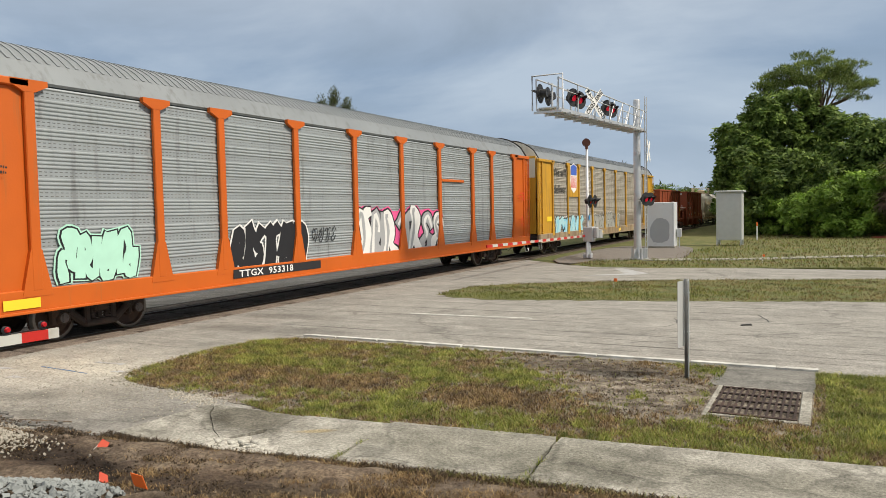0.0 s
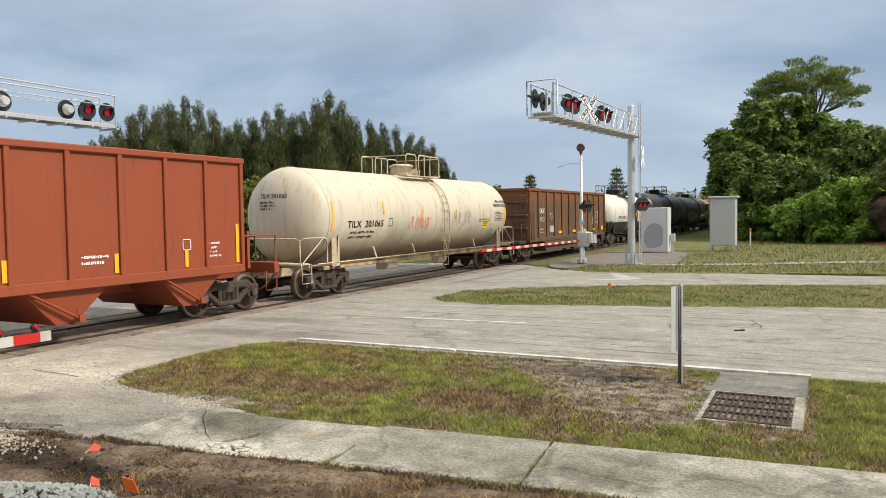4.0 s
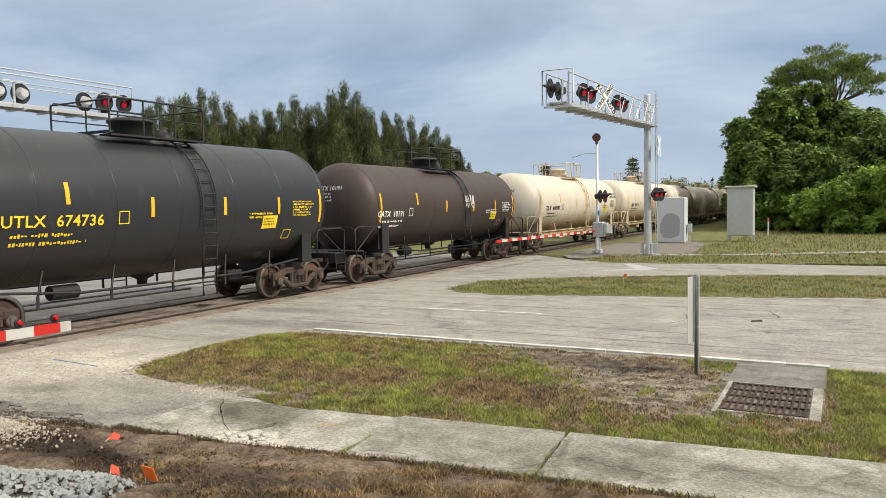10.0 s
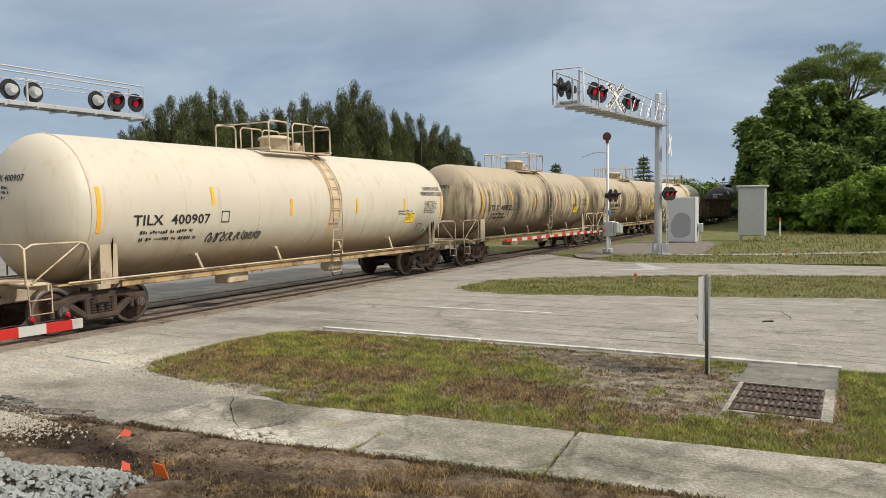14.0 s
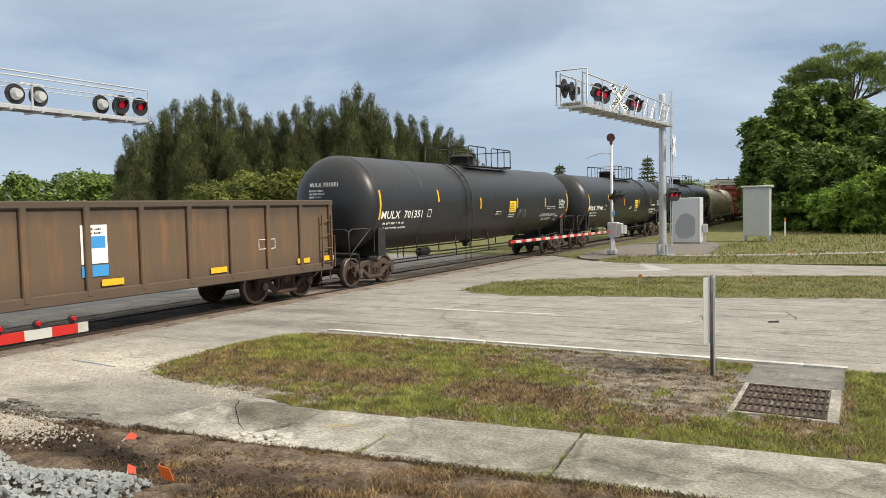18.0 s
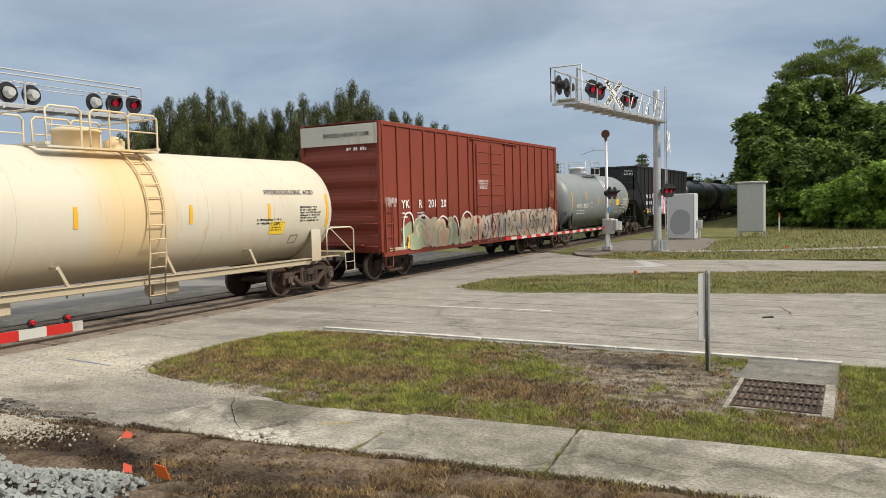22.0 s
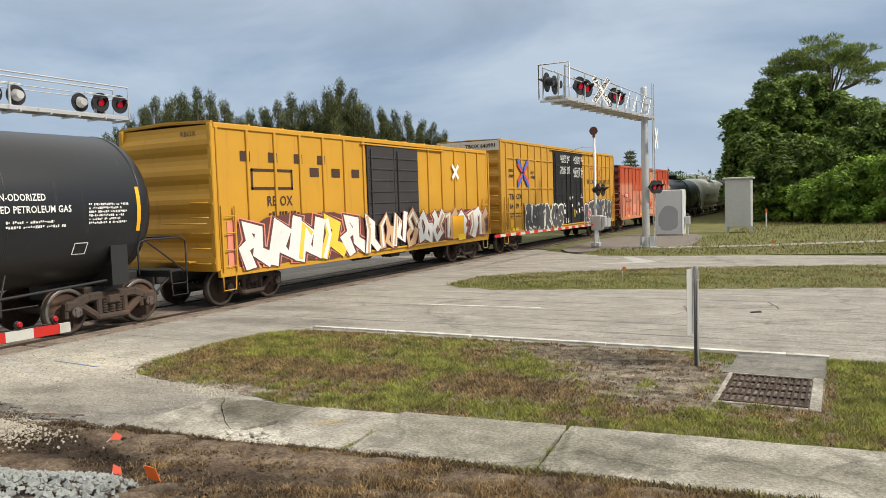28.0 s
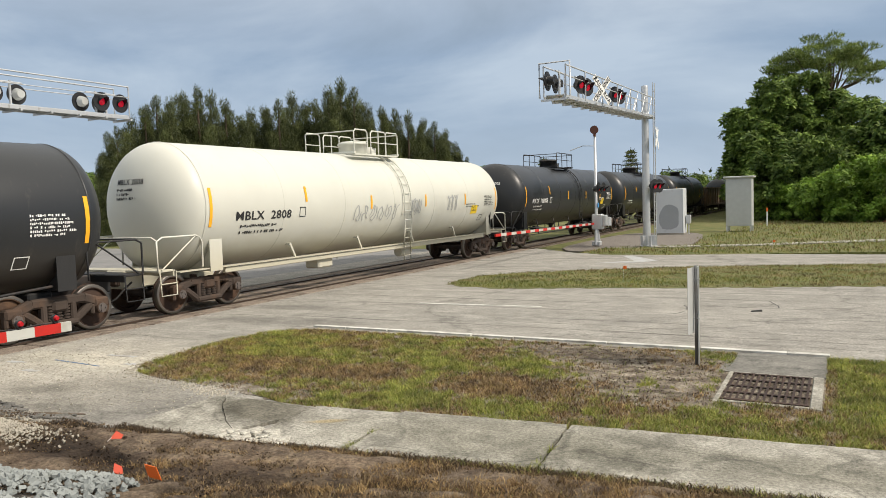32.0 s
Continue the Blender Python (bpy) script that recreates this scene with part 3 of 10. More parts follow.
def tank_car(spec):
    tc_, mid = spec.r - spec.f, (spec.f + spec.r) / 2
    car = thing("tank_car", spec.label, "tank car", "cars of the freight train", (0, mid, 0))
    h, r, zc = tc_ / 2, spec.rad, spec.zc
    half = h + 1.22
    dep = 0.62 * r * 0.8
    paint, ink = spec.paint, spec.ink
    frame_m = {"co2": M_CREAMF}.get(spec.kind, paint if spec.kind == "white" else M_TANKF)
    # shell with domed heads
    prof = [(-half + dep * (1 - math.cos(a)), max(r * math.sin(a), 0.002)) for a in [math.pi / 2 * i / 9 for i in range(10)]]
    ys = [-half + dep + (2 * half - 2 * dep) * i / 8 for i in range(1, 8)]
    prof += [(y, r) for y in ys] + [(-y, q) for y, q in prof[::-1]]
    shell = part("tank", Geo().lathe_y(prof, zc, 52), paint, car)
    for y in (-half + dep, half - dep):
        part("weld_band", Geo().lathe_y([(y - 0.02, r + 0.004), (y - 0.012, r + 0.012), (y + 0.012, r + 0.012), (y + 0.02, r + 0.004)], zc, 52), paint, car)
    for i in range(1, 6):
        y = -half + dep + (2 * half - 2 * dep) * i / 6
        part("weld_band", Geo().lathe_y([(y - 0.012, r + 0.001), (y - 0.006, r + 0.007), (y + 0.006, r + 0.007), (y + 0.012, r + 0.001)], zc, 52), paint, car)
    couplers(car, h + 2.10)
    bogie(car, -h), bogie(car, h)
    bz = zc - r
    for s in (-1, 1):
        part("draft_sill", Geo().box(0, s * (h + 0.42), 0.86, 0.62, 2.7, 0.42, 0.03).box(0, s * (h - 0.2), 0.78, 1.6, 0.5, 0.22, 0.03), frame_m, car)
        # saddle: two web plates rising along the shell
        for k in (-1, 1):
            g = Geo()
            g.sweep_y([(k * 0.35, 0.9), (k * 1.34, 0.92), (k * 1.30, zc - 0.55), (k * (r * 0.93), zc - 0.52), (k * 0.5, bz + 0.10)], s * h - 0.06, s * h + 0.06)
            g.box(k * 1.33, s * h, (0.92 + zc - 0.55) / 2, 0.03, 0.4, zc - 0.55 - 0.92)
            part("saddle", g, M_SADDLE if spec.kind == "co2" else frame_m, car)
        yo = s * (h + 1.75)
        part("end_platform", Geo().box(0, s * (h + 1.52), 1.06, 2.7, 0.42, 0.05, 0.01).box(0, s * (h + 1.30), 1.0, 2.7, 0.06, 0.14), frame_m, car)
        g = Geo()
        for k in (-1, 1):
            yi = s * (h + 0.45)
            g.tube([(k * 1.36, yi, 1.06), (k * 1.36, yi, 1.62), (k * 1.36, yi + s * 0.06, 1.76), (k * 1.36, yi + s * 0.2, 1.80), (k * 1.36, yo - s * 0.15, 1.80), (k * 1.36, yo, 1.72), (k * 1.36, yo, 1.06)], 0.022)
            g.tube([(k * 1.36, yo, 1.72), (k * 1.2, yo, 1.80), (k * 0.4, yo, 1.80)], 0.02)
            g.tube([(k * 1.36, yi + s * 0.2, 1.78), (k * 1.36, yo - s * 0.1, 1.08)], 0.018)
        g.tube([(-0.4, yo, 1.80), (0.4, yo, 1.80)], 0.02)
        part("hand_rail", g, frame_m, car)
        for k in (-1, 1):
            g = Geo()
            ya, yb = s * (h + 1.28), s * (h + 1.72)
            g.tube([(k * 1.38, ya, 1.06), (k * 1.40, ya, 0.52), (k * 1.40, yb, 0.52), (k * 1.38, yb, 1.06)], 0.018)
            g.tube([(k * 1.40, ya, 0.78), (k * 1.40, yb, 0.78)], 0.014)
            part("step", g, frame_m, car)
    # underframe between the bogies
    if spec.kind in ("co2", "white"):
        for k in (-1, 1):
            part("side_sill", Geo().box(k * 1.22, 0, 0.90, 0.10, tc_ - 0.7, 0.14, 0.015).box(k * 1.22, 0, 0.99, 0.2, tc_ + 2.2, 0.025), M_SILL if spec.kind == "co2" else frame_m, car)
            for i in range(4):
                y = -h * 0.62 + i * h * 0.413
                part("brace", Geo().box(k * 1.22, y, 1.17, 0.05, 0.06, 0.50, rx=28 if k > 0 else -28).box(k * 1.12, y - 0.12, 1.37, 0.26, 0.08, 0.05), frame_m, car)
        part("equipment_box", Geo().box(0.9, -h * 0.42, 0.72, 0.5, 0.7, 0.3, 0.04), frame_m, car)
        part("brake_cylinder", Geo().cyl((0.9, h * 0.15, 0.68), (0.9, h * 0.15 + 0.7, 0.68), 0.16, 12), frame_m, car)
    else:
        for k in (-1, 1):
            part("side_pipe", Geo().tube([(k * 1.18, -h + 0.2, 1.02), (k * 1.18, -h * 0.5, 0.82), (k * 1.18, h * 0.5, 0.82), (k * 1.18, h - 0.2, 1.02)], 0.03), frame_m, car)
            for i in range(5):
                y = -h * 0.7 + i * h * 0.35
                part("hanger", Geo().tube([(k * 1.18, y, 0.84), (k * 0.98, y + 0.25, zc - math.sqrt(max(r * r - 0.96, 0.1)) + 0.02)], 0.022).box(k * 1.18, y, 0.72, 0.03, 0.05, 0.26), frame_m, car)
        part("brake_rod", Geo().tube([(0.5, -h, 0.62), (0.5, h, 0.62)], 0.02), frame_m, car)
        part("brake_rod", Geo().tube([(0.75, -h * 0.8, 0.55), (0.75, h * 0.2, 0.55)], 0.025), frame_m, car)
        part("bottom_valve", Geo().lathe_z([(bz + 0.05, 0.28), (bz - 0.06, 0.26), (bz - 0.12, 0.12), (bz - 0.24, 0.11), (bz - 0.26, 0.02)], 0, 0.15, 14), frame_m, car)
        part("brake_cylinder", Geo().cyl((0.5, -h * 0.55, 0.8), (0.5, -h * 0.55 + 0.6, 0.8), 0.15, 12), frame_m, car)
        part("valve_box", Geo().box(0.95, h * 0.45, 0.78, 0.3, 0.5, 0.24, 0.03), frame_m, car)
    # top: platform, railings, dome, ladder
    top = zc + r
    lpg = spec.kind == "lpg"
    pw, y0, y1 = (0.75, -1.15, 2.9) if lpg else (0.8, -1.3, 1.3)
    fit_m = frame_m if spec.kind != "grey" else M_STEEL
    g = Geo()
    for k in (-1, 1):
        g.box(k * pw, (y0 + y1) / 2, top - 0.06, 0.36, y1 - y0, 0.04)
    for y in (y0, y1):
        g.box(0, y, top + 0.0, 2 * pw + 0.36, 0.10, 0.05)
    part("top_platform", g, fit_m, car)
    g = Geo()
    hz = top + 0.72
    spans = [(y0, y0 + 0.75), (-0.35, 0.55), (y1 - 0.75, y1)] if spec.kind in ("co2", "white") else ([(y0, 0.45), (0.95, y1)] if lpg else [(y0, y1)])
    for k in (-1, 1):
        for a, b in spans:
            g.tube([(k * (pw + 0.15), a, top - 0.05), (k * (pw + 0.15), a, hz - 0.08), (k * (pw + 0.15), a + 0.08, hz), (k * (pw + 0.15), b - 0.08, hz), (k * (pw + 0.15), b, hz - 0.08), (k * (pw + 0.15), b, top - 0.05)], 0.024)
            m_ = int((b - a) / 0.9)
            for i in range(1, m_ + 1):
                y = a + (b - a) * i / (m_ + 1)
                g.tube([(k * (pw + 0.15), y, top - 0.05), (k * (pw + 0.15), y, hz)], 0.02)
            if not lpg and spec.kind != "co2":
                g.tube([(k * (pw + 0.15), a, top + 0.35), (k * (pw + 0.15), b, top + 0.35)], 0.016)
    for y in (y0, y1):
        g.tube([(-pw - 0.15, y, hz - 0.05), (pw + 0.15, y, hz - 0.05)], 0.02)
    part("top_railing", g, fit_m, car)
    if spec.kind == "co2":
        for k in (-1, 1):
            part("sill_rail", Geo().tube([(k * 1.34, -h - 0.9, 1.03), (k * 1.34, h + 0.9, 1.03)], 0.02), M_CREAMF, car)
    dr = 0.46 if spec.kind != "co2" else 0.42
    part("dome", Geo().lathe_z([(top - 0.25, dr), (top + 0.32, dr), (top + 0.33, dr + 0.05), (top + 0.38, dr + 0.05), (top + 0.44, dr - 0.08), (top + 0.46, 0.01)], 0, 0.0, 22), fit_m if spec.kind != "co2" else M_CREAMF, car)
    part("manway", Geo().lathe_z([(top - 0.2, 0.22), (top + 0.2, 0.22), (top + 0.24, 0.1), (top + 0.3, 0.1), (top + 0.31, 0.01)], 0.1, 0.85, 14).box(0.1, 0.85, top + 0.22, 0.5, 0.06, 0.05), fit_m, car)
    yl = {"MULX 701446": 4.2, "MULX 701351": -2.5}.get(spec.mark, 0.75)
    for k in (-1, 1):
        g = Geo()
        pts = []
        for i in range(15):
            a = math.radians(72 - i * 8.6)
            pts.append((k * (r + 0.07) * math.cos(a), zc + (r + 0.07) * math.sin(a)))
        pts = [p for p in pts if p[1] > zc - 0.25] + [(k * (r + 0.05), zc - 0.9), (k * (r - 0.02), 0.98), (k * (r - 0.02), 0.45)]
        for y in (yl - 0.21, yl + 0.21):
            g.tube([(x, y, z) for x, z in pts], 0.022, 5)
        acc = 0
        for (x0, z0), (x1, z1) in zip(pts, pts[1:]):
            d = math.hypot(x1 - x0, z1 - z0)
            q = 0.3 - acc
            while q < d:
                g.tube([(x0 + (x1 - x0) * q / d, yl - 0.21, z0 + (z1 - z0) * q / d), (x0 + (x1 - x0) * q / d, yl + 0.21, z0 + (z1 - z0) * q / d)], 0.014, 5)
                q += 0.3
            acc = (acc + d) % 0.3
        part("ladder", g, fit_m, car)
    # marks
    fm = tank_map(r, zc)
    z1 = arc(r, zc, zc + 0.15)
    span = half - dep
    part_y = [-span + 0.1, -span * 0.56, -span * 0.17, span * 0.25, span * 0.63, span - 0.12]
    for i, y in enumerate(part_y):
        hh = 0.92 if i in (0, 5) else 0.42
        lo = zc - 0.50 if i in (0, 5) else zc - 0.24 + (0.28 if i == 1 else 0.0)
        patch(car, y, lo, y + 0.09, lo + hh, fm, M_YELLOW, label="yellow reflective strip")
    txt = spec.mark
    if txt:
        tu, tv, tw, ts = spec.at
        letters(car, txt.replace(" ", "  "), -span + tu, zc + tv, ts, fm, ink, 1.0, width=tw)
        letters(car, txt, -0.55, zc + 0.55, 0.13, head_map(r, zc, -half + dep, dep), ink, 1.0)
        bars(car, -0.55, zc + 0.40, 0.7, 3, 0.06, head_map(r, zc, -half + dep, dep), ink, len(txt))
        frame_mark(car, -span + tu + tw + 0.35, zc + tv, -span + tu + tw + 0.60, zc + tv + 0.27, fm, ink)
    bars(car, -span + spec.at[0] + 0.2, zc + spec.at[1] - 0.2, 1.7, 2, 0.075, fm, ink, int(mid), 2.2)
    bars(car, span - 1.25, zc + 0.05, 0.95, 6, 0.045, fm, ink, int(mid) + 1, 1.6)
    bars(car, span - 2.9, zc - (0.78 if spec.kind == "grey" else 0.25), 1.2, 2, 0.05, fm, ink, int(mid) + 2, 1.8)
    if spec.kind != "lpg":
        nu, nv = (span - 2.86, zc - 0.30) if spec.kind == "grey" else (span - 2.4, zc - 0.62)
        patch(car, nu, nv, nu + 0.55, nv + 0.34, fm, M_SIGNY, "notice", label="yellow printed notice")
        bars(car, nu + 0.04, nv + 0.24, 0.5, 3, 0.035, tank_map(r + 0.004, zc), M_BLACK, 4, 2.0)
    frame_mark(car, span - 1.5, zc - 0.95, span - 1.2, zc - 0.68, fm, ink)
    for fn in spec.extra:
        fn(car, fm, half, span, r, zc)
    return car

# ------------------------------------------------------------------ box cars


def side_sheet(x, y0, y1, z0, z1, t=0.04):
    return Geo().box(x, (y0 + y1) / 2, (z0 + z1) / 2, t, y1 - y0, z1 - z0)


def corrugated_end(y, s, w, z0, z1, ribs):
    """End wall with pressed horizontal ribs; s: -1 front, 1 rear."""
    g = Geo()
    n = ribs * 6
    prof = []
    for i in range(n + 1):
        t = (i % 6) / 6
        d = 0.11 * max(0.0, math.sin(math.pi * min(1.0, t * 1.35))) if t < 0.74 else 0.0
        prof.append((y + s * d, z0 + (z1 - z0) * i / n))
    outline = prof + [(y - s * 0.05, z1), (y - s * 0.05, z0)]
    return g.sweep_x(outline, -w, w)


def box_car(f, r, y0, y1, eave, sill, paint, roof_m, label, posts, door, trim=None, peak=0.12, roof_ribs=True, end_paint=None, ribs=6):
    """y0, y1: ends of the body along the train; door: (from, to, material) from the body's front."""
    mid = (y0 + y1) / 2
    car = thing("box_car", label, "box car", "cars of the freight train", (0, mid, 0))
    h, w = (y1 - y0) / 2, 1.52
    trim = trim or paint
    d0, d1 = (-h + door[0], -h + door[1]) if door else (0, 0)
    for s in (-1, 1):
        spans = [(-h, d0), (d1, h)] if door else [(-h, h)]
        for a, b in spans:
            part("side_wall", side_sheet(s * w, a, b, sill + 0.12, eave), paint, car)
        part("side_sill", Geo().box(s * (w + 0.015), 0, sill + 0.06, 0.10, 2 * h, 0.2, 0.01), trim, car)
        part("top_chord", Geo().box(s * (w + 0.02), 0, eave - 0.04, 0.09, 2 * h + 0.02, 0.13, 0.015), trim, car)
        for y in posts:
            q = -h + y
            if not (d0 - 0.05 < q < d1 + 0.05):
                part("post", Geo().box(s * (w + 0.045), q, (sill + eave) / 2 + 0.05, 0.055, 0.085, eave - sill - 0.24, 0.012), paint, car)
        if door:
            n = door[4] if len(door) > 4 else max(2, int((d1 - d0) / 1.3 + 0.5))
            for i in range(n):
                a, b = d0 + (d1 - d0) * i / n, d0 + (d1 - d0) * (i + 1) / n
                dr = part("door", Geo().box(s * (w + 0.05), (a + b) / 2, (sill + eave) / 2 + 0.02, 0.05, b - a - 0.02, eave - sill - 0.30, 0.008), door[2], car)
                for j in range(1, 5 if len(door) > 4 else 9):
                    z = sill + 0.2 + (eave - sill - 0.4) * j / (5 if len(door) > 4 else 9)
                    part("door_rib", Geo().box(s * (w + 0.085), (a + b) / 2, z, 0.03, b - a - 0.16, 0.05 if door[3] else 0.03, 0.01), door[2], dr)
                if len(door) > 4:
                    part("door_stile", Geo().box(s * (w + 0.085), (a + b) / 2, sill + 1.5, 0.03, 0.05, 2.2, 0.01), door[2], dr)
                    part("lock_bar", Geo().tube([(s * (w + 0.11), b - 0.5, sill + 0.15), (s * (w + 0.11), b - 0.5, eave - 0.3)], 0.022), door[2], dr)
                part("lock_bar", Geo().tube([(s * (w + 0.11), a + 0.18, sill + 0.15), (s * (w + 0.11), a + 0.18, eave - 0.3)], 0.022).box(s * (w + 0.12), a + 0.18, sill + 0.9, 0.06, 0.14, 0.2, 0.01), door[2], dr)
            part("door_rail", Geo().box(s * (w + 0.09), (d0 + d1) / 2 + (d1 - d0) * 0.25, sill + 0.13, 0.07, (d1 - d0) * 1.7, 0.06, 0.01).box(s * (w + 0.08), (d0 + d1) / 2 + (d1 - d0) * 0.25, eave - 0.16, 0.06, (d1 - d0) * 1.7, 0.05, 0.01), trim, car)
        for e in (-1, 1):
            part("ladder", ladder_geo(s * (w + 0.10), e * (h - 0.08), e * (h - 0.52), sill + 0.1, sill + 1.65, 0.4), trim, car)
            g = Geo().tube([(s * (w + 0.05), e * (h - 0.08), sill), (s * (w + 0.05), e * (h - 0.1), sill - 0.36), (s * (w + 0.05), e * (h - 0.5), sill - 0.36), (s * (w + 0.05), e * (h - 0.52), sill)], 0.02)
            part("step", g, trim, car)
    for s in (-1, 1):
        part("end_wall", corrugated_end(s * h, s, w, sill + 0.1, eave - 0.02, ribs), end_paint or paint, car)
        part("corner_post", Geo().box(w - 0.03, s * (h + 0.02), (sill + eave) / 2 + 0.06, 0.14, 0.14, eave - sill - 0.1, 0.02).box(-w + 0.03, s * (h + 0.02), (sill + eave) / 2 + 0.06, 0.14, 0.14, eave - sill - 0.1, 0.02), paint, car)
        part("end_ladder", ladder_end(s * (h + 0.12), s * -0.9, s * -1.4, sill + 0.3, sill + 1.9), trim, car)
        part("brake_step", Geo().box(0.2, s * (h + 0.25), sill + 0.35, 1.5, 0.24, 0.04).tube([(1.3, s * (h + 0.1), sill + 1.25), (1.3, s * (h + 0.22), sill + 1.25), (-1.0, s * (h + 0.22), sill + 1.25), (-1.0, s * (h + 0.1), sill + 1.25)], 0.016), trim, car)
        part("draft_sill", Geo().box(0, s * (h - 0.1), 0.86, 0.5, 1.6, 0.36, 0.03), M_DARKMETAL, car)
    g = Geo().sweep_y([(-w - 0.04, eave), (0, eave + peak), (w + 0.04, eave), (w + 0.04, eave + 0.03), (0, eave + peak + 0.035), (-w - 0.04, eave + 0.03)], -h - 0.02, h + 0.02)
    roof = part("roof", g, roof_m, car)
    if roof_ribs:
        n = int(2 * h / 1.2)
        for i in range(n + 1):
            y = -h + 2 * h * i / n
            part("roof_rib", Geo().sweep_y([(-w, eave + 0.032), (0, eave + peak + 0.035), (w, eave + 0.032), (w, eave + 0.07), (0, eave + peak + 0.075), (-w, eave + 0.07)], y - 0.03, y + 0.03), roof_m, roof)
    part("underframe", Geo().box(0, 0, 0.92, 0.6, 2 * h, 0.3, 0.02).box(0, -1.2, 0.8, 2.4, 0.2, 0.2).box(0, 1.4, 0.8, 2.4, 0.2, 0.2).cyl((0.6, -0.8, 0.75), (0.6, 0.1, 0.75), 0.16, 12).box(0.9, 1.0, 0.75, 0.4, 0.6, 0.3, 0.03), M_DARKMETAL, car)
    part("floor", Geo().box(0, 0, sill + 0.15, 2 * w, 2 * h - 0.02, 0.08), M_DARKMETAL, car)
    couplers(car, h + 0.92)
    bogie(car, f - mid), bogie(car, r - mid)
    return car, h


# ------------------------------------------------------------------ open cars


def hopper_car(f, r, y0, y1, top, bottom, w, paint, label, n_posts, bins, slope, seed):
    """Open or covered hopper with vertical posts, sloping floor ends and bins below."""
    mid = (y0 + y1) / 2
    car = thing("hopper_car", label, "hopper car", "cars of the freight train", (0, mid, 0))
    h = (y1 - y0) / 2
    ht = h if not slope else h
    for s in (-1, 1):
        if slope:
            g = Geo().sweep_x([(-h, top), (h, top), (h, top - 0.9), (h - slope, bottom), (-h + slope, bottom), (-h, top - 0.9)], s * w - 0.025, s * w + 0.025)
        else:
            g = side_sheet(s * w, -h, h, bottom, top, 0.05)
        part("side_wall", g, paint, car)
        part("top_chord", Geo().box(s * (w + 0.03), 0, top - 0.05, 0.14, 2 * h + 0.06, 0.14, 0.02), paint, car)
        part("side_sill", Geo().box(s * (w + 0.03), 0, bottom + 0.02, 0.10, 2 * (h - slope), 0.2, 0.015), paint, car)
        for i in range(n_posts + 1):
            y = -h + 0.06 + (2 * h - 0.12) * i / n_posts
            lo = bottom
            if slope:
                e = h - abs(y)
                lo = bottom if e > slope else bottom + (top - 0.9 - bottom) * (1 - e / slope)
            part("post", Geo().box(s * (w + 0.055), y, (lo + top) / 2, 0.06, 0.11, top - lo - 0.1, 0.012), paint, car)
    for s in (-1, 1):
        part("end_wall", Geo().box(0, s * (h - 0.02), (top + max(bottom + 0.6, top - 1.6)) / 2, 2 * w, 0.05, top - max(bottom + 0.6, top - 1.6)).box(0, s * h, top - 0.06, 2 * w + 0.1, 0.12, 0.13, 0.02), paint, car)
        a, b = s * (h - 0.02), s * (h - 2.2)
        part("slope_sheet", Geo().sweep_x([(a, bottom + 1.0), (a, bottom + 1.05), (b, bottom - 0.05), (b, bottom - 0.1)], -w + 0.03, w - 0.03), paint, car)
        ye = s * (abs((r if s > 0 else f) - mid) + 1.42)
        part("end_sill", Geo().box(0, ye, 1.08, 2.9, 0.2, 0.30, 0.02).box(0, (ye + s * (h - 1.6)) / 2, 1.0, 0.6, abs(ye - s * (h - 1.6)), 0.4, 0.02), paint, car)
        g = Geo()
        for k in (-1, 1):
            g.box(k * 1.35, s * (h + (ye * s - h) * 0.25), (1.2 + top - 0.5) / 2 if slope else 1.6, 0.08, 0.10, (top - 1.7) if slope else 0.95)
            g.tube([(k * 1.4, ye, 1.1), (k * 1.4, ye, 1.95), (k * 1.4, s * h, 1.95)], 0.022)
            g.tube([(k * 1.42, ye, 1.0), (k * 1.42, ye, 0.5), (k * 1.42, ye - s * 0.42, 0.5), (k * 1.42, ye - s * 0.42, 1.0)], 0.02)
            g.tube([(k * 0.7, ye, 1.1), (k * 0.7, ye, 1.95), (k * 1.4, ye, 1.95)], 0.02)
        part("grab_rail", g, paint, car)
        part("end_ladder", ladder_end(s * (h + 0.02), s * -0.8, s * -1.3, bottom + 0.9, top - 0.15, 0.45), paint, car)
    for i in range(bins):
        y = -h + slope * 0.55 + 1.65 + (2 * h - 3.3 - slope * 1.1) * i / max(bins - 1, 1)
        part("bin", Geo().add([(-w + 0.05, y - 1.0, bottom), (w - 0.05, y - 1.0, bottom), (w - 0.05, y + 1.0, bottom), (-w + 0.05, y + 1.0, bottom), (-w + 0.15, y - 0.2, 0.40), (w - 0.15, y - 0.2, 0.40), (w - 0.15, y + 0.2, 0.40), (-w + 0.15, y + 0.2, 0.40)],
                              [(0, 1, 5, 4), (1, 2, 6, 5), (2, 3, 7, 6), (3, 0, 4, 7), (4, 5, 6, 7)]), paint, car)
        part("bin_gate", Geo().box(0, y + 0.22, 0.52, 2 * w - 0.2, 0.06, 0.32, rx=-25).tube([(w + 0.02, y - 0.9, bottom - 0.05), (w - 0.02, y + 0.2, 0.5)], 0.03).box(w + 0.0, y + 0.24, 0.5, 0.08, 0.14, 0.14), paint, car)
    part("centre_sill", Geo().box(0, 0, 0.95, 0.5, 2 * h + 1.5, 0.4, 0.02), paint, car)
    couplers(car, abs(r - mid) + 1.95)
    bogie(car, f - mid), bogie(car, r - mid)
    return car, h


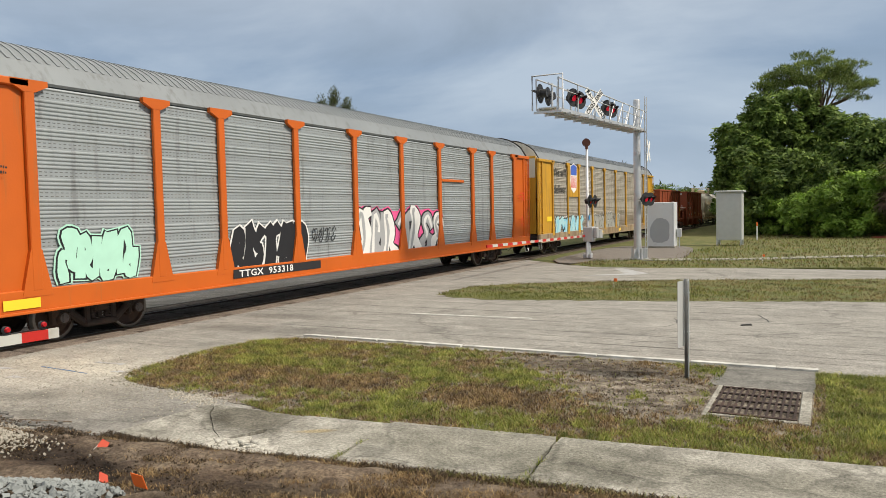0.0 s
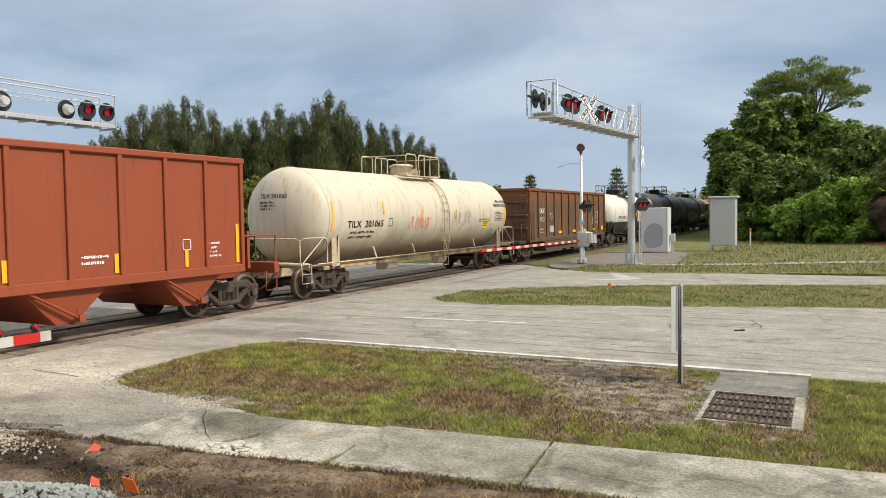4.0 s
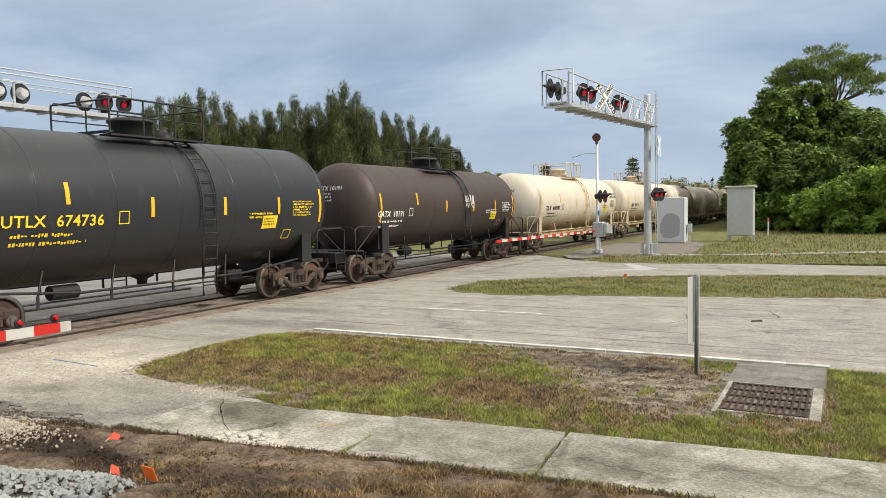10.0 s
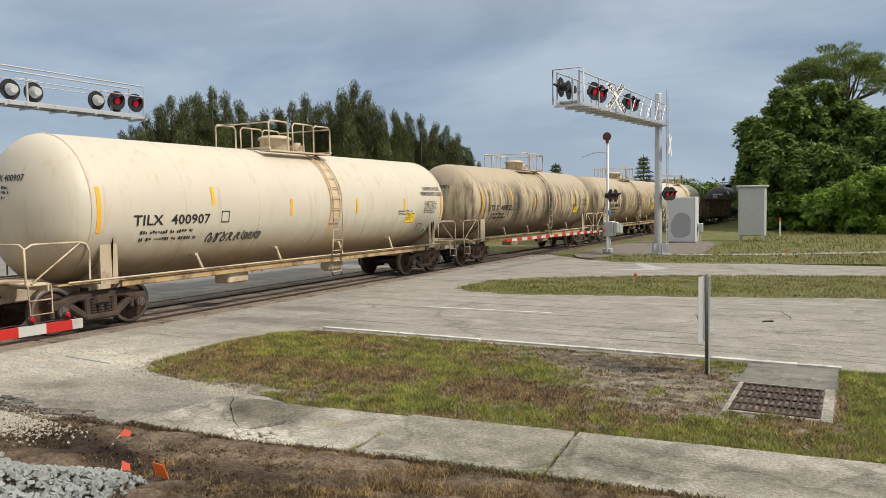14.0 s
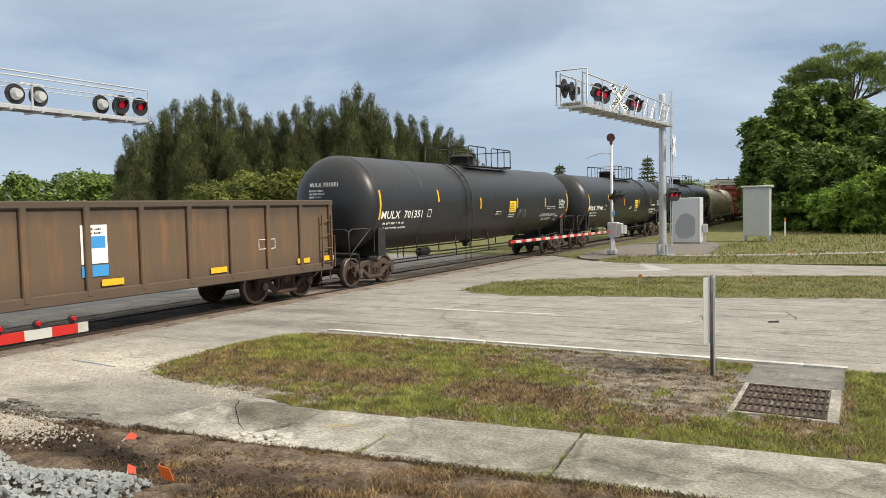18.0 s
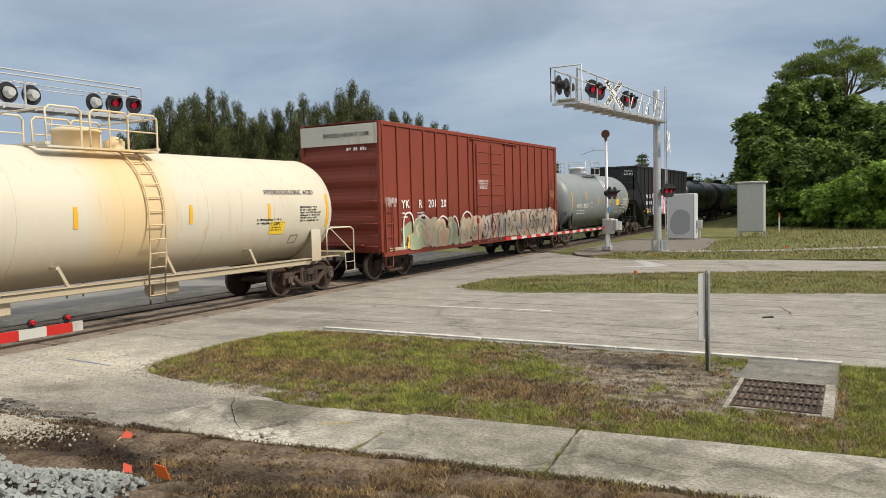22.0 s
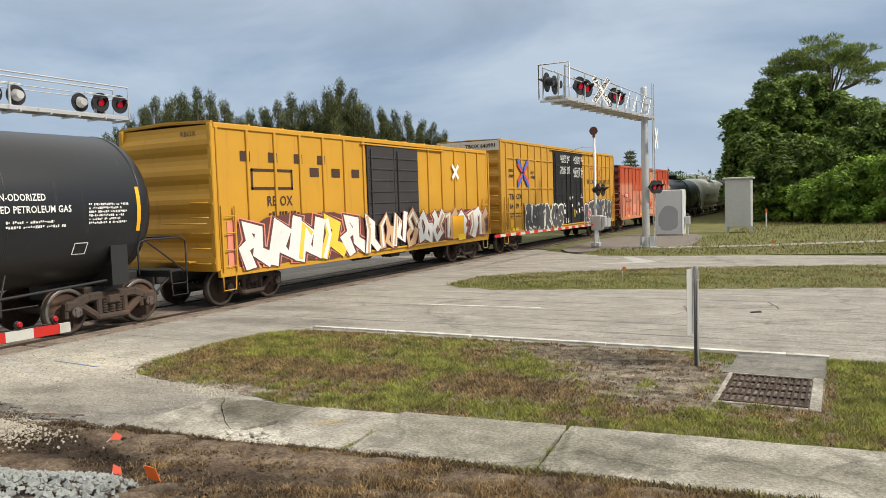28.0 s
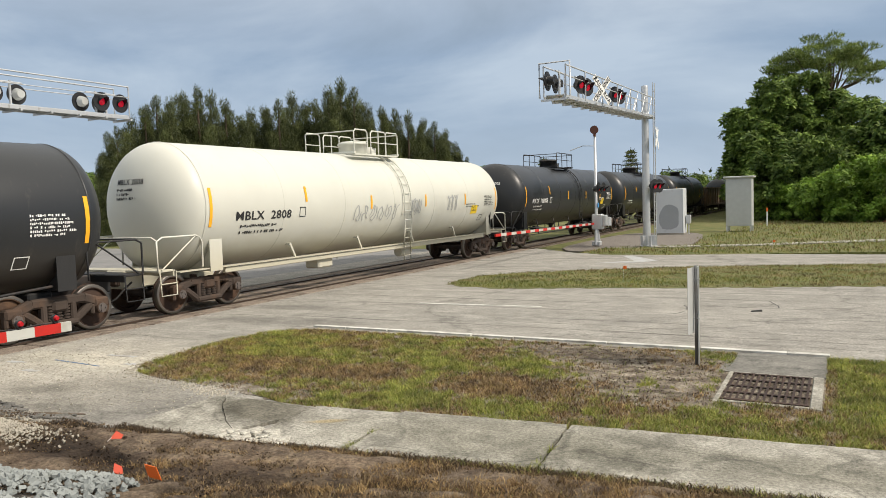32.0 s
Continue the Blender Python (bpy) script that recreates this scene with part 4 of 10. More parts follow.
def gondola_car(f, r, y0, y1, top, bottom, w, paint, label, n_posts, belly):
    mid = (y0 + y1) / 2
    car = thing("gondola_car", label, "gondola car", "cars of the freight train", (0, mid, 0))
    h = (y1 - y0) / 2
    for s in (-1, 1):
        part("side_wall", side_sheet(s * w, -h, h, bottom, top, 0.05), paint, car)
        part("top_chord", Geo().box(s * (w + 0.02), 0, top - 0.05, 0.16, 2 * h + 0.08, 0.15, 0.025), paint, car)
        part("side_sill", Geo().box(s * (w + 0.03), 0, bottom + 0.08, 0.12, 2 * h, 0.22, 0.02), paint, car)
        for i in range(n_posts + 1):
            y = -h + 0.08 + (2 * h - 0.16) * i / n_posts
            part("post", Geo().box(s * (w + 0.06), y, (bottom + top) / 2, 0.085, 0.14, top - bottom - 0.12, 0.02), paint, car)
        for e in (-1, 1):
            part("ladder", ladder_geo(s * (w + 0.13), e * (h - 0.1), e * (h - 0.5), bottom + 0.1, min(bottom + 1.5, top - 0.1), 0.38), paint, car)
            part("step", Geo().tube([(s * (w + 0.05), e * (h - 0.1), bottom), (s * (w + 0.05), e * (h - 0.1), bottom - 0.36), (s * (w + 0.05), e * (h - 0.5), bottom - 0.36), (s * (w + 0.05), e * (h - 0.5), bottom)], 0.02), paint, car)
    for s in (-1, 1):
        part("end_wall", Geo().box(0, s * h, (top + bottom) / 2, 2 * w, 0.06, top - bottom), paint, car)
        for z in (0.25, 0.5, 0.75):
            part("end_rib", Geo().box(0, s * (h + 0.06), bottom + (top - bottom) * z, 2 * w, 0.1, 0.12, 0.02), paint, car)
        part("end_chord", Geo().box(0, s * h, top - 0.05, 2 * w + 0.1, 0.16, 0.15, 0.02), paint, car)
        part("grab_rail", ladder_end(s * (h + 0.1), s * -0.9, s * -1.35, bottom + 0.3, top - 0.15, 0.4).tube([(1.3, s * (h + 0.1), bottom + 0.9), (1.3, s * (h + 0.45), bottom + 0.9), (1.3, s * (h + 0.45), bottom)], 0.02), paint, car)
        pl = abs(r - mid) + 1.5 - h
        part("end_platform", Geo().box(0, s * (h + pl / 2 + 0.03), 1.0, 2.7, pl, 0.16, 0.02), paint, car)
    part("floor", Geo().box(0, 0, bottom + 0.1, 2 * w, 2 * h, 0.1), paint, car)
    if belly:
        part("tub", Geo().sweep_x([(-h * 0.68, bottom + 0.05), (h * 0.68, bottom + 0.05), (h * 0.58, 0.42), (-h * 0.58, 0.42)], -w + 0.1, w - 0.1), paint, car)
        part("fish_belly", Geo().sweep_x([(-h * 0.72, bottom), (h * 0.72, bottom), (h * 0.6, 0.74), (-h * 0.6, 0.74)], w - 0.04, w + 0.06), paint, car)
    half = abs(r - mid) + 2.0
    part("centre_sill", Geo().box(0, 0, 0.9, 0.5, 2 * half - 1.0, 0.36, 0.02), paint, car)
    couplers(car, half)
    bogie(car, f - mid), bogie(car, r - mid)
    return car, h


# ------------------------------------------------------------------ auto racks


def rack_panel(x, s, y0, y1, z0, z1):
    """Steel screen: rows of shallow horizontal corrugations."""
    prof, z, k = [], z0, 0
    while z < z1:
        group = 5 if k % 2 else 3
        for i in range(group):
            prof += [(x, z), (x + s * 0.022, z + 0.025), (x + s * 0.022, z + 0.045), (x, z + 0.07)]
            z += 0.075
        z += 0.16
        k += 1
    prof = [p for p in prof if p[1] < z1 - 0.02]
    prof = [(x, z0 - 0.001)] + prof + [(x, z1), (x - s * 0.03, z1), (x - s * 0.03, z0)]
    return Geo().sweep_y(prof, y0, y1)


M_SLOTSHADE = mat("slot_shadow_grey", (0.10, 0.10, 0.098), 0.7, var=0.5, scale=1.2, bump=0, dirt=(0.26, 0.26, 0.25), amount=0.6, dscale=1.5)
M_ENDWHITE = mat("dirty_white_end", (0.60, 0.58, 0.51), 0.6, var=0.12, dirt=(0.36, 0.3, 0.22), amount=0.2, streak=True)


def auto_rack(f, r, y0, y1, posts, paint, screen, roof_m, label, end_len, pw=0.20, sill_m=None):
    mid = (y0 + y1) / 2
    car = thing("auto_rack", label, "auto rack", "cars of the freight train", (0, mid, 0))
    h, w, eave, deck = (y1 - y0) / 2, 1.50, 4.90, 1.10
    ys = [y - mid for y in posts]
    for s in (-1, 1):
        part("side_sill", Geo().box(s * (w + 0.03), 0, 0.92, 0.14, 2 * h, 0.42, 0.02).box(s * (w + 0.05), 0, 0.72, 0.2, 2 * h, 0.05, 0.01), sill_m or paint, car)
        edges = [-h + end_len] + ys + [h - end_len]
        for a, b in zip(edges, edges[1:]):
            pan = part("screen_panel", rack_panel(s * w, s, a, b, deck, eave - 0.06), screen, car, "corrugated perforated steel side screen")
            if s > 0:
                # rows of slots in the flat strips between the corrugations: solid dashes, shade in their colour
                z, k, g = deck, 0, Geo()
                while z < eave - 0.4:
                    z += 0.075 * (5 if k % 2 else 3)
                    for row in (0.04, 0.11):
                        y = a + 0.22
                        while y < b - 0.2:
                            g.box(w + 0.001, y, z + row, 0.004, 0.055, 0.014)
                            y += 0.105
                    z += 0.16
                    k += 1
                tagged(part("slots", g, M_SLOTSHADE, pan, "rows of small dashes coloured like shaded slots"), kind="stuff")
        for y in edges:
            g = Geo().box(s * (w + 0.07), y, (deck + eave) / 2, 0.09, pw, eave - deck, 0.015)
            g.sweep_x([(y - 1.5 * pw, deck - 0.1), (y + 1.5 * pw, deck - 0.1), (y + 0.55 * pw, deck + 0.75), (y - 0.55 * pw, deck + 0.75)], s * (w + 0.02), s * (w + 0.11))
            g.sweep_x([(y - 1.8 * pw, eave + 0.02), (y + 1.8 * pw, eave + 0.02), (y + 1.8 * pw, eave - 0.08), (y + 0.6 * pw, eave - 0.20), (y - 0.6 * pw, eave - 0.20), (y - 1.8 * pw, eave - 0.08)], s * (w + 0.02), s * (w + 0.12))
            part("post", g, paint, car)
        for e in (-1, 1):
            a, b = sorted((e * h, e * (h - end_len)))
            part("end_side", side_sheet(s * w, a, b, deck, eave, 0.05), paint, car)
            part("side_beam", Geo().box(s * (w + 0.06), (a + b) / 2, eave - 0.05, 0.12, b - a, 0.14, 0.02), paint, car)
            part("ladder", ladder_geo(s * (w + 0.09), e * (h - 0.05), e * (h - 0.50), deck, eave - 0.15, 0.42), paint, car)
            part("corner_post", Geo().box(s * (w + 0.02), e * (h - 0.62), (deck + eave) / 2, 0.12, 0.14, eave - deck, 0.02), paint, car)
            part("step", Geo().tube([(s * w, e * (h - 0.1), 0.7), (s * (w + 0.03), e * (h - 0.1), 0.38), (s * (w + 0.03), e * (h - 0.5), 0.38), (s * w, e * (h - 0.5), 0.7)], 0.02), M_STEEL, car)
    n = 13
    arch = [(-1.5 + 3.0 * i / (n - 1), eave + 0.02 + 0.92 * math.sin(math.pi * i / (n - 1)) ** 0.62) for i in range(n)]
    arch_in = [(x * 0.975, z - 0.05) for x, z in arch[::-1]]
    roof = part("roof", Geo().sweep_y(arch + arch_in, -h + 0.25, h - 0.25, True), roof_m, car, "ribbed galvanised steel roof")
    for i in range(int((2 * h - 0.6) / 0.2)):
        y = -h + 0.35 + i * 0.2
        if y > h - 0.3:
            break
        part("roof_rib", shared("roof_rib", lambda: Geo().sweep_y([(x * 1.003, z + 0.004) for x, z in arch[1:-1]] + [(x * 1.006, z + 0.014) for x, z in arch[1:-1]][::-1], -0.03, 0.03), roof_m), None, roof, at=(0, y, 0))
    for e in (-1, 1):
        part("end_door", Geo().box(-0.7, e * (h - 0.06), (deck + eave) / 2 + 0.1, 1.42, 0.08, eave - deck + 0.1, 0.02).box(0.7, e * (h - 0.06), (deck + eave) / 2 + 0.1, 1.42, 0.08, eave - deck + 0.1, 0.02), paint, car)
        top = [(x, z) for x, z in arch]
        part("end_gable", Geo().sweep_y(top, e * (h - 0.16) - 0.03, e * (h - 0.16) + 0.03), M_ENDWHITE, car, "dirty white painted end gable")
        part("end_panel", Geo().box(0, e * (h - 0.012), eave - 0.45, 2.8, 0.014, 0.95), M_ENDWHITE, car, "dirty white upper end panel")
        part("end_arch", Geo().tube([(x * 1.01, e * (h - 0.20), z + 0.03) for x, z in arch], 0.035), M_DARKMETAL, car, "dark curved end rail")
        part("draft_sill", Geo().box(0, e * (h - 0.6), 0.84, 0.6, 2.4, 0.4, 0.02).box(0, e * (h - 0.1), 0.86, 2.9, 0.16, 0.3, 0.02), M_DARKMETAL, car)
    part("deck", Geo().box(0, 0, deck - 0.03, 2.96, 2 * h - 0.1, 0.1).box(0, 0, 0.8, 0.7, 2 * h - 4, 0.5), M_DARKMETAL, car)
    part("upper_deck", Geo().box(0, 0, 2.9, 2.9, 2 * h - 0.6, 0.08), M_DARKMETAL, car)
    couplers(car, h + 0.68)
    bogie(car, f - mid), bogie(car, r - mid)
    return car, h

# ------------------------------------------------------------------ the train, from its front end
M_TANKF = mat("tank_frame_black", (0.02, 0.02, 0.021), 0.6, var=0.3, bump=0.2, dirt=(0.09, 0.06, 0.045), amount=0.25)
M_CREAMF = mat("frame_cream", (0.55, 0.46, 0.33), 0.6, var=0.18, dirt=(0.17, 0.09, 0.05), amount=0.55)
M_SILL = mat("sill_ochre", (0.46, 0.32, 0.16), 0.65, var=0.25, scale=1.2, dirt=(0.09, 0.055, 0.035), amount=0.6, dscale=1.6)
M_SADDLE = mat("saddle_cream", (0.46, 0.38, 0.27), 0.7, var=0.25, scale=2.0, dirt=(0.15, 0.08, 0.05), amount=0.5, dscale=2.0)
BLK = (0.024, 0.026, 0.029)
P_BLACK = banded("tank_black", BLK, [("Z", 0.5, 1.45, (0.045, 0.038, 0.031), 0.4, 0.25)], 0.38, (0.06, 0.055, 0.05), 0.06)
P_BLACK2 = banded("tank_black_glossy", (0.016, 0.018, 0.022), [("Z", 0.5, 1.35, (0.045, 0.04, 0.034), 0.35, 0.2)], 0.33, (0.05, 0.045, 0.04), 0.05)
P_GREYBLK = banded("tank_worn_black", (0.06, 0.061, 0.064), [("Y", 0.6, 1.4, (0.022, 0.022, 0.024), 0.3, 0.2), ("Z", 3.2, 4.6, (0.10, 0.10, 0.105), 0.4, 0.3), ("Z", 0.5, 1.7, (0.022, 0.021, 0.02), 0.4, 0.2)], 0.4, (0.03, 0.03, 0.03), 0.3)
P_BROWN = banded("tank_dark_brown", (0.05, 0.036, 0.031), [("Z", 0.5, 1.5, (0.035, 0.027, 0.022), 0.4, 0.2), ("Y", 0.55, 1.15, (0.03, 0.026, 0.025), 0.15, 0.1)], 0.55, (0.08, 0.055, 0.045), 0.2)
CREAM = (0.565, 0.52, 0.43)
# low Z zones: belly staining plus the underside's shade put into the colour
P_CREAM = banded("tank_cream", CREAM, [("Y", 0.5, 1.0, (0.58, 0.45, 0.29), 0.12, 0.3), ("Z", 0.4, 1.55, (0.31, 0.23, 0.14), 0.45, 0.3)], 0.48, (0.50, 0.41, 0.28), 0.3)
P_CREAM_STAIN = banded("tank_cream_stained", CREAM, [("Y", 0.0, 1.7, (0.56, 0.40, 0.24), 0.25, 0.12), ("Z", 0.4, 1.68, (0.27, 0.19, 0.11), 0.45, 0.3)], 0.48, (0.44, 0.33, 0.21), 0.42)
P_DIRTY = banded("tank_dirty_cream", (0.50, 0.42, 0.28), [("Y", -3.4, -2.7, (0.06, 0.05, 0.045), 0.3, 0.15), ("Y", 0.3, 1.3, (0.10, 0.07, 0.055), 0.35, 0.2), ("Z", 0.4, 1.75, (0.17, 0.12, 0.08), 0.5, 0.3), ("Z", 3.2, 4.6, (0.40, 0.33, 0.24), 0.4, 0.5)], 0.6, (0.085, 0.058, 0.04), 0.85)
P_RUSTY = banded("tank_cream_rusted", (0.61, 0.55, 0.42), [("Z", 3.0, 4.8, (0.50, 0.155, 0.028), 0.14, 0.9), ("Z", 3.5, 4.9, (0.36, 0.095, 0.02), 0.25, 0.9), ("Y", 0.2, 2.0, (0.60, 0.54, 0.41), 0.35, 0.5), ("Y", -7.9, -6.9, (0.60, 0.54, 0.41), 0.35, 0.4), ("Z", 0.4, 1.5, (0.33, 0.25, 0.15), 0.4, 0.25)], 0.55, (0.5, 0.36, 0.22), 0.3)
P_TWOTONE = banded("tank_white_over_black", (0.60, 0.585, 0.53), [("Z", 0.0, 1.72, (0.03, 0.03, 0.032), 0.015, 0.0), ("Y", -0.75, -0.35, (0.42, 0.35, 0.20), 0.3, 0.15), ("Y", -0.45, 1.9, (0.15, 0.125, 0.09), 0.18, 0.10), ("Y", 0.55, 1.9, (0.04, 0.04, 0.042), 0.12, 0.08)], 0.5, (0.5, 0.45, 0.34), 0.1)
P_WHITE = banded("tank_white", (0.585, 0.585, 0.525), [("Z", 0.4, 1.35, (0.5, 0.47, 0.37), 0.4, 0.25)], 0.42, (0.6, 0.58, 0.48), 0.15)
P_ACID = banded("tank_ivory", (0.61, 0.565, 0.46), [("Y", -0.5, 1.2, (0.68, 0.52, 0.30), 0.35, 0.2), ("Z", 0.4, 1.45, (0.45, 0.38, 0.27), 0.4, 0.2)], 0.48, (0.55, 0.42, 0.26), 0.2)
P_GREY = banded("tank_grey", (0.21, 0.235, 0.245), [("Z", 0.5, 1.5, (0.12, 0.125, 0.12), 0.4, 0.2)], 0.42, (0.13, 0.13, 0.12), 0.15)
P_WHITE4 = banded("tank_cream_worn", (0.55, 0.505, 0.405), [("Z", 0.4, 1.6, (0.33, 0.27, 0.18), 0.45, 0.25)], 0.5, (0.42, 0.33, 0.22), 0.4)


def ext_scribble(*a):
    return lambda car, fm, half, span, r, zc: scribble(car, a[0] * span, zc + a[1], a[2], a[3], a[4], fm, a[5], a[6], a[7] if len(a) > 7 else 0.035)


def ext_piece(u, v, w, h, n, fills, line, seed, **kw):
    return lambda car, fm, half, span, r, zc: graffiti(car, u * span, zc + v, w, h, n, fm, fills, line, seed, **kw)


def ext_words(s, u, v, size, ink, **kw):
    return lambda car, fm, half, span, r, zc: letters(car, s, u * span, zc + v, size, fm, ink, **kw)


def ext_placard(u, v, m, edge=None):
    return lambda car, fm, half, span, r, zc: diamond(car, u * span, zc + v, 0.16, fm, m, edge)


S_GREEN = C_("green", (0.05, 0.32, 0.16))
def words_at(s, u, v, size, w, ink):
    return lambda car, fm, half, span, r, zc: letters(car, s, u, v, size, fm, ink, width=w)


def label_at(s, u, v, w):
    """White words on a black field."""
    def put(car, fm, half, span, r, zc):
        patch(car, u - 0.04, v - 0.035, u + w + 0.05, v + 0.135, fm, M_BLACK, "notice", label="black label with white words")
        letters(car, s, u, v, 0.11, fm, M_WHITE, width=w, off=0.016)
    return put


CO2 = [words_at("CARBON DIOXIDE", 5.75, 2.92, 0.13, 1.15, M_BLACK), words_at("REFRIGERATED LIQUID", 5.55, 2.74, 0.13, 1.5, M_BLACK), ext_placard(0.86, -0.95, S_GREEN)]
LPGX = [words_at("LIQUEFIED PETROLEUM GAS", 5.04, 1.86, 0.13, 1.96, M_WHITE), words_at("NON- ODORIZED", 5.35, 1.66, 0.13, 1.15, M_WHITE), ext_placard(0.93, -0.75, M_RED)]


def tagged_at(u, v, w, h, n, seed, t, ink=None):
    return lambda car, fm, half, span, r, zc: scribble(car, u, v, w, h, n, fm, ink or S_BLACK, seed, t)


def notice_at(u0, v0, u1, v1):
    def put(car, fm, half, span, r, zc):
        patch(car, u0, v0, u1, v1, fm, M_SIGNY, "notice", label="yellow printed notice")
        bars(car, u0 + 0.06, v1 - 0.14, u1 - u0 - 0.15, 4, 0.05, tank_map(r + 0.004, zc), M_BLACK, 4, 2.0)
        bars(car, u0, v0 - 0.12, u1 - u0, 2, 0.05, fm, M_WHITE, 5, 2.0)
        bars(car, u0 - 1.3, v0 + 0.02, 0.6, 2, 0.05, fm, M_WHITE, 6, 2.0)
    return put


def white_pig(car, fm, half, span, r, zc):
    """The one-line cartoon-like blob on the cream tank, as a plain ring shape."""
    for pts, wd in (([(-3.08, 1.66), (-2.78, 1.86), (-2.84, 2.15), (-2.56, 2.37), (-2.2, 2.30), (-1.84, 2.04), (-1.60, 1.82), (-2.16, 1.82), (-2.66, 1.79), (-3.08, 1.66)], 0.085), ([(-2.66, 1.79), (-2.40, 1.55), (-2.2, 1.47), (-1.96, 1.49), (-1.85, 1.79)], 0.06), ([(-2.57, 2.20), (-2.50, 2.10)], 0.06), ([(-2.50, 1.93), (-2.46, 1.88)], 0.05), ([(-1.95, 2.12), (-2.08, 2.02), (-1.95, 1.95)], 0.04)):
        lay("graffiti", *ribbon(smooth_line(pts), wd), fm, S_BLACK, car, 0.014, "black spray-painted outline blob")


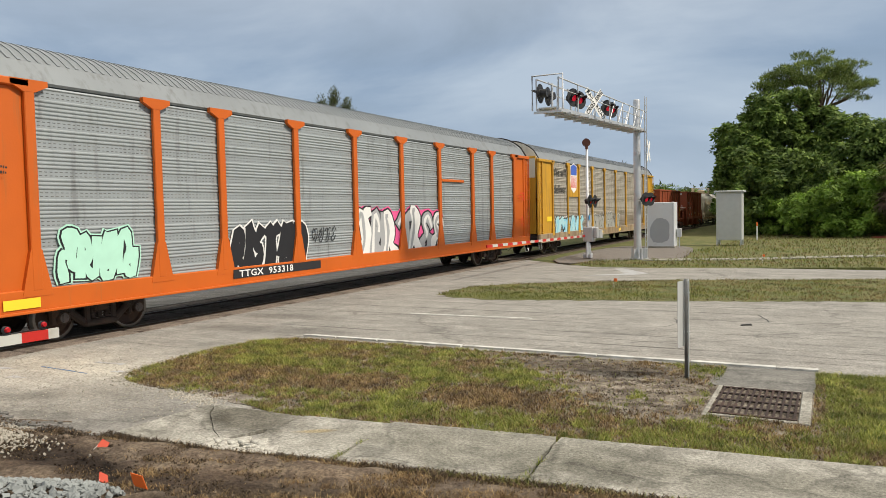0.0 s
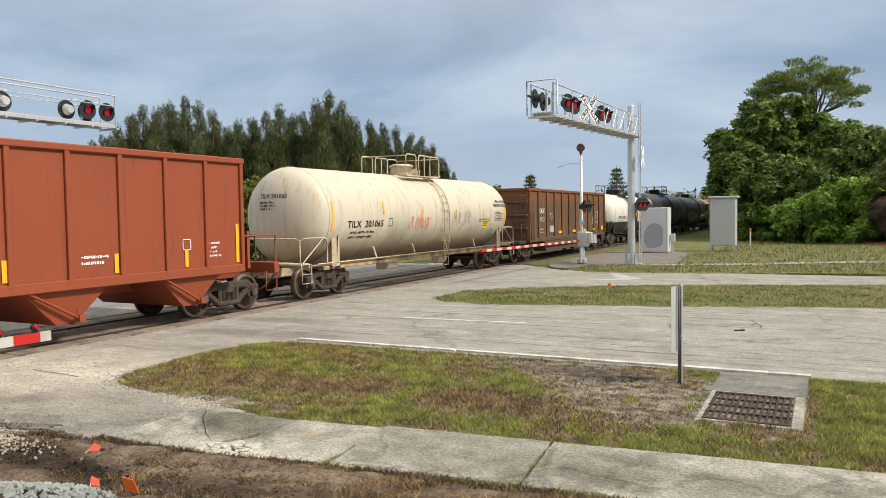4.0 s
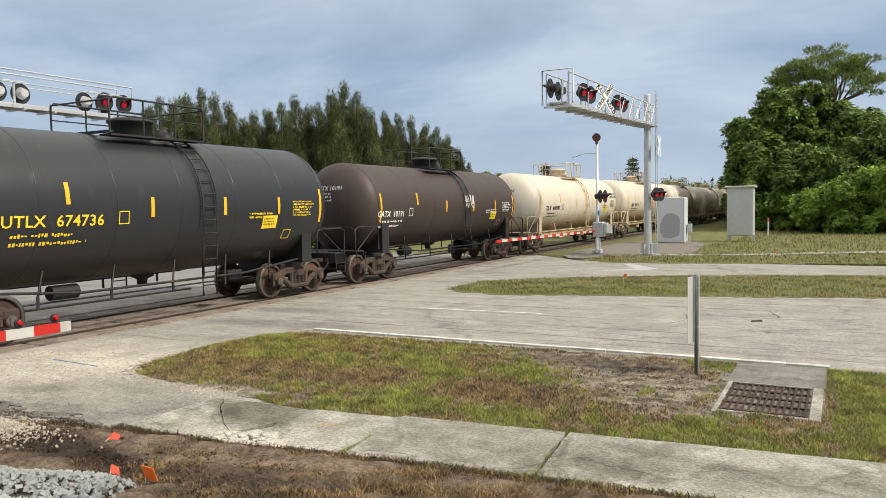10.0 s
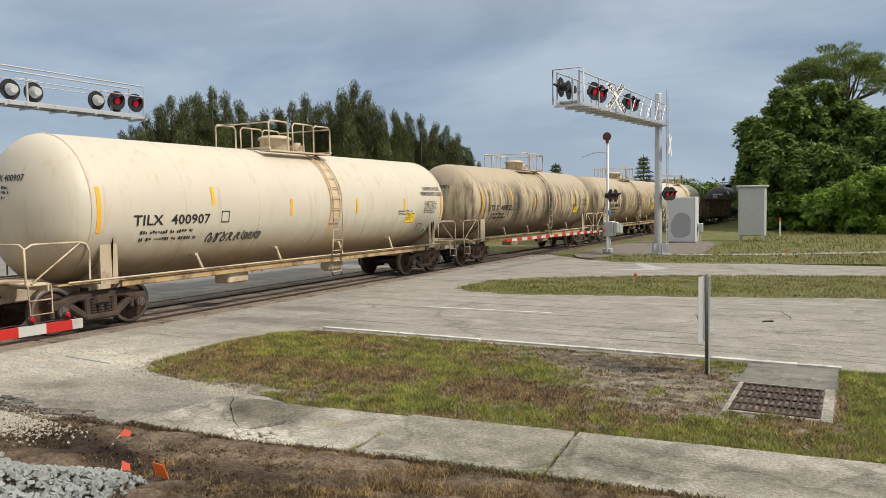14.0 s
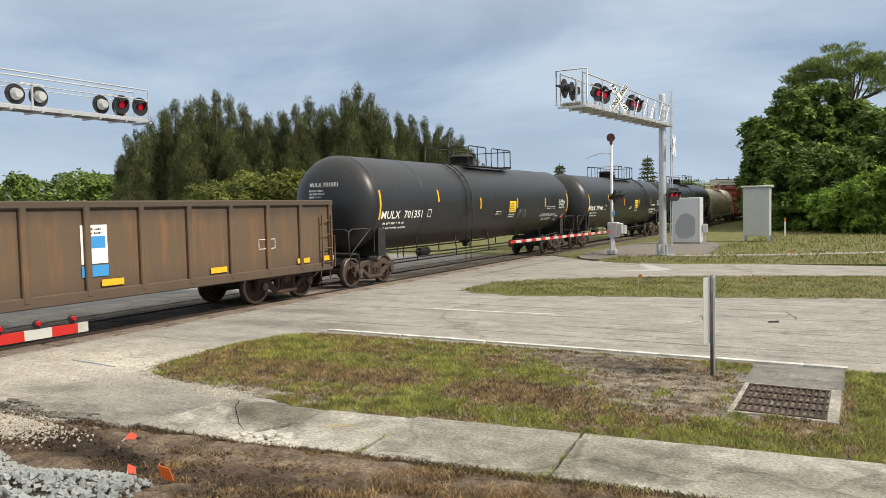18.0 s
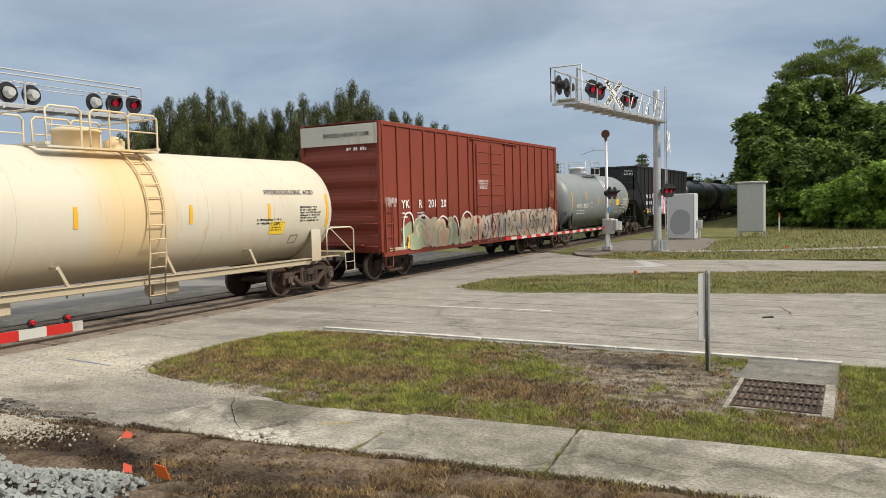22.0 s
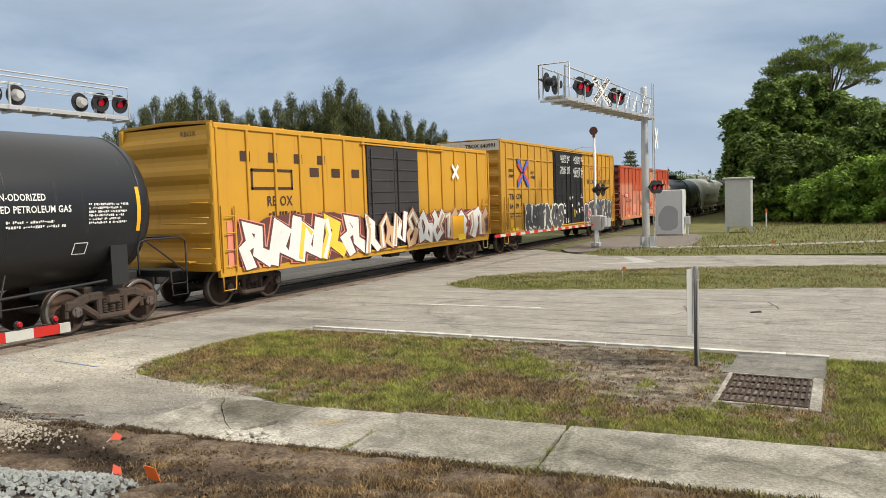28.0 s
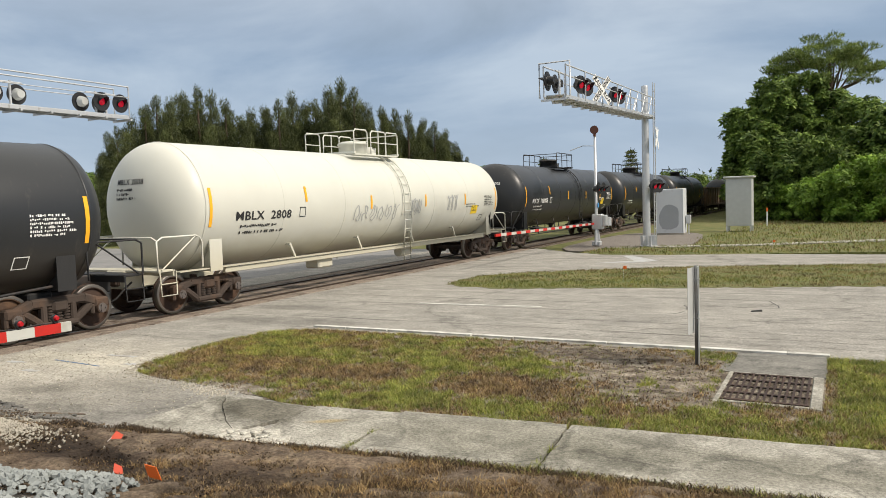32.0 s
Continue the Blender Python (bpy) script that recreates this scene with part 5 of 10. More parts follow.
TANKS = [
    Tank(92.68, 105.40, 2.43, 1.50, "co2", P_WHITE4, "TILX 201065", M_BLACK, "worn cream tank car with side sills and top railing", CO2 + [ext_scribble(-0.3, -0.5, 1.6, 0.4, 4, S_SALMON, 5), ext_scribble(0.2, -0.4, 1.8, 0.5, 4, S_GREY, 6)]),
    Tank(126.69, 136.27, 2.24, 1.52, "std", P_TWOTONE, "CGTX 15929", M_BLACK, "white over black tank car with brown stained middle", [], (0.95, -0.30, 2.0, 0.22)),
    Tank(140.41, 154.37, 2.53, 1.56, "std", P_BLACK, "SHQX 70424", M_WHITE, "long matt black tank car with white lettering", [], (0.75, -0.66, 2.2, 0.22)),
    Tank(158.74, 172.86, 2.48, 1.52, "std", P_GREYBLK, "ADMX 28508", M_WHITE, "worn grey-black tank car with white spray tags", [tagged_at(-3.31, 1.25, 1.3, 0.7, 3, 11, 0.085, S_WHITE), tagged_at(-1.12, 1.5, 0.7, 0.5, 3, 12, 0.05, S_WHITE), tagged_at(2.3, 1.5, 2.8, 0.45, 8, 13, 0.035, S_WHITE)], (0.58, -0.37, 2.08, 0.22)),
    Tank(177.25, 189.82, 2.49, 1.53, "co2", P_RUSTY, "TILX 401193", M_BLACK, "cream tank car with heavy orange rust on top", [tagged_at(-7.4, 2.3, 0.6, 0.8, 3, 21, 0.05), tagged_at(-2.38, 1.42, 2.6, 0.5, 6, 22, 0.05), tagged_at(0.67, 1.63, 1.5, 0.27, 8, 23, 0.035)]),
    Tank(194.08, 203.25, 2.52, 1.57, "std", P_BLACK, "UTLX 674736", M_SIGNY, "short black tank car with yellow lettering", []),
    Tank(207.33, 217.38, 2.42, 1.44, "std", P_BROWN, "GATX 10191", M_WHITE, "dark brown tank car with white tag", [ext_scribble(0.12, -0.1, 0.8, 0.5, 4, S_WHITE, 31)], (-0.05, -0.34, 1.6, 0.2)),
    Tank(221.51, 234.35, 2.46, 1.50, "co2", P_CREAM, "TILX 400987", M_BLACK, "cream tank car with cream side sills", CO2),
    Tank(238.60, 251.20, 2.50, 1.50, "co2", P_CREAM_STAIN, "TIMX 201143", M_BLACK, "cream tank car with faint red spray tag", CO2 + [ext_scribble(0.0, -0.55, 1.3, 0.5, 3, S_SALMON, 41, 0.02), ext_scribble(0.42, -0.45, 0.9, 0.4, 4, S_BLACK, 42)]),
    Tank(255.50, 268.22, 2.47, 1.52, "co2", P_CREAM_STAIN, "TILX 201090", M_BLACK, "cream tank car with black spray-painted blob", [white_pig, tagged_at(-3.95, 1.55, 0.75, 0.32, 5, 50, 0.035), tagged_at(-1.45, 1.72, 1.05, 0.24, 8, 51, 0.035), tagged_at(0.66, 1.78, 0.87, 0.25, 4, 52, 0.025), tagged_at(2.3, 1.45, 1.25, 0.36, 5, 53, 0.03), tagged_at(2.6, 1.88, 0.5, 0.25, 2, 54, 0.03)]),
    Tank(272.67, 285.75, 2.45, 1.53, "co2", P_CREAM, "TILX 400907", M_BLACK, "clean cream tank car with black tag", CO2 + [tagged_at(-4.0, 1.6, 1.8, 0.22, 8, 61, 0.035)]),
    Tank(289.91, 302.63, 2.52, 1.52, "co2", P_DIRTY, "TILX 400822", M_BLACK, "dirty cream tank car with black and brown stains", []),
    Tank(306.80, 319.95, 2.48, 1.52, "co2", P_DIRTY, "TILX 400915", M_BLACK, "grimy cream tank car streaked with brown", CO2),
    Tank(323.97, 336.74, 2.46, 1.52, "co2", P_CREAM_STAIN, "TILX 400902", M_BLACK, "cream tank car with brown stained shell", [ext_words("REGULATING VALVES  VENTING NORMAL", 0.35, -0.05, 0.1, M_BLACK)]),
    Tank(358.71, 374.89, 2.55, 1.54, "lpg", P_BLACK, "MULX 701351", M_WHITE, "very long black pressure tank car", LPGX + [notice_at(1.35, 2.12, 2.03, 2.6), ext_scribble(0.2, -0.7, 1.6, 0.4, 3, S_GREY, 71, 0.02)], (0.22, -0.48, 2.5, 0.25)),
    Tank(379.02, 395.14, 2.50, 1.56, "lpg", P_BLACK, "MULX 701446", M_WHITE, "very long black pressure tank car with white lettering", LPGX + [notice_at(1.2, 2.1, 1.94, 2.6)], (0.18, -0.45, 2.55, 0.25)),
    Tank(399.22, 416.00, 2.46, 1.56, "lpg", P_BLACK2, "MULX 701957", M_WHITE, "long glossy black pressure tank car", LPGX + [ext_scribble(0.25, -0.65, 0.8, 0.3, 3, S_WHITE, 72)], (0.69, -0.22, 2.2, 0.23)),
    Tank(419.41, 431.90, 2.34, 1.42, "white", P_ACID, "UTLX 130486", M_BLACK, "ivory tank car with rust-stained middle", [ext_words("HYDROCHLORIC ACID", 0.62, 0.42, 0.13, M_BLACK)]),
    Tank(453.26, 463.60, 2.38, 1.56, "grey", P_GREY, "HOKX 332217", M_WHITE, "grey chlorine tank car with black railings", [label_at("CHLORINE", 3.68, 2.04, 0.62), label_at("INHALATION HAZARD", 3.66, 1.86, 1.10), ext_placard(0.9, -0.8, M_WHITE, M_BLACK)]),
    Tank(485.85, 499.83, 2.50, 1.56, "std", P_BLACK, "XOMX 110621", M_WHITE, "long black tank car with rusty bogies", []),
    Tank(503.83, 517.90, 2.45, 1.58, "std", P_BLACK, "TILX 281279", M_WHITE, "long black tank car with white lettering", [], (0.97, -0.22, 2.1, 0.21)),
    Tank(522.05, 538.30, 2.50, 1.55, "lpg", P_BLACK2, "TILX 305010", M_WHITE, "long black tank car with red and yellow graffiti", [ext_piece(-0.80, -1.0, 6.4, 0.95, 7, [S_SALMON, S_TAN, S_YEL], S_BLACK, 81, halo=S_YEL, fat=0.42), words_at("NON-ODORIZED", 5.35, 2.66, 0.13, 1.1, M_WHITE), words_at("LIQUEFIED PETROLEUM GAS", 5.05, 2.44, 0.13, 1.9, M_WHITE), ext_scribble(0.22, -0.85, 0.9, 1.0, 2, S_WHITE, 82, 0.03), ext_scribble(0.42, -0.6, 0.6, 0.5, 3, S_WHITE, 83)]),
    Tank(596.18, 609.49, 2.30, 1.52, "std", P_BLACK, "HPLX 405523", M_WHITE, "black tank car with white spray tags", [ext_scribble(-0.22, -0.7, 1.1, 0.55, 4, S_WHITE, 91), ext_scribble(0.42, -0.45, 0.9, 0.5, 4, S_GREY, 92)]),
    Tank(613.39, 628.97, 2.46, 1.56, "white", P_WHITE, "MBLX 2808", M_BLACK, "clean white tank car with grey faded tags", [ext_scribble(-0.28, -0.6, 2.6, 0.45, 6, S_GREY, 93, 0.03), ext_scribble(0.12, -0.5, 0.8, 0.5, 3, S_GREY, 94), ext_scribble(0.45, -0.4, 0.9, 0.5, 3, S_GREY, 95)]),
    Tank(633.20, 647.20, 2.50, 1.55, "std", P_BLACK, "NATX 700005", M_WHITE, "black tank car near the end of the train", []),
    Tank(651.40, 665.40, 2.50, 1.55, "std", P_BLACK, "", M_WHITE, "black tank car far down the line", []),
    Tank(669.60, 683.60, 2.50, 1.55, "std", P_BLACK, "", M_WHITE, "black tank car far down the line", []),
    Tank(706.00, 720.00, 2.50, 1.55, "std", P_BLACK, "", M_WHITE, "black tank car far down the line", []),
]
CARS = [tank_car(s) for s in TANKS]

# auto racks
ORANGE = (0.52, 0.105, 0.007)
P_ORANGE = mat("orange_paint", ORANGE, 0.5, var=0.12, dirt=(0.35, 0.12, 0.03), amount=0.1, streak=True)
P_RACKY = mat("rack_yellow", (0.52, 0.28, 0.025), 0.55, var=0.18, dirt=(0.20, 0.12, 0.045), amount=0.42, streak=True)
P_SCREEN = mat("galvanised_screen", (0.33, 0.36, 0.37), 0.5, 0.35, var=0.15, scale=0.7, dirt=(0.20, 0.21, 0.21), amount=0.3, streak=True)
P_SCREENY = banded("weathered_screen", (0.33, 0.31, 0.265), [("Z", 0.8, 1.9, (0.20, 0.165, 0.125), 0.5, 0.4)], 0.65, (0.18, 0.14, 0.105), 0.5)
P_SILLY = mat("weathered_sill", (0.30, 0.235, 0.15), 0.65, var=0.3, scale=1.2, dirt=(0.13, 0.075, 0.04), amount=0.7, streak=True)
M_FADEB = mat("faded_black_lettering", (0.045, 0.043, 0.04), 0.65, var=0.3, scale=4, bump=0, dirt=(0.2, 0.18, 0.15), amount=0.35, dscale=3)
S_GREEN2 = C_("turquoise", (0.10, 0.42, 0.36))
S_PALEGREY = C_("pale_grey", (0.34, 0.34, 0.31))
S_CYAN = C_("cyan", (0.38, 0.62, 0.66))
P_RROOF = mat("galvanised_roof", (0.23, 0.25, 0.26), 0.5, 0.35, var=0.18, scale=0.7, dirt=(0.16, 0.165, 0.165), amount=0.35, streak=True)
car, h = auto_rack(10.4, 30.5, 6.8, 33.98, [11.56, 13.48, 16.28, 19.12, 21.92, 24.69, 27.58, 29.53], P_ORANGE, P_SCREEN, P_RROOF, "orange and galvanised enclosed auto rack with graffiti", 1.88)
CARS.append(car)
sm = side_map(1.62)
k = 20.39
sm2 = side_map(1.53)
graffiti(car, 9.15 - k, 1.25, 1.75, 0.95, 4, sm2, [S_MINT], S_BLACK, 101, fat=0.42, halo=S_MINT)
graffiti(car, 13.75 - k, 1.05, 2.9, 1.15, 5, sm2, [S_BLACK], S_WHITE, 104, fat=0.44)
graffiti(car, 19.2 - k, 0.95, 5.6, 1.45, 7, sm2, [S_WHITE, S_GREY], S_BLACK, 107, fat=0.42, halo=S_PINK, back=S_PINK)
scribble(car, 16.9 - k, 1.6, 1.2, 0.4, 4, sm2, S_BLACK, 109)
part("access_door", Geo().box(1.56, 25.8 - k, 3.55, 0.06, 1.9, 0.10, 0.01), P_ORANGE, car)
patch(car, 13.7 - k, 0.86, 17.2 - k, 1.08, side_map(1.605), M_BLACK, "number_board")
letters(car, "TTGX  953318", 13.9 - k, 0.89, 0.17, side_map(1.61), M_WHITE, 1.35)
bars(car, 7.3 - k, 2.2, 0.6, 2, 0.18, sm, M_BLACK, 1, 1.6)
bars(car, 7.3 - k, 3.3, 0.9, 4, 0.05, sm, M_BLACK, 2, 1.8)
bars(car, 32.6 - k, 3.1, 0.7, 3, 0.09, sm, M_RED, 3, 1.5)
bars(car, 32.7 - k, 2.0, 0.4, 5, 0.06, sm, M_RED, 4, 1.6)
patch(car, 8.0 - k, 0.80, 8.7 - k, 0.98, side_map(1.615), M_SIGNY, "notice")

car, h = auto_rack(39.0, 58.95, 35.32, 62.55, [40.03, 42.08, 44.83, 47.63, 50.43, 53.28, 56.13, 58.93], P_RACKY, P_SCREENY, P_RROOF, "yellow weathered enclosed auto rack with blue graffiti", 2.15, 0.125, P_SILLY)
CARS.append(car)
k = 48.93
letters(car, "We will", -11.25, 4.13, 0.46, sm2, M_FADEB, width=2.1)
letters(car, "deliver", -11.25, 3.24, 0.46, sm2, M_FADEB, width=2.1)
# shield emblem as plain shapes
patch(car, -8.8, 3.05, -6.8, 4.82, side_map(1.545), P_RACKY, "emblem_panel")
shield = [(-0.55, 0.6), (-0.62, 0.95), (-0.3, 1.0), (0, 1.1), (0.3, 1.0), (0.62, 0.95), (0.55, 0.6), (0.62, 0.1), (0.5, -0.35), (0, -0.6), (-0.5, -0.35), (-0.62, 0.1)]
lay("emblem", shield, [list(range(12))], side_map(1.56), M_WHITE, car, 0.0, "plain shield emblem", -7.8, 3.85)
lay("emblem", [(-0.52, 0.42), (0.52, 0.42), (0.56, 0.9), (0, 1.02), (-0.56, 0.9)], [(0, 1, 2, 3, 4)], side_map(1.565), S_BLUE, car, 0.0, "", -7.8, 3.85)
for i in range(6):
    x = -0.5 + 0.18 * i
    lay("emblem", [(x, -0.3), (x + 0.09, -0.3), (x + 0.09, 0.36), (x, 0.36)], [(0, 1, 2, 3)], side_map(1.565), S_RED, car, 0.0, "", -7.8, 3.85)
graffiti(car, -11.2, 0.80, 5.3, 1.05, 4, sm2, [S_CYAN, S_SKY], S_BLACK, 121, fat=0.30, halo=S_WHITE)
graffiti(car, -5.1, 0.85, 7.6, 1.15, 6, sm2, [S_PALEGREY], S_BLACK, 123, fat=0.24, halo=S_WHITE)
letters(car, "TTGX  971113", 42.3 - k, 0.80, 0.18, side_map(1.61), M_WHITE, 1.3)
for u, v, w_, h_, m in ((-4.9, 0.78, 1.1, 0.22, S_MINT), (-2.6, 0.80, 0.8, 0.16, S_YEL), (-1.2, 1.05, 0.5, 0.45, S_GREEN2), (0.6, 0.95, 0.7, 0.35, S_GREEN2), (2.1, 0.8, 0.6, 0.2, S_YEL), (-3.8, 0.80, 0.5, 0.12, S_ORANGE)):
    lay("graffiti", [(u, v), (u + w_, v + 0.03), (u + w_ * 0.9, v + h_), (u + w_ * 0.15, v + h_ * 0.85)], [(0, 1, 2, 3)], side_map(1.612 if v < 0.9 else 1.53), m, car, 0.0, "small spray-painted accent")
patch(car, 36.6 - k, 1.75, 37.3 - k, 2.0, side_map(1.54), M_SIGNY, "notice")

# open hoppers in red-brown
P_HOP = mat("oxide_red", (0.26, 0.058, 0.022), 0.6, var=0.12, scale=0.8, dirt=(0.15, 0.05, 0.03), amount=0.2, streak=True)
for f, r, a, b, n1, n2 in ((65.42, 74.95, 65.25, 75.02, "180", "95"), (78.82, 88.40, 78.75, 88.45, "155", "58")):
    car, h = hopper_car(f, r, a, b, 3.86, 1.15, 1.50, P_HOP, "oxide-red open hopper car with white lettering", 8, 3, 0.0, int(f))
    CARS.append(car)
    sm = side_map(1.53)
    letters(car, "FEC", -3.8, 2.50, 0.28, sm, M_WHITE, 1.1)
    letters(car, n1, -3.75, 2.05, 0.26, sm, M_WHITE)
    letters(car, n2, -2.85, 2.05, 0.26, sm, M_WHITE)
    bars(car, -h + 1.55, 1.6, 0.5, 2, 0.07, sm, M_WHITE, 3, 2)
    bars(car, -h + 2.7, 1.6, 0.6, 2, 0.07, sm, M_WHITE, 4, 2)
    bars(car, -h + 5.1, 1.65, 0.7, 2, 0.06, sm, M_WHITE, 5, 2)
    frame_mark(car, h - 2.0, 1.7, h - 1.75, 1.95, sm, M_WHITE)
    bars(car, h - 1.2, 1.8, 0.4, 4, 0.05, sm, M_WHITE, 6, 2)
    for y, hh in ((-h + 0.2, 0.95), (-h + 3.5, 0.4), (-0.2 + h * 0.25, 0.4), (h * 0.6, 0.4), (h - 0.28, 0.95)):
        patch(car, y, 1.32, y + 0.1, 1.32 + hh, side_map(1.535), M_YELLOW, label="yellow reflective strip")
    letters(car, "FEC " + n1 + n2, 0.1, 3.55, 0.16, end_map(-h - 0.01), M_WHITE)
    bars(car, -0.6, 2.8, 0.8, 4, 0.05, end_map(-h), M_WHITE, 7, 1.8)
    bars(car, 0.9, 2.4, 0.4, 5, 0.06, end_map(-h), M_WHITE, 8, 1.8)

# brown high-sided gondola
P_GON = banded("gondola_rust_brown", (0.095, 0.055, 0.032), [("Z", 0.3, 1.1, (0.075, 0.05, 0.034), 0.3, 0.4), ("Z", 3.1, 3.9, (0.16, 0.065, 0.025), 0.2, 0.7)], 0.75, (0.20, 0.085, 0.032), 0.6)
car, h = gondola_car(109.6, 122.5, 108.9, 123.2, 3.66, 1.0, 1.48, P_GON, "rusty brown high-sided gondola car", 11, True)
CARS.append(car)
sm = side_map(1.51)
letters(car, "JKKX", -5.75, 2.42, 0.26, sm, M_WHITE, 1.1)
letters(car, "13825", -5.75, 2.0, 0.24, sm, S_GREY, 1.1)
bars(car, -5.7, 1.55, 0.9, 2, 0.08, sm, S_GREY, 3, 2)
frame_mark(car, -3.9, 2.1, -3.55, 2.4, sm, M_WHITE)
frame_mark(car, h - 2.1, 1.75, h - 1.65, 2.5, sm, M_WHITE)
patch(car, -4.0, 1.4, -3.3, 1.75, sm, S_GREY, "patch")
scribble(car, h - 3.0, 1.7, 0.4, 0.5, 2, sm, M_WHITE, 131, 0.025)
for y in (-2.6, 0.0, 2.2, 4.2, h - 1.0):
    patch(car, y, 1.30, y + 0.55, 1.44 if y < h - 2 else 1.55, side_map(1.545), M_YELLOW, label="yellow reflective strip")

P_GON2 = banded("gondola_dark_brown", (0.115, 0.080, 0.050), [("Z", 0.3, 1.05, (0.085, 0.060, 0.042), 0.3, 0.4), ("Z", 2.3, 2.9, (0.075, 0.055, 0.040), 0.15, 0.4)], 0.75, (0.19, 0.10, 0.045), 0.55)
car, h = gondola_car(340.96, 354.52, 339.5, 355.9, 2.64, 0.76, 1.50, P_GON2, "brown low-sided gondola car with blue panel", 13, False)
CARS.append(car)
sm = side_map(1.53)
letters(car, "DJJX", -h + 1.55, 2.05, 0.24, sm, M_WHITE, 1.1)
letters(car, "19420", -h + 1.55, 1.60, 0.22, sm, M_WHITE, 1.1)
bars(car, -h + 1.6, 1.3, 0.8, 3, 0.05, sm, M_WHITE, 3, 2)
scribble(car, -h + 4.95, 1.2, 0.6, 1.0, 2, sm, S_GREY, 141, 0.04)
patch(car, 0.5, 1.45, 1.08, 2.2, sm, M_WHITE, "patch")
patch(car, 0.55, 1.75, 1.03, 1.98, side_map(1.535), M_BLUE, "patch")
patch(car, 0.5, 1.2, 1.08, 1.42, side_map(1.535), M_BLUE, "patch")
bars(car, 0.6, 2.1, 0.4, 2, 0.04, side_map(1.535), M_BLACK, 9, 2)
frame_mark(car, h - 2.9, 1.45, h - 2.3, 1.7, sm, M_WHITE)
for y in (-h + 0.3, -h + 3.3, -h + 6.2, 0.9, 3.7, h - 1.5, h - 0.45):
    patch(car, y, 1.0, y + 0.5, 1.13, side_map(1.56), M_YELLOW, label="yellow reflective strip")

# a dark gondola behind the last tanks in view
car, h = gondola_car(687.8, 701.8, 685.7, 703.9, 2.9, 0.9, 1.5, P_GON2, "dark brown gondola car far down the track", 13, False)
CARS.append(car)

# red-brown high box car with graffiti
P_BOXR = mat("box_car_red", (0.205, 0.040, 0.022), 0.6, var=0.15, scale=0.7, dirt=(0.13, 0.035, 0.025), amount=0.25, streak=True)
car, h = box_car(436.41, 448.63, 434.97, 450.55, 5.02, 0.82, P_BOXR, P_BOXR, "red-brown high box car with graffiti band", [0.08 + 0.85 * i for i in range(19)], (6.4, 9.1, P_BOXR, False), peak=0.02, roof_ribs=False)
CARS.append(car)
sm, sd = side_map(1.60), side_map(1.56)
patch(car, -1.5, 4.35, 1.5, 4.98, lambda u, v, o: (u, -h - 0.10 - o, v), M_ENDWHITE, "number_board", label="dirty white painted band on the end wall")
bars(car, 0.35, 4.15, 0.8, 1, 0.10, end_map(-h - 0.13), M_WHITE, 23, 2)
letters(car, "EXCESS HEIGHT CAR", -0.55, 4.6, 0.13, end_map(-h - 0.13), M_BLACK)
letters(car, "YK", -h + 1.1, 2.30, 0.28, sd, M_WHITE)
letters(car, "R", -h + 2.2, 2.30, 0.28, sd, M_WHITE)
letters(car, "201", -h + 2.85, 2.30, 0.28, sd, M_WHITE)
letters(car, "20", -h + 3.75, 2.30, 0.28, sd, M_WHITE)
bars(car, -h + 1.1, 2.1, 0.5, 2, 0.06, sd, M_WHITE, 21, 2)
bars(car, -h + 2.1, 2.1, 0.5, 2, 0.06, sd, M_WHITE, 22, 2)
scribble(car, -h + 0.1, 2.35, 0.7, 0.3, 4, sd, S_WHITE, 159, 0.02)
letters(car, "CLOSE AND LOCK", -h + 6.72, 3.22, 0.10, side_map(1.60), M_WHITE, width=0.95)
letters(car, "DOORS BEFORE", -h + 6.78, 3.09, 0.10, side_map(1.60), M_WHITE, width=0.82)
letters(car, "MOVING CAR", -h + 6.86, 2.96, 0.10, side_map(1.60), M_WHITE, width=0.68)
S_PALEG, S_CREAM, S_PEACH = (mat("spray_" + q, c, 0.6, var=0.3, scale=1.6, bump=0, dirt=d, amount=0.5, dscale=1.8) for q, c, d in (("pale_green", (0.27, 0.33, 0.22), (0.45, 0.42, 0.3)), ("cream", (0.50, 0.44, 0.32), (0.36, 0.2, 0.13)), ("peach", (0.52, 0.32, 0.22), (0.6, 0.52, 0.42))))
S_PALEW, S_BROWND = (mat("spray_" + q, c, 0.6, var=0.3, scale=1.6, bump=0, dirt=d, amount=0.6, dscale=2.6) for q, c, d in (("worn_white", (0.50, 0.47, 0.43), (0.30, 0.17, 0.12)), ("dark_brown", (0.10, 0.055, 0.04), (0.20, 0.09, 0.06))))
for a, b, z, m in ((1.1, 2.15, 1.75, S_PALEG), (2.1, 3.4, 1.60, S_PALEG), (3.35, 4.5, 1.70, S_CREAM), (4.45, 5.3, 1.45, S_PEACH), (5.3, 6.4, 1.75, S_CREAM), (6.4, 7.4, 1.35, S_PEACH)):
    vs, fs = patch_geo(-h + a, 0.92, -h + b, z, 8, 4)
    vs = [(x + 0.06 * math.sin(9 * y + a), y + 0.10 * math.sin(5.1 * x + a) * (y > 1.2)) for x, y in vs]
    lay("graffiti", vs, fs, side_map(1.545), m, car, 0.002 * int(a * 3 % 4), "soft field of faded spray paint")
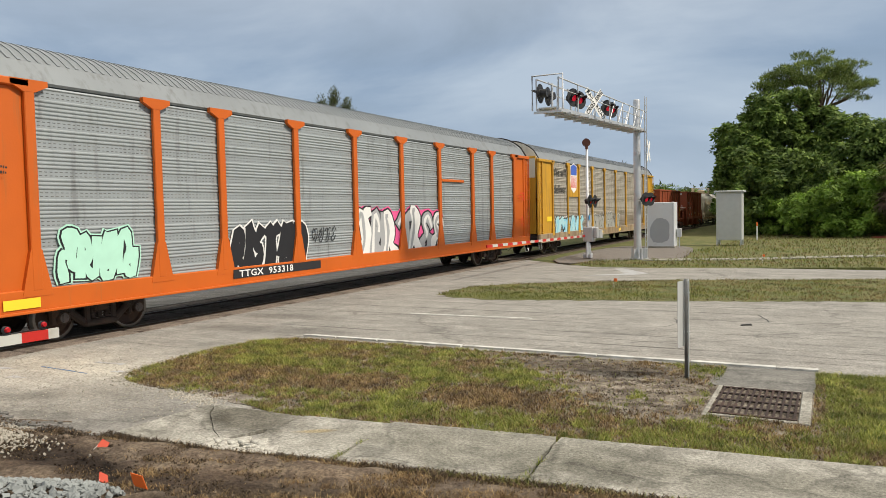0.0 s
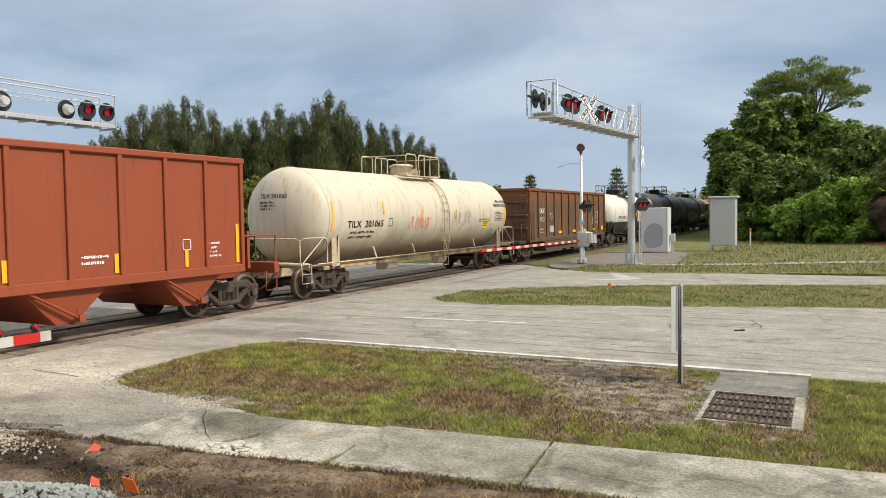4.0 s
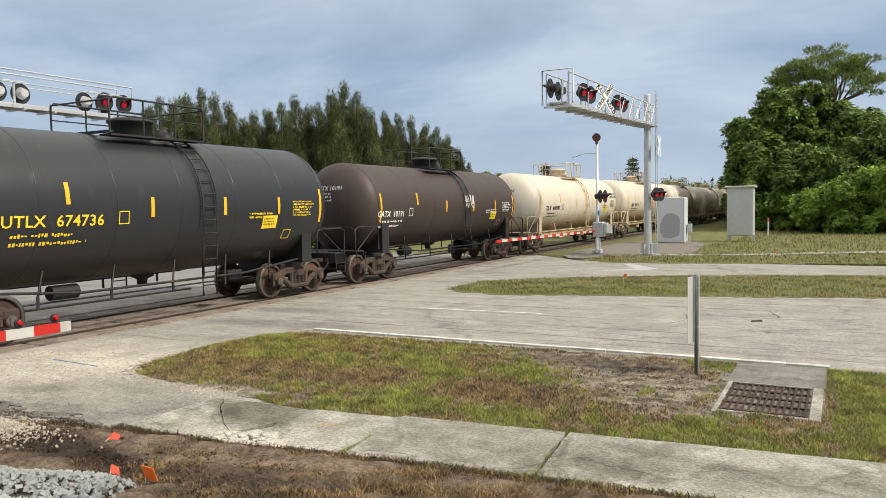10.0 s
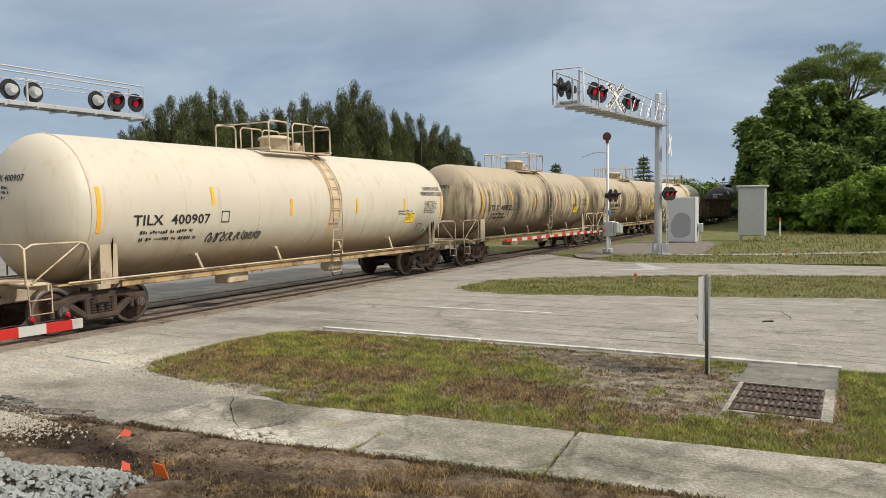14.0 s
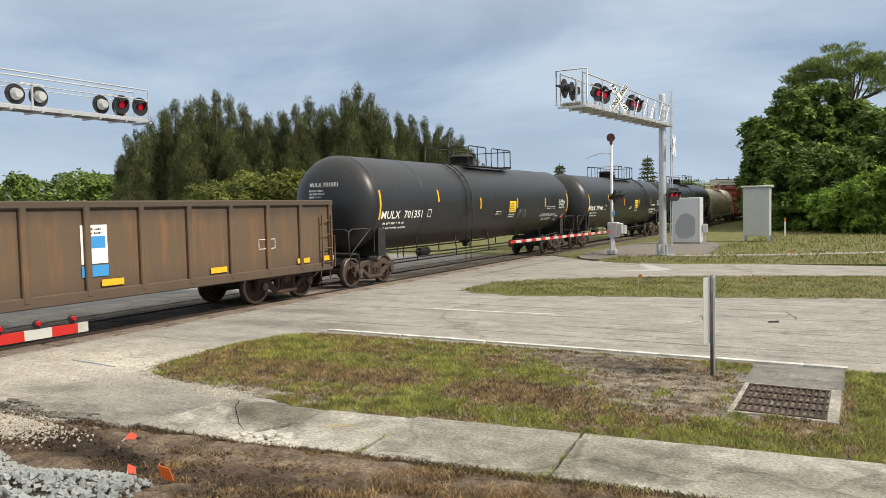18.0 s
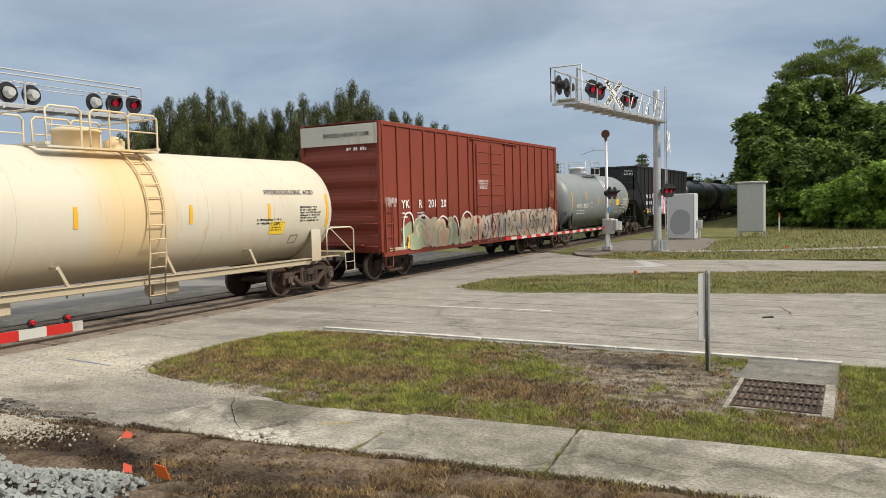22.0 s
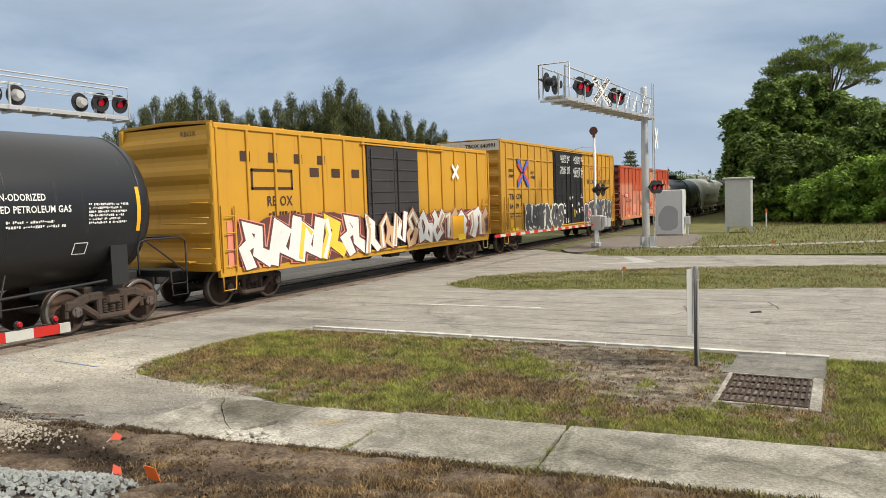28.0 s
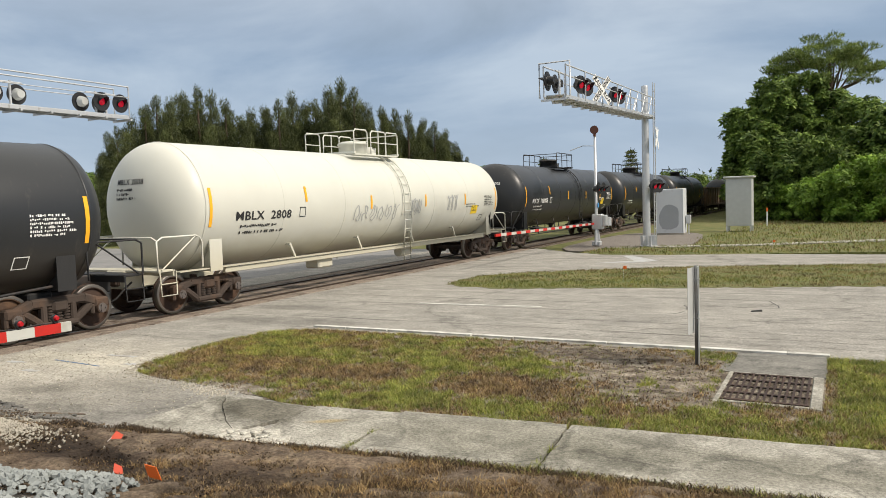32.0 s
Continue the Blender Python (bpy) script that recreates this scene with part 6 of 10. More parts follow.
for a, b, z, q in ((1.15, 1.75, 2.0, 0.3), (1.8, 3.0, 1.75, 0.6), (3.3, 4.3, 1.75, 0.45), (4.4, 5.0, 1.7, 0.5), (5.2, 6.2, 1.85, 0.5), (6.2, 6.8, 1.7, 0.4)):
    lay("graffiti", *ribbon(smooth_line([(-h + a, 1.0), (-h + a + 0.02, z - 0.1), (-h + (a + b) / 2, z + q * 0.5), (-h + b, z - 0.05), (-h + b + 0.05, 1.0)]), 0.06), sm, S_WHITE, car, 0.004, "white spray-painted arch")
graffiti(car, -h + 1.5, 1.0, 5.4, 0.85, 6, side_map(1.60), [S_PALEG, S_CREAM, S_PEACH], S_CREAM, 151, fat=0.30)
patch(car, -h + 1.35, 0.98, -h + 2.2, 1.2, side_map(1.606), S_YEL, "graffiti", label="yellow spray patch")
for u in (3.1, 5.5, 6.0):
    patch(car, -h + u, 1.1, -h + u + 0.22, 1.6, side_map(1.606), S_ORANGE, "graffiti", label="orange spray patch")
graffiti(car, -h + 7.0, 0.98, 2.2, 0.9, 3, side_map(1.60), [S_PALEW, S_PEACH], S_BROWND, 152, fat=0.28, back=S_PALEW)
graffiti(car, -h + 9.3, 0.98, 6.0, 1.0, 7, sm, [S_CREAM, S_PALEW, S_PEACH, S_CREAM], S_BROWND, 153, fat=0.30, back=S_PALEW)
patch(car, -h + 0.3, 0.95, h - 0.3, 1.05, side_map(1.585), S_CREAM, "graffiti", label="pale spray-painted band")
for y in (-h + 1.4, h - 1.0):
    patch(car, y, 1.1, y + 0.35, 1.4, side_map(1.61), M_YELLOW, label="yellow reflective patch")
scribble(car, h - 1.0, 2.6, 0.5, 0.3, 3, sm, S_TAN, 155, 0.03)

# black hopper with graffiti
P_HOPB = mat("hopper_black", (0.02, 0.021, 0.024), 0.5, var=0.25, scale=0.6, dirt=(0.05, 0.045, 0.04), amount=0.2, streak=True)
car, h = hopper_car(467.8, 481.58, 466.2, 483.25, 4.66, 1.28, 1.55, P_HOPB, "black hopper car with blue and white graffiti", 16, 4, 2.6, 1)
CARS.append(car)
sm = side_map(1.585)
letters(car, "PM  RX", -6.1, 2.46, 0.27, sm, M_WHITE, 1.15)
letters(car, "86  74  08", -6.0, 2.0, 0.24, sm, M_WHITE, 1.15)
bars(car, -5.9, 1.7, 1.3, 3, 0.06, sm, M_WHITE, 5, 2)
graffiti(car, -4.3, 1.32, 4.3, 1.3, 6, side_map(1.64), [S_SKY, S_PINK, S_WHITE], S_WHITE, 161, fat=0.46, halo=S_BLUE)
graffiti(car, 0.6, 1.42, 3.5, 1.15, 5, side_map(1.64), [S_WHITE], S_BLACK, 163, fat=0.44, halo=S_WHITE)
letters(car, "PMRX", 0.75, 4.25, 0.15, end_map(-h - 0.03), M_WHITE)
letters(car, "867408", 0.70, 4.05, 0.15, end_map(-h - 0.03), M_WHITE)
for y in (-h + 2.6, h - 3.0, h - 1.9):
    patch(car, y, 1.4, y + 0.4, 1.65, side_map(1.62), M_YELLOW, label="yellow reflective patch")

# yellow box car with plain black emblem
YB = (0.53, 0.28, 0.025)
S_GREYD = C_("dark_grey", (0.07, 0.07, 0.075))
P_YBOX = mat("box_car_yellow", YB, 0.55, var=0.12, scale=0.7, dirt=(0.42, 0.20, 0.03), amount=0.25, streak=True)
P_DOORB = mat("door_black", (0.035, 0.033, 0.035), 0.6, var=0.2, dirt=(0.1, 0.07, 0.05), amount=0.15, streak=True)
car, h = box_car(542.52, 555.17, 540.88, 556.10, 4.40, 0.82, P_YBOX, P_YBOX, "yellow box car with black door and block graffiti", [0.08 + 1.02 * i for i in range(16)], (6.35, 9.5, P_DOORB, True), peak=0.05, ribs=5)
CARS.append(car)
sm, sd = side_map(1.60), side_map(1.605)
sw, M_BROWNK = side_map(1.542), mat("faded_brown_lettering", (0.055, 0.028, 0.018), 0.65, var=0.25, bump=0)
S_MAROON = C_("maroon", (0.12, 0.045, 0.04))
# block emblem in place of the name
frame_mark(car, -6.4, 2.85, -4.8, 3.38, sw, M_BROWNK, 0.07, "emblem")
for i in range(4):
    patch(car, -6.75 + i * 1.02, 3.55, -6.4 + i * 1.02, 3.80, sw, M_BROWNK, "emblem")
for i in range(3):
    patch(car, -4.05 + i * 1.0, 3.20, -3.65 + i * 1.0, 3.45, sw, M_BROWNK, "emblem")
letters(car, "RB OX", -5.85, 2.44, 0.26, sw, M_BROWNK, 0.9)
bars(car, -5.8, 2.15, 1.4, 1, 0.14, sw, M_BROWNK, 5, 2)
letters(car, "RBOX", 0.65, 4.12, 0.13, end_map(-h - 0.13), M_BLACK)
graffiti(car, -6.9, 0.98, 5.4, 1.1, 5, side_map(1.615), [S_WHITE, S_WHITE, S_WHITE, S_YEL], S_MAROON, 171, fat=0.40, halo=S_SALMON, back=S_MAROON, round_=False, slant=0)
graffiti(car, -1.5, 1.0, 3.1, 1.2, 4, side_map(1.65), [S_WHITE, S_TAN], S_MAROON, 172, fat=0.36, round_=False, slant=0)
graffiti(car, 1.8, 1.02, 5.7, 1.0, 6, side_map(1.615), [S_WHITE, S_WHITE, S_TAN], S_MAROON, 173, fat=0.36, halo=S_SALMON, back=S_MAROON, round_=False, slant=0)
patch(car, h - 3.35, 1.0, h - 2.4, 1.85, side_map(1.645), M_YELLOW, "graffiti", label="yellow overpainted data field")
patch(car, h - 2.9, 0.93, h - 2.3, 1.15, side_map(1.646), M_SIGNY, "notice")
patch(car, -h + 0.3, 0.95, -h + 1.25, 2.1, side_map(1.545), S_SALMON, "graffiti", label="salmon spray patch")
lay("emblem", [(-0.3, 0.2), (-0.2, 0.3), (0.3, -0.2), (0.2, -0.3)], [(0, 1, 2, 3)], sd, M_WHITE, car, 0.0, "", 4.7, 3.5)
lay("emblem", [(0.3, 0.2), (0.2, 0.3), (-0.3, -0.2), (-0.2, -0.3)], [(0, 1, 2, 3)], side_map(1.608), M_WHITE, car, 0.0, "", 4.7, 3.5)

# large yellow box car with black double doors
P_YBOX2 = mat("box_car_amber", (0.49, 0.265, 0.035), 0.55, var=0.1, scale=0.6, dirt=(0.4, 0.2, 0.04), amount=0.15, streak=True)
P_DOORC = mat("door_black_plain", (0.012, 0.012, 0.014), 0.55, var=0.3, dirt=(0.03, 0.03, 0.032), amount=0.3)
car, h = box_car(559.9, 574.0, 557.72, 575.80, 5.00, 0.84, P_YBOX2, P_YBOX2, "tall amber box car with black double doors and graffiti", [0.48 + 0.88 * i for i in range(21)], (6.58, 11.40, P_DOORC, False, 2), peak=0.02, roof_ribs=False, end_paint=P_YBOX2, ribs=7)
CARS.append(car)
sm, sd = side_map(1.60), side_map(1.543)
for z in (2.89, 4.22):
    for a, b in ((-h + 0.5, -h + 6.55), (-h + 11.45, h - 0.1)):
        part("side_rib", Geo().box(1.56, (a + b) / 2, z, 0.05, b - a, 0.05, 0.01), P_YBOX2, car)
patch(car, -1.5, 4.55, 1.5, 4.98, lambda u, v, o: (u, -h - 0.10 - o, v), M_ENDWHITE, "number_board", label="white painted band on the end wall")
letters(car, "TBOX 640991", -0.1, 4.68, 0.17, end_map(-h - 0.13), M_BLACK)
letters(car, "next", -8.29, 3.62, 0.20, sd, M_BLACK, 1.1, True)
letters(car, "load", -8.29, 3.38, 0.20, sd, M_BLACK, 1.1, True)
letters(car, "any", -5.64, 3.58, 0.19, sd, M_BLACK, 1.1, True)
letters(car, "road", -5.64, 3.36, 0.19, sd, M_BLACK, 1.1, True)
for sx in (1, -1):
    for sz in (1, -1):
        for m, a in ((S_BLUE, 0.17), (S_RED, 0.0)):
            lay("emblem", [(0.70 * sx, sz * (0.34 + a)), (0.60 * sx, sz * (0.52 + a)), (0.08 * sx, sz * (0.14 + a * 0.5)), (0.08 * sx, sz * (-0.06 + a * 0.5))], [(0, 1, 2, 3)], side_map(1.601 + 0.003 * (a > 0)), m, car, 0.0, "crossed blue and red bars", -6.67, 3.60)
letters(car, "TB  OX", -8.29, 2.40, 0.26, sd, M_BLACK, 1.25)
letters(car, "64  09  91", -8.24, 1.98, 0.24, sd, M_BLACK, 1.2)
bars(car, -8.2, 1.72, 1.7, 2, 0.07, sd, M_BLACK, 6, 1.8)
patch(car, -8.2, 1.15, -7.85, 1.5, sd, M_YELLOW, "notice")
patch(car, -8.0, 0.98, -7.3, 1.12, sd, M_SIGNY, "notice")
letters(car, "RAILCAR POOLING EXPERTS", 3.30, 3.16, 0.26, sd, M_BLACK, width=4.75)
S_REDD = C_("dull_red", (0.42, 0.09, 0.035))
S_PINKD = C_("dull_pink", (0.55, 0.16, 0.16))
lay("emblem", [(-0.38, -0.3), (-0.2, -0.3), (0.38, 0.3), (0.2, 0.3)], [(0, 1, 2, 3)], sd, S_REDD, car, 0.0, "red cross emblem", 5.85, 3.78)
lay("emblem", [(0.38, -0.3), (0.2, -0.3), (-0.38, 0.3), (-0.2, 0.3)], [(0, 1, 2, 3)], side_map(1.546), S_REDD, car, 0.0, "", 5.85, 3.78)
lay("emblem", [(-1.0, 0.18), (0.35, 0.18), (0.35, 0.3), (-1.0, 0.3)], [(0, 1, 2, 3)], sd, S_REDD, car, 0.0, "red bar of the emblem", 5.0, 3.78)
for u in (-0.75, 0.0):
    lay("emblem", [(u, -0.3), (u + 0.16, -0.3), (u + 0.16, 0.18), (u, 0.18)], [(0, 1, 2, 3)], sd, S_REDD, car, 0.0, "red bar of the emblem", 5.0, 3.78)
df = side_map(1.598)
for u, rows in ((-1.55, ("CLOSE THIS DOOR", "BEFORE CLOSING", "MAIN DOOR", "", "CIERRE ESTA PUERTA", "ANTES DE CERRAR", "LA PUERTA PRINCIPAL")), (0.62, ("CLOSE AND LOCK", "BOTH DOORS BEFORE", "MOVING CAR", "", "CIERRE Y PONGA", "EL SEGURO EN AMBAS", "PUERTAS ANTES DE", "MOVER EL CARRO"))):
    for i, s in enumerate(rows):
        if s:
            letters(car, s, u + 0.065 * (18 - len(s)) * 0.5, 4.52 - 0.145 * i, 0.125, df, M_WHITE)
for u, v, w_, h_ in ((-0.05, 2.25, 0.09, 0.22), (0.42, 2.32, 0.10, 0.16), (-1.0, 1.55, 0.2, 0.22), (1.5, 1.55, 0.2, 0.22), (0.3, 1.9, 0.12, 0.12), (1.0, 1.55, 0.16, 0.12)):
    patch(car, u, v, u + w_, v + h_, df, M_WHITE, "notice")
patch(car, 0.72, 1.35, 0.84, 1.75, df, M_SIGNY, "notice")
patch(car, 1.08, 1.5, 1.24, 1.68, df, S_ORANGE, "notice")
for u in (-1.05, 1.45):
    lay("stencil", *ribbon([(u - 0.1, 1.95), (u + 0.1, 2.10), (u + 0.3, 1.95)], 0.05), df, M_WHITE, car, 0.004, "white chevron")
bars(car, 1.75, 2.55, 0.5, 3, 0.05, df, M_WHITE, 8, 1.9)
bars(car, 1.85, 1.8, 0.5, 3, 0.05, df, M_WHITE, 9, 1.9)
scribble(car, -0.75, 1.05, 0.5, 0.25, 3, df, S_WHITE, 189, 0.03)
graffiti(car, -6.5, 0.95, 5.2, 1.05, 6, side_map(1.615), [S_GREYD], S_WHITE, 181, fat=0.36, halo=S_PALEG)
graffiti(car, 2.5, 0.95, 5.7, 1.15, 6, side_map(1.615), [S_GREYD], S_WHITE, 182, fat=0.32, halo=S_BLACK, back=S_PINKD)

# faded red box car
P_FADE = banded("box_car_faded_red", (0.52, 0.20, 0.13), [("Z", 3.2, 5.0, (0.42, 0.075, 0.03), 0.14, 0.10)], 0.6, (0.55, 0.27, 0.19), 0.25)
P_FADED = mat("door_faded", (0.58, 0.28, 0.17), 0.6, var=0.15, dirt=(0.40, 0.19, 0.075), amount=0.65, streak=True, dscale=0.9)
P_MAROON = mat("end_maroon", (0.13, 0.022, 0.017), 0.55, var=0.2)
P_ROOFG = mat("roof_worn", (0.30, 0.27, 0.24), 0.6, 0.2, var=0.25, dirt=(0.2, 0.08, 0.05), amount=0.3)
car, h = box_car(579.17, 592.0, 577.62, 593.35, 4.38, 0.82, P_FADE, P_ROOFG, "faded red box car with pale patched door", [0.08 + 1.03 * i for i in range(16)], (6.39, 9.58, P_FADED, True), peak=0.14, end_paint=P_MAROON, ribs=7)
CARS.append(car)
sm, sd = side_map(1.60), side_map(1.605)
for u, v, w, hh in ((3.2, 1.0, 1.2, 0.8), (12.4, 1.2, 1.4, 0.8)):
    patch(car, -h + u, v + 0.2, -h + u + w, v + hh, side_map(1.545), S_SALMON, "patch", label="pale overpainted patch")
P_REDTOP = mat("faded_red_top", (0.42, 0.075, 0.03), 0.6, var=0.12)
patch(car, -4.7, 2.72, -1.5, 3.42, side_map(1.545), P_REDTOP, "patch", label="older red paint field")
letters(car, "CUSHION", 3.35, 1.62, 0.12, side_map(1.545), M_BLACK)
letters(car, "SERVICE", 3.37, 1.45, 0.12, side_map(1.545), M_BLACK)
letters(car, "PLATE", -3.28, 2.29, 0.08, side_map(1.61), M_BLACK, width=0.24)
letters(car, "C", -3.2, 2.14, 0.11, side_map(1.61), M_BLACK)
patch(car, -7.0, 2.30, -6.0, 2.56, sd, S_RED, "number_board")
letters(car, "ITFX", -6.95, 2.33, 0.20, side_map(1.61), M_WHITE, 1.2)
letters(car, "100    580", -6.75, 1.95, 0.21, sd, M_BLACK, 1.15)
letters(car, "ITFX", 0.6, 3.9, 0.12, end_map(-h - 0.13), M_WHITE)
bars(car, -h + 1.4, 1.5, 1.6, 2, 0.08, sd, S_RED, 3, 2)
frame_mark(car, -3.3, 2.1, -3.0, 2.4, sd, M_BLACK)
patch(car, -2.3, 1.75, -1.7, 2.1, sd, S_GREY, "patch")
patch(car, h - 3.2, 1.75, h - 2.2, 2.2, sd, S_RED, "patch")
patch(car, 0.1, 1.55, 0.9, 1.9, side_map(1.66), S_RED, "patch")
for u in (10.35, 11.6, 12.9, 14.2):
    patch(car, -h + u, 3.25, -h + u + 0.30, 3.60, sd, S_SALMON, "patch", label="pale overpainted patch")
for y in (-h + 1.6, -h + 5.0, h - 1.2):
    patch(car, y, 0.93, y + 0.5, 1.08, sd, M_YELLOW, label="yellow reflective strip")
scribble(car, -h + 10.9, 1.3, 1.2, 0.6, 3, sd, M_WHITE, 191, 0.06)

# ------------------------------------------------------------------ ground


def ground_mat(name, cols, scales, rough=0.95, bump=0.4, bscale=60, cracks=0.0, crack_scale=0.6, speck=0.0, seams=0.0, spots=()):
    """Ground cover: three tones mixed by two noises, optional cracks and light specks."""
    m = bpy.data.materials.new(name)
    m.use_nodes = True
    n, l = m.node_tree.nodes, m.node_tree.links
    b = n["Principled BSDF"]
    b.inputs["Roughness"].default_value = rough
    b.inputs["Specular IOR Level"].default_value = 0.25
    co = n.new("ShaderNodeTexCoord")
    src = None
    for i, c in enumerate(cols):
        if src is None:
            rgb = n.new("ShaderNodeRGB")
            rgb.outputs[0].default_value = (*c, 1)
            src = rgb.outputs[0]
            continue
        ns = n.new("ShaderNodeTexNoise")
        ns.inputs["Scale"].default_value, ns.inputs["Detail"].default_value, ns.inputs["Roughness"].default_value = scales[i - 1], 9.0, 0.62
        mp = n.new("ShaderNodeMapping")
        mp.inputs["Location"].default_value = (3.1 * i, 7.7 * i, 0)
        l.new(co.outputs["Object"], mp.inputs["Vector"])
        l.new(mp.outputs["Vector"], ns.inputs["Vector"])
        cr = n.new("ShaderNodeValToRGB")
        cr.color_ramp.elements[0].position, cr.color_ramp.elements[1].position = 0.42, 0.66
        l.new(ns.outputs["Fac"], cr.inputs["Fac"])
        mx = n.new("ShaderNodeMixRGB")
        l.new(cr.outputs["Color"], mx.inputs["Fac"])
        l.new(src, mx.inputs["Color1"])
        mx.inputs["Color2"].default_value = (*c, 1)
        src = mx.outputs["Color"]
    if speck:
        vo = n.new("ShaderNodeTexNoise")
        vo.inputs["Scale"].default_value, vo.inputs["Detail"].default_value, vo.inputs["Roughness"].default_value = 28.0, 5.0, 0.8
        l.new(co.outputs["Object"], vo.inputs["Vector"])
        cr = n.new("ShaderNodeValToRGB")
        cr.color_ramp.elements[0].position, cr.color_ramp.elements[1].position = 0.36, 0.64
        cr.color_ramp.elements[0].color, cr.color_ramp.elements[1].color = (1 - speck, 1 - speck, 1 - speck, 1), (1 + speck, 1 + speck, 1 + speck, 1)
        l.new(vo.outputs["Fac"], cr.inputs["Fac"])
        mx = n.new("ShaderNodeMixRGB")
        mx.blend_type = "MULTIPLY"
        mx.inputs["Fac"].default_value = 1.0
        l.new(src, mx.inputs["Color1"])
        l.new(cr.outputs["Color"], mx.inputs["Color2"])
        src = mx.outputs["Color"]
    if seams:
        mp = n.new("ShaderNodeMapping")
        mp.inputs["Scale"].default_value = (0.22, 0.9, 1.0)
        mp.inputs["Rotation"].default_value = (0, 0, radians(-2.5))
        l.new(co.outputs["Object"], mp.inputs["Vector"])
        wv = n.new("ShaderNodeTexWave")
        wv.bands_direction = "Y"
        wv.inputs["Scale"].default_value, wv.inputs["Distortion"].default_value = 0.30, 1.5
        wv.inputs["Detail"].default_value, wv.inputs["Detail Scale"].default_value, wv.inputs["Detail Roughness"].default_value = 5.0, 1.1, 0.7
        l.new(mp.outputs["Vector"], wv.inputs["Vector"])
        sy = n.new("ShaderNodeSeparateXYZ")
        l.new(co.outputs["Object"], sy.inputs[0])
        only = n.new("ShaderNodeMapRange")
        only.inputs[1].default_value, only.inputs[2].default_value = 10.8, 12.2
        l.new(sy.outputs["Y"], only.inputs[0])
        wr = n.new("ShaderNodeValToRGB")
        wr.color_ramp.elements[0].position, wr.color_ramp.elements[1].position = 0.0, 0.022
        wr.color_ramp.elements[0].color = (0.25, 0.25, 0.25, 1)
        l.new(wv.outputs["Fac"], wr.inputs["Fac"])
        brk = n.new("ShaderNodeTexNoise")
        brk.inputs["Scale"].default_value, brk.inputs["Detail"].default_value = 1.4, 5.0
        l.new(mp.outputs["Vector"], brk.inputs["Vector"])
        bk = n.new("ShaderNodeValToRGB")
        bk.color_ramp.elements[0].position, bk.color_ramp.elements[1].position = 0.42, 0.60
        bk.color_ramp.elements[1].color = (seams * 2, seams * 2, seams * 2, 1)
        l.new(brk.outputs["Fac"], bk.inputs["Fac"])
        mx = n.new("ShaderNodeMixRGB")
        mx.blend_type = "MULTIPLY"
        lim_ = n.new("ShaderNodeMath")
        lim_.operation = "MULTIPLY"
        l.new(bk.outputs["Color"], lim_.inputs[0])
        l.new(only.outputs[0], lim_.inputs[1])
        l.new(lim_.outputs[0], mx.inputs["Fac"])
        l.new(src, mx.inputs["Color1"])
        l.new(wr.outputs["Color"], mx.inputs["Color2"])
        src = mx.outputs["Color"]
        for sc, lo, hi, amt in ((2.3, 0.30, 0.70, seams * 0.3), (9.0, 0.35, 0.65, seams * 0.3)):
            ns = n.new("ShaderNodeTexNoise")
            ns.inputs["Scale"].default_value, ns.inputs["Detail"].default_value = sc, 4.0
            l.new(mp.outputs["Vector"], ns.inputs["Vector"])
            cr = n.new("ShaderNodeValToRGB")
            els = cr.color_ramp.elements
            els[0].position, els[0].color = lo, (1 - amt, 1 - amt, 1 - amt, 1)
            els[1].position, els[1].color = hi, (1 + amt * 0.6, 1 + amt * 0.6, 1 + amt * 0.6, 1)
            l.new(ns.outputs["Fac"], cr.inputs["Fac"])
            mx = n.new("ShaderNodeMixRGB")
            mx.blend_type = "MULTIPLY"
            mx.inputs["Fac"].default_value = 1.0
            l.new(src, mx.inputs["Color1"])
            l.new(cr.outputs["Color"], mx.inputs["Color2"])
            src = mx.outputs["Color"]
    if cracks:
        wob = n.new("ShaderNodeTexNoise")
        wob.inputs["Scale"].default_value, wob.inputs["Detail"].default_value = 1.3, 6.0
        l.new(co.outputs["Object"], wob.inputs["Vector"])
        ad = n.new("ShaderNodeVectorMath")
        ad.operation = "MULTIPLY_ADD"
        l.new(wob.outputs["Color"], ad.inputs[0])
        ad.inputs[1].default_value = (1.6, 1.6, 0)
        l.new(co.outputs["Object"], ad.inputs[2])
        vo = n.new("ShaderNodeTexVoronoi")
        vo.feature = "DISTANCE_TO_EDGE"
        vo.inputs["Scale"].default_value = crack_scale
        l.new(ad.outputs[0], vo.inputs["Vector"])
        cr = n.new("ShaderNodeValToRGB")
        cr.color_ramp.elements[0].position, cr.color_ramp.elements[1].position = 0.0, 0.012
        cr.color_ramp.elements[0].color = (1 - cracks, 1 - cracks, 1 - cracks, 1)
        l.new(vo.outputs["Distance"], cr.inputs["Fac"])
        mx = n.new("ShaderNodeMixRGB")
        mx.blend_type = "MULTIPLY"
        mx.inputs["Fac"].default_value = 1.0
        l.new(src, mx.inputs["Color1"])
        l.new(cr.outputs["Color"], mx.inputs["Color2"])
        src = mx.outputs["Color"]
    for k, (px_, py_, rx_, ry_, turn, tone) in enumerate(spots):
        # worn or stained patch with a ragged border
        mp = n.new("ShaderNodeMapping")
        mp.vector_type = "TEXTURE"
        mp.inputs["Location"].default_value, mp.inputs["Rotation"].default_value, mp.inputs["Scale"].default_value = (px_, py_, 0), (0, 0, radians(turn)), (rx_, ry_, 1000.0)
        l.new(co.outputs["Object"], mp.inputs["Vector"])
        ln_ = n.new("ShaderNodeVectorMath")
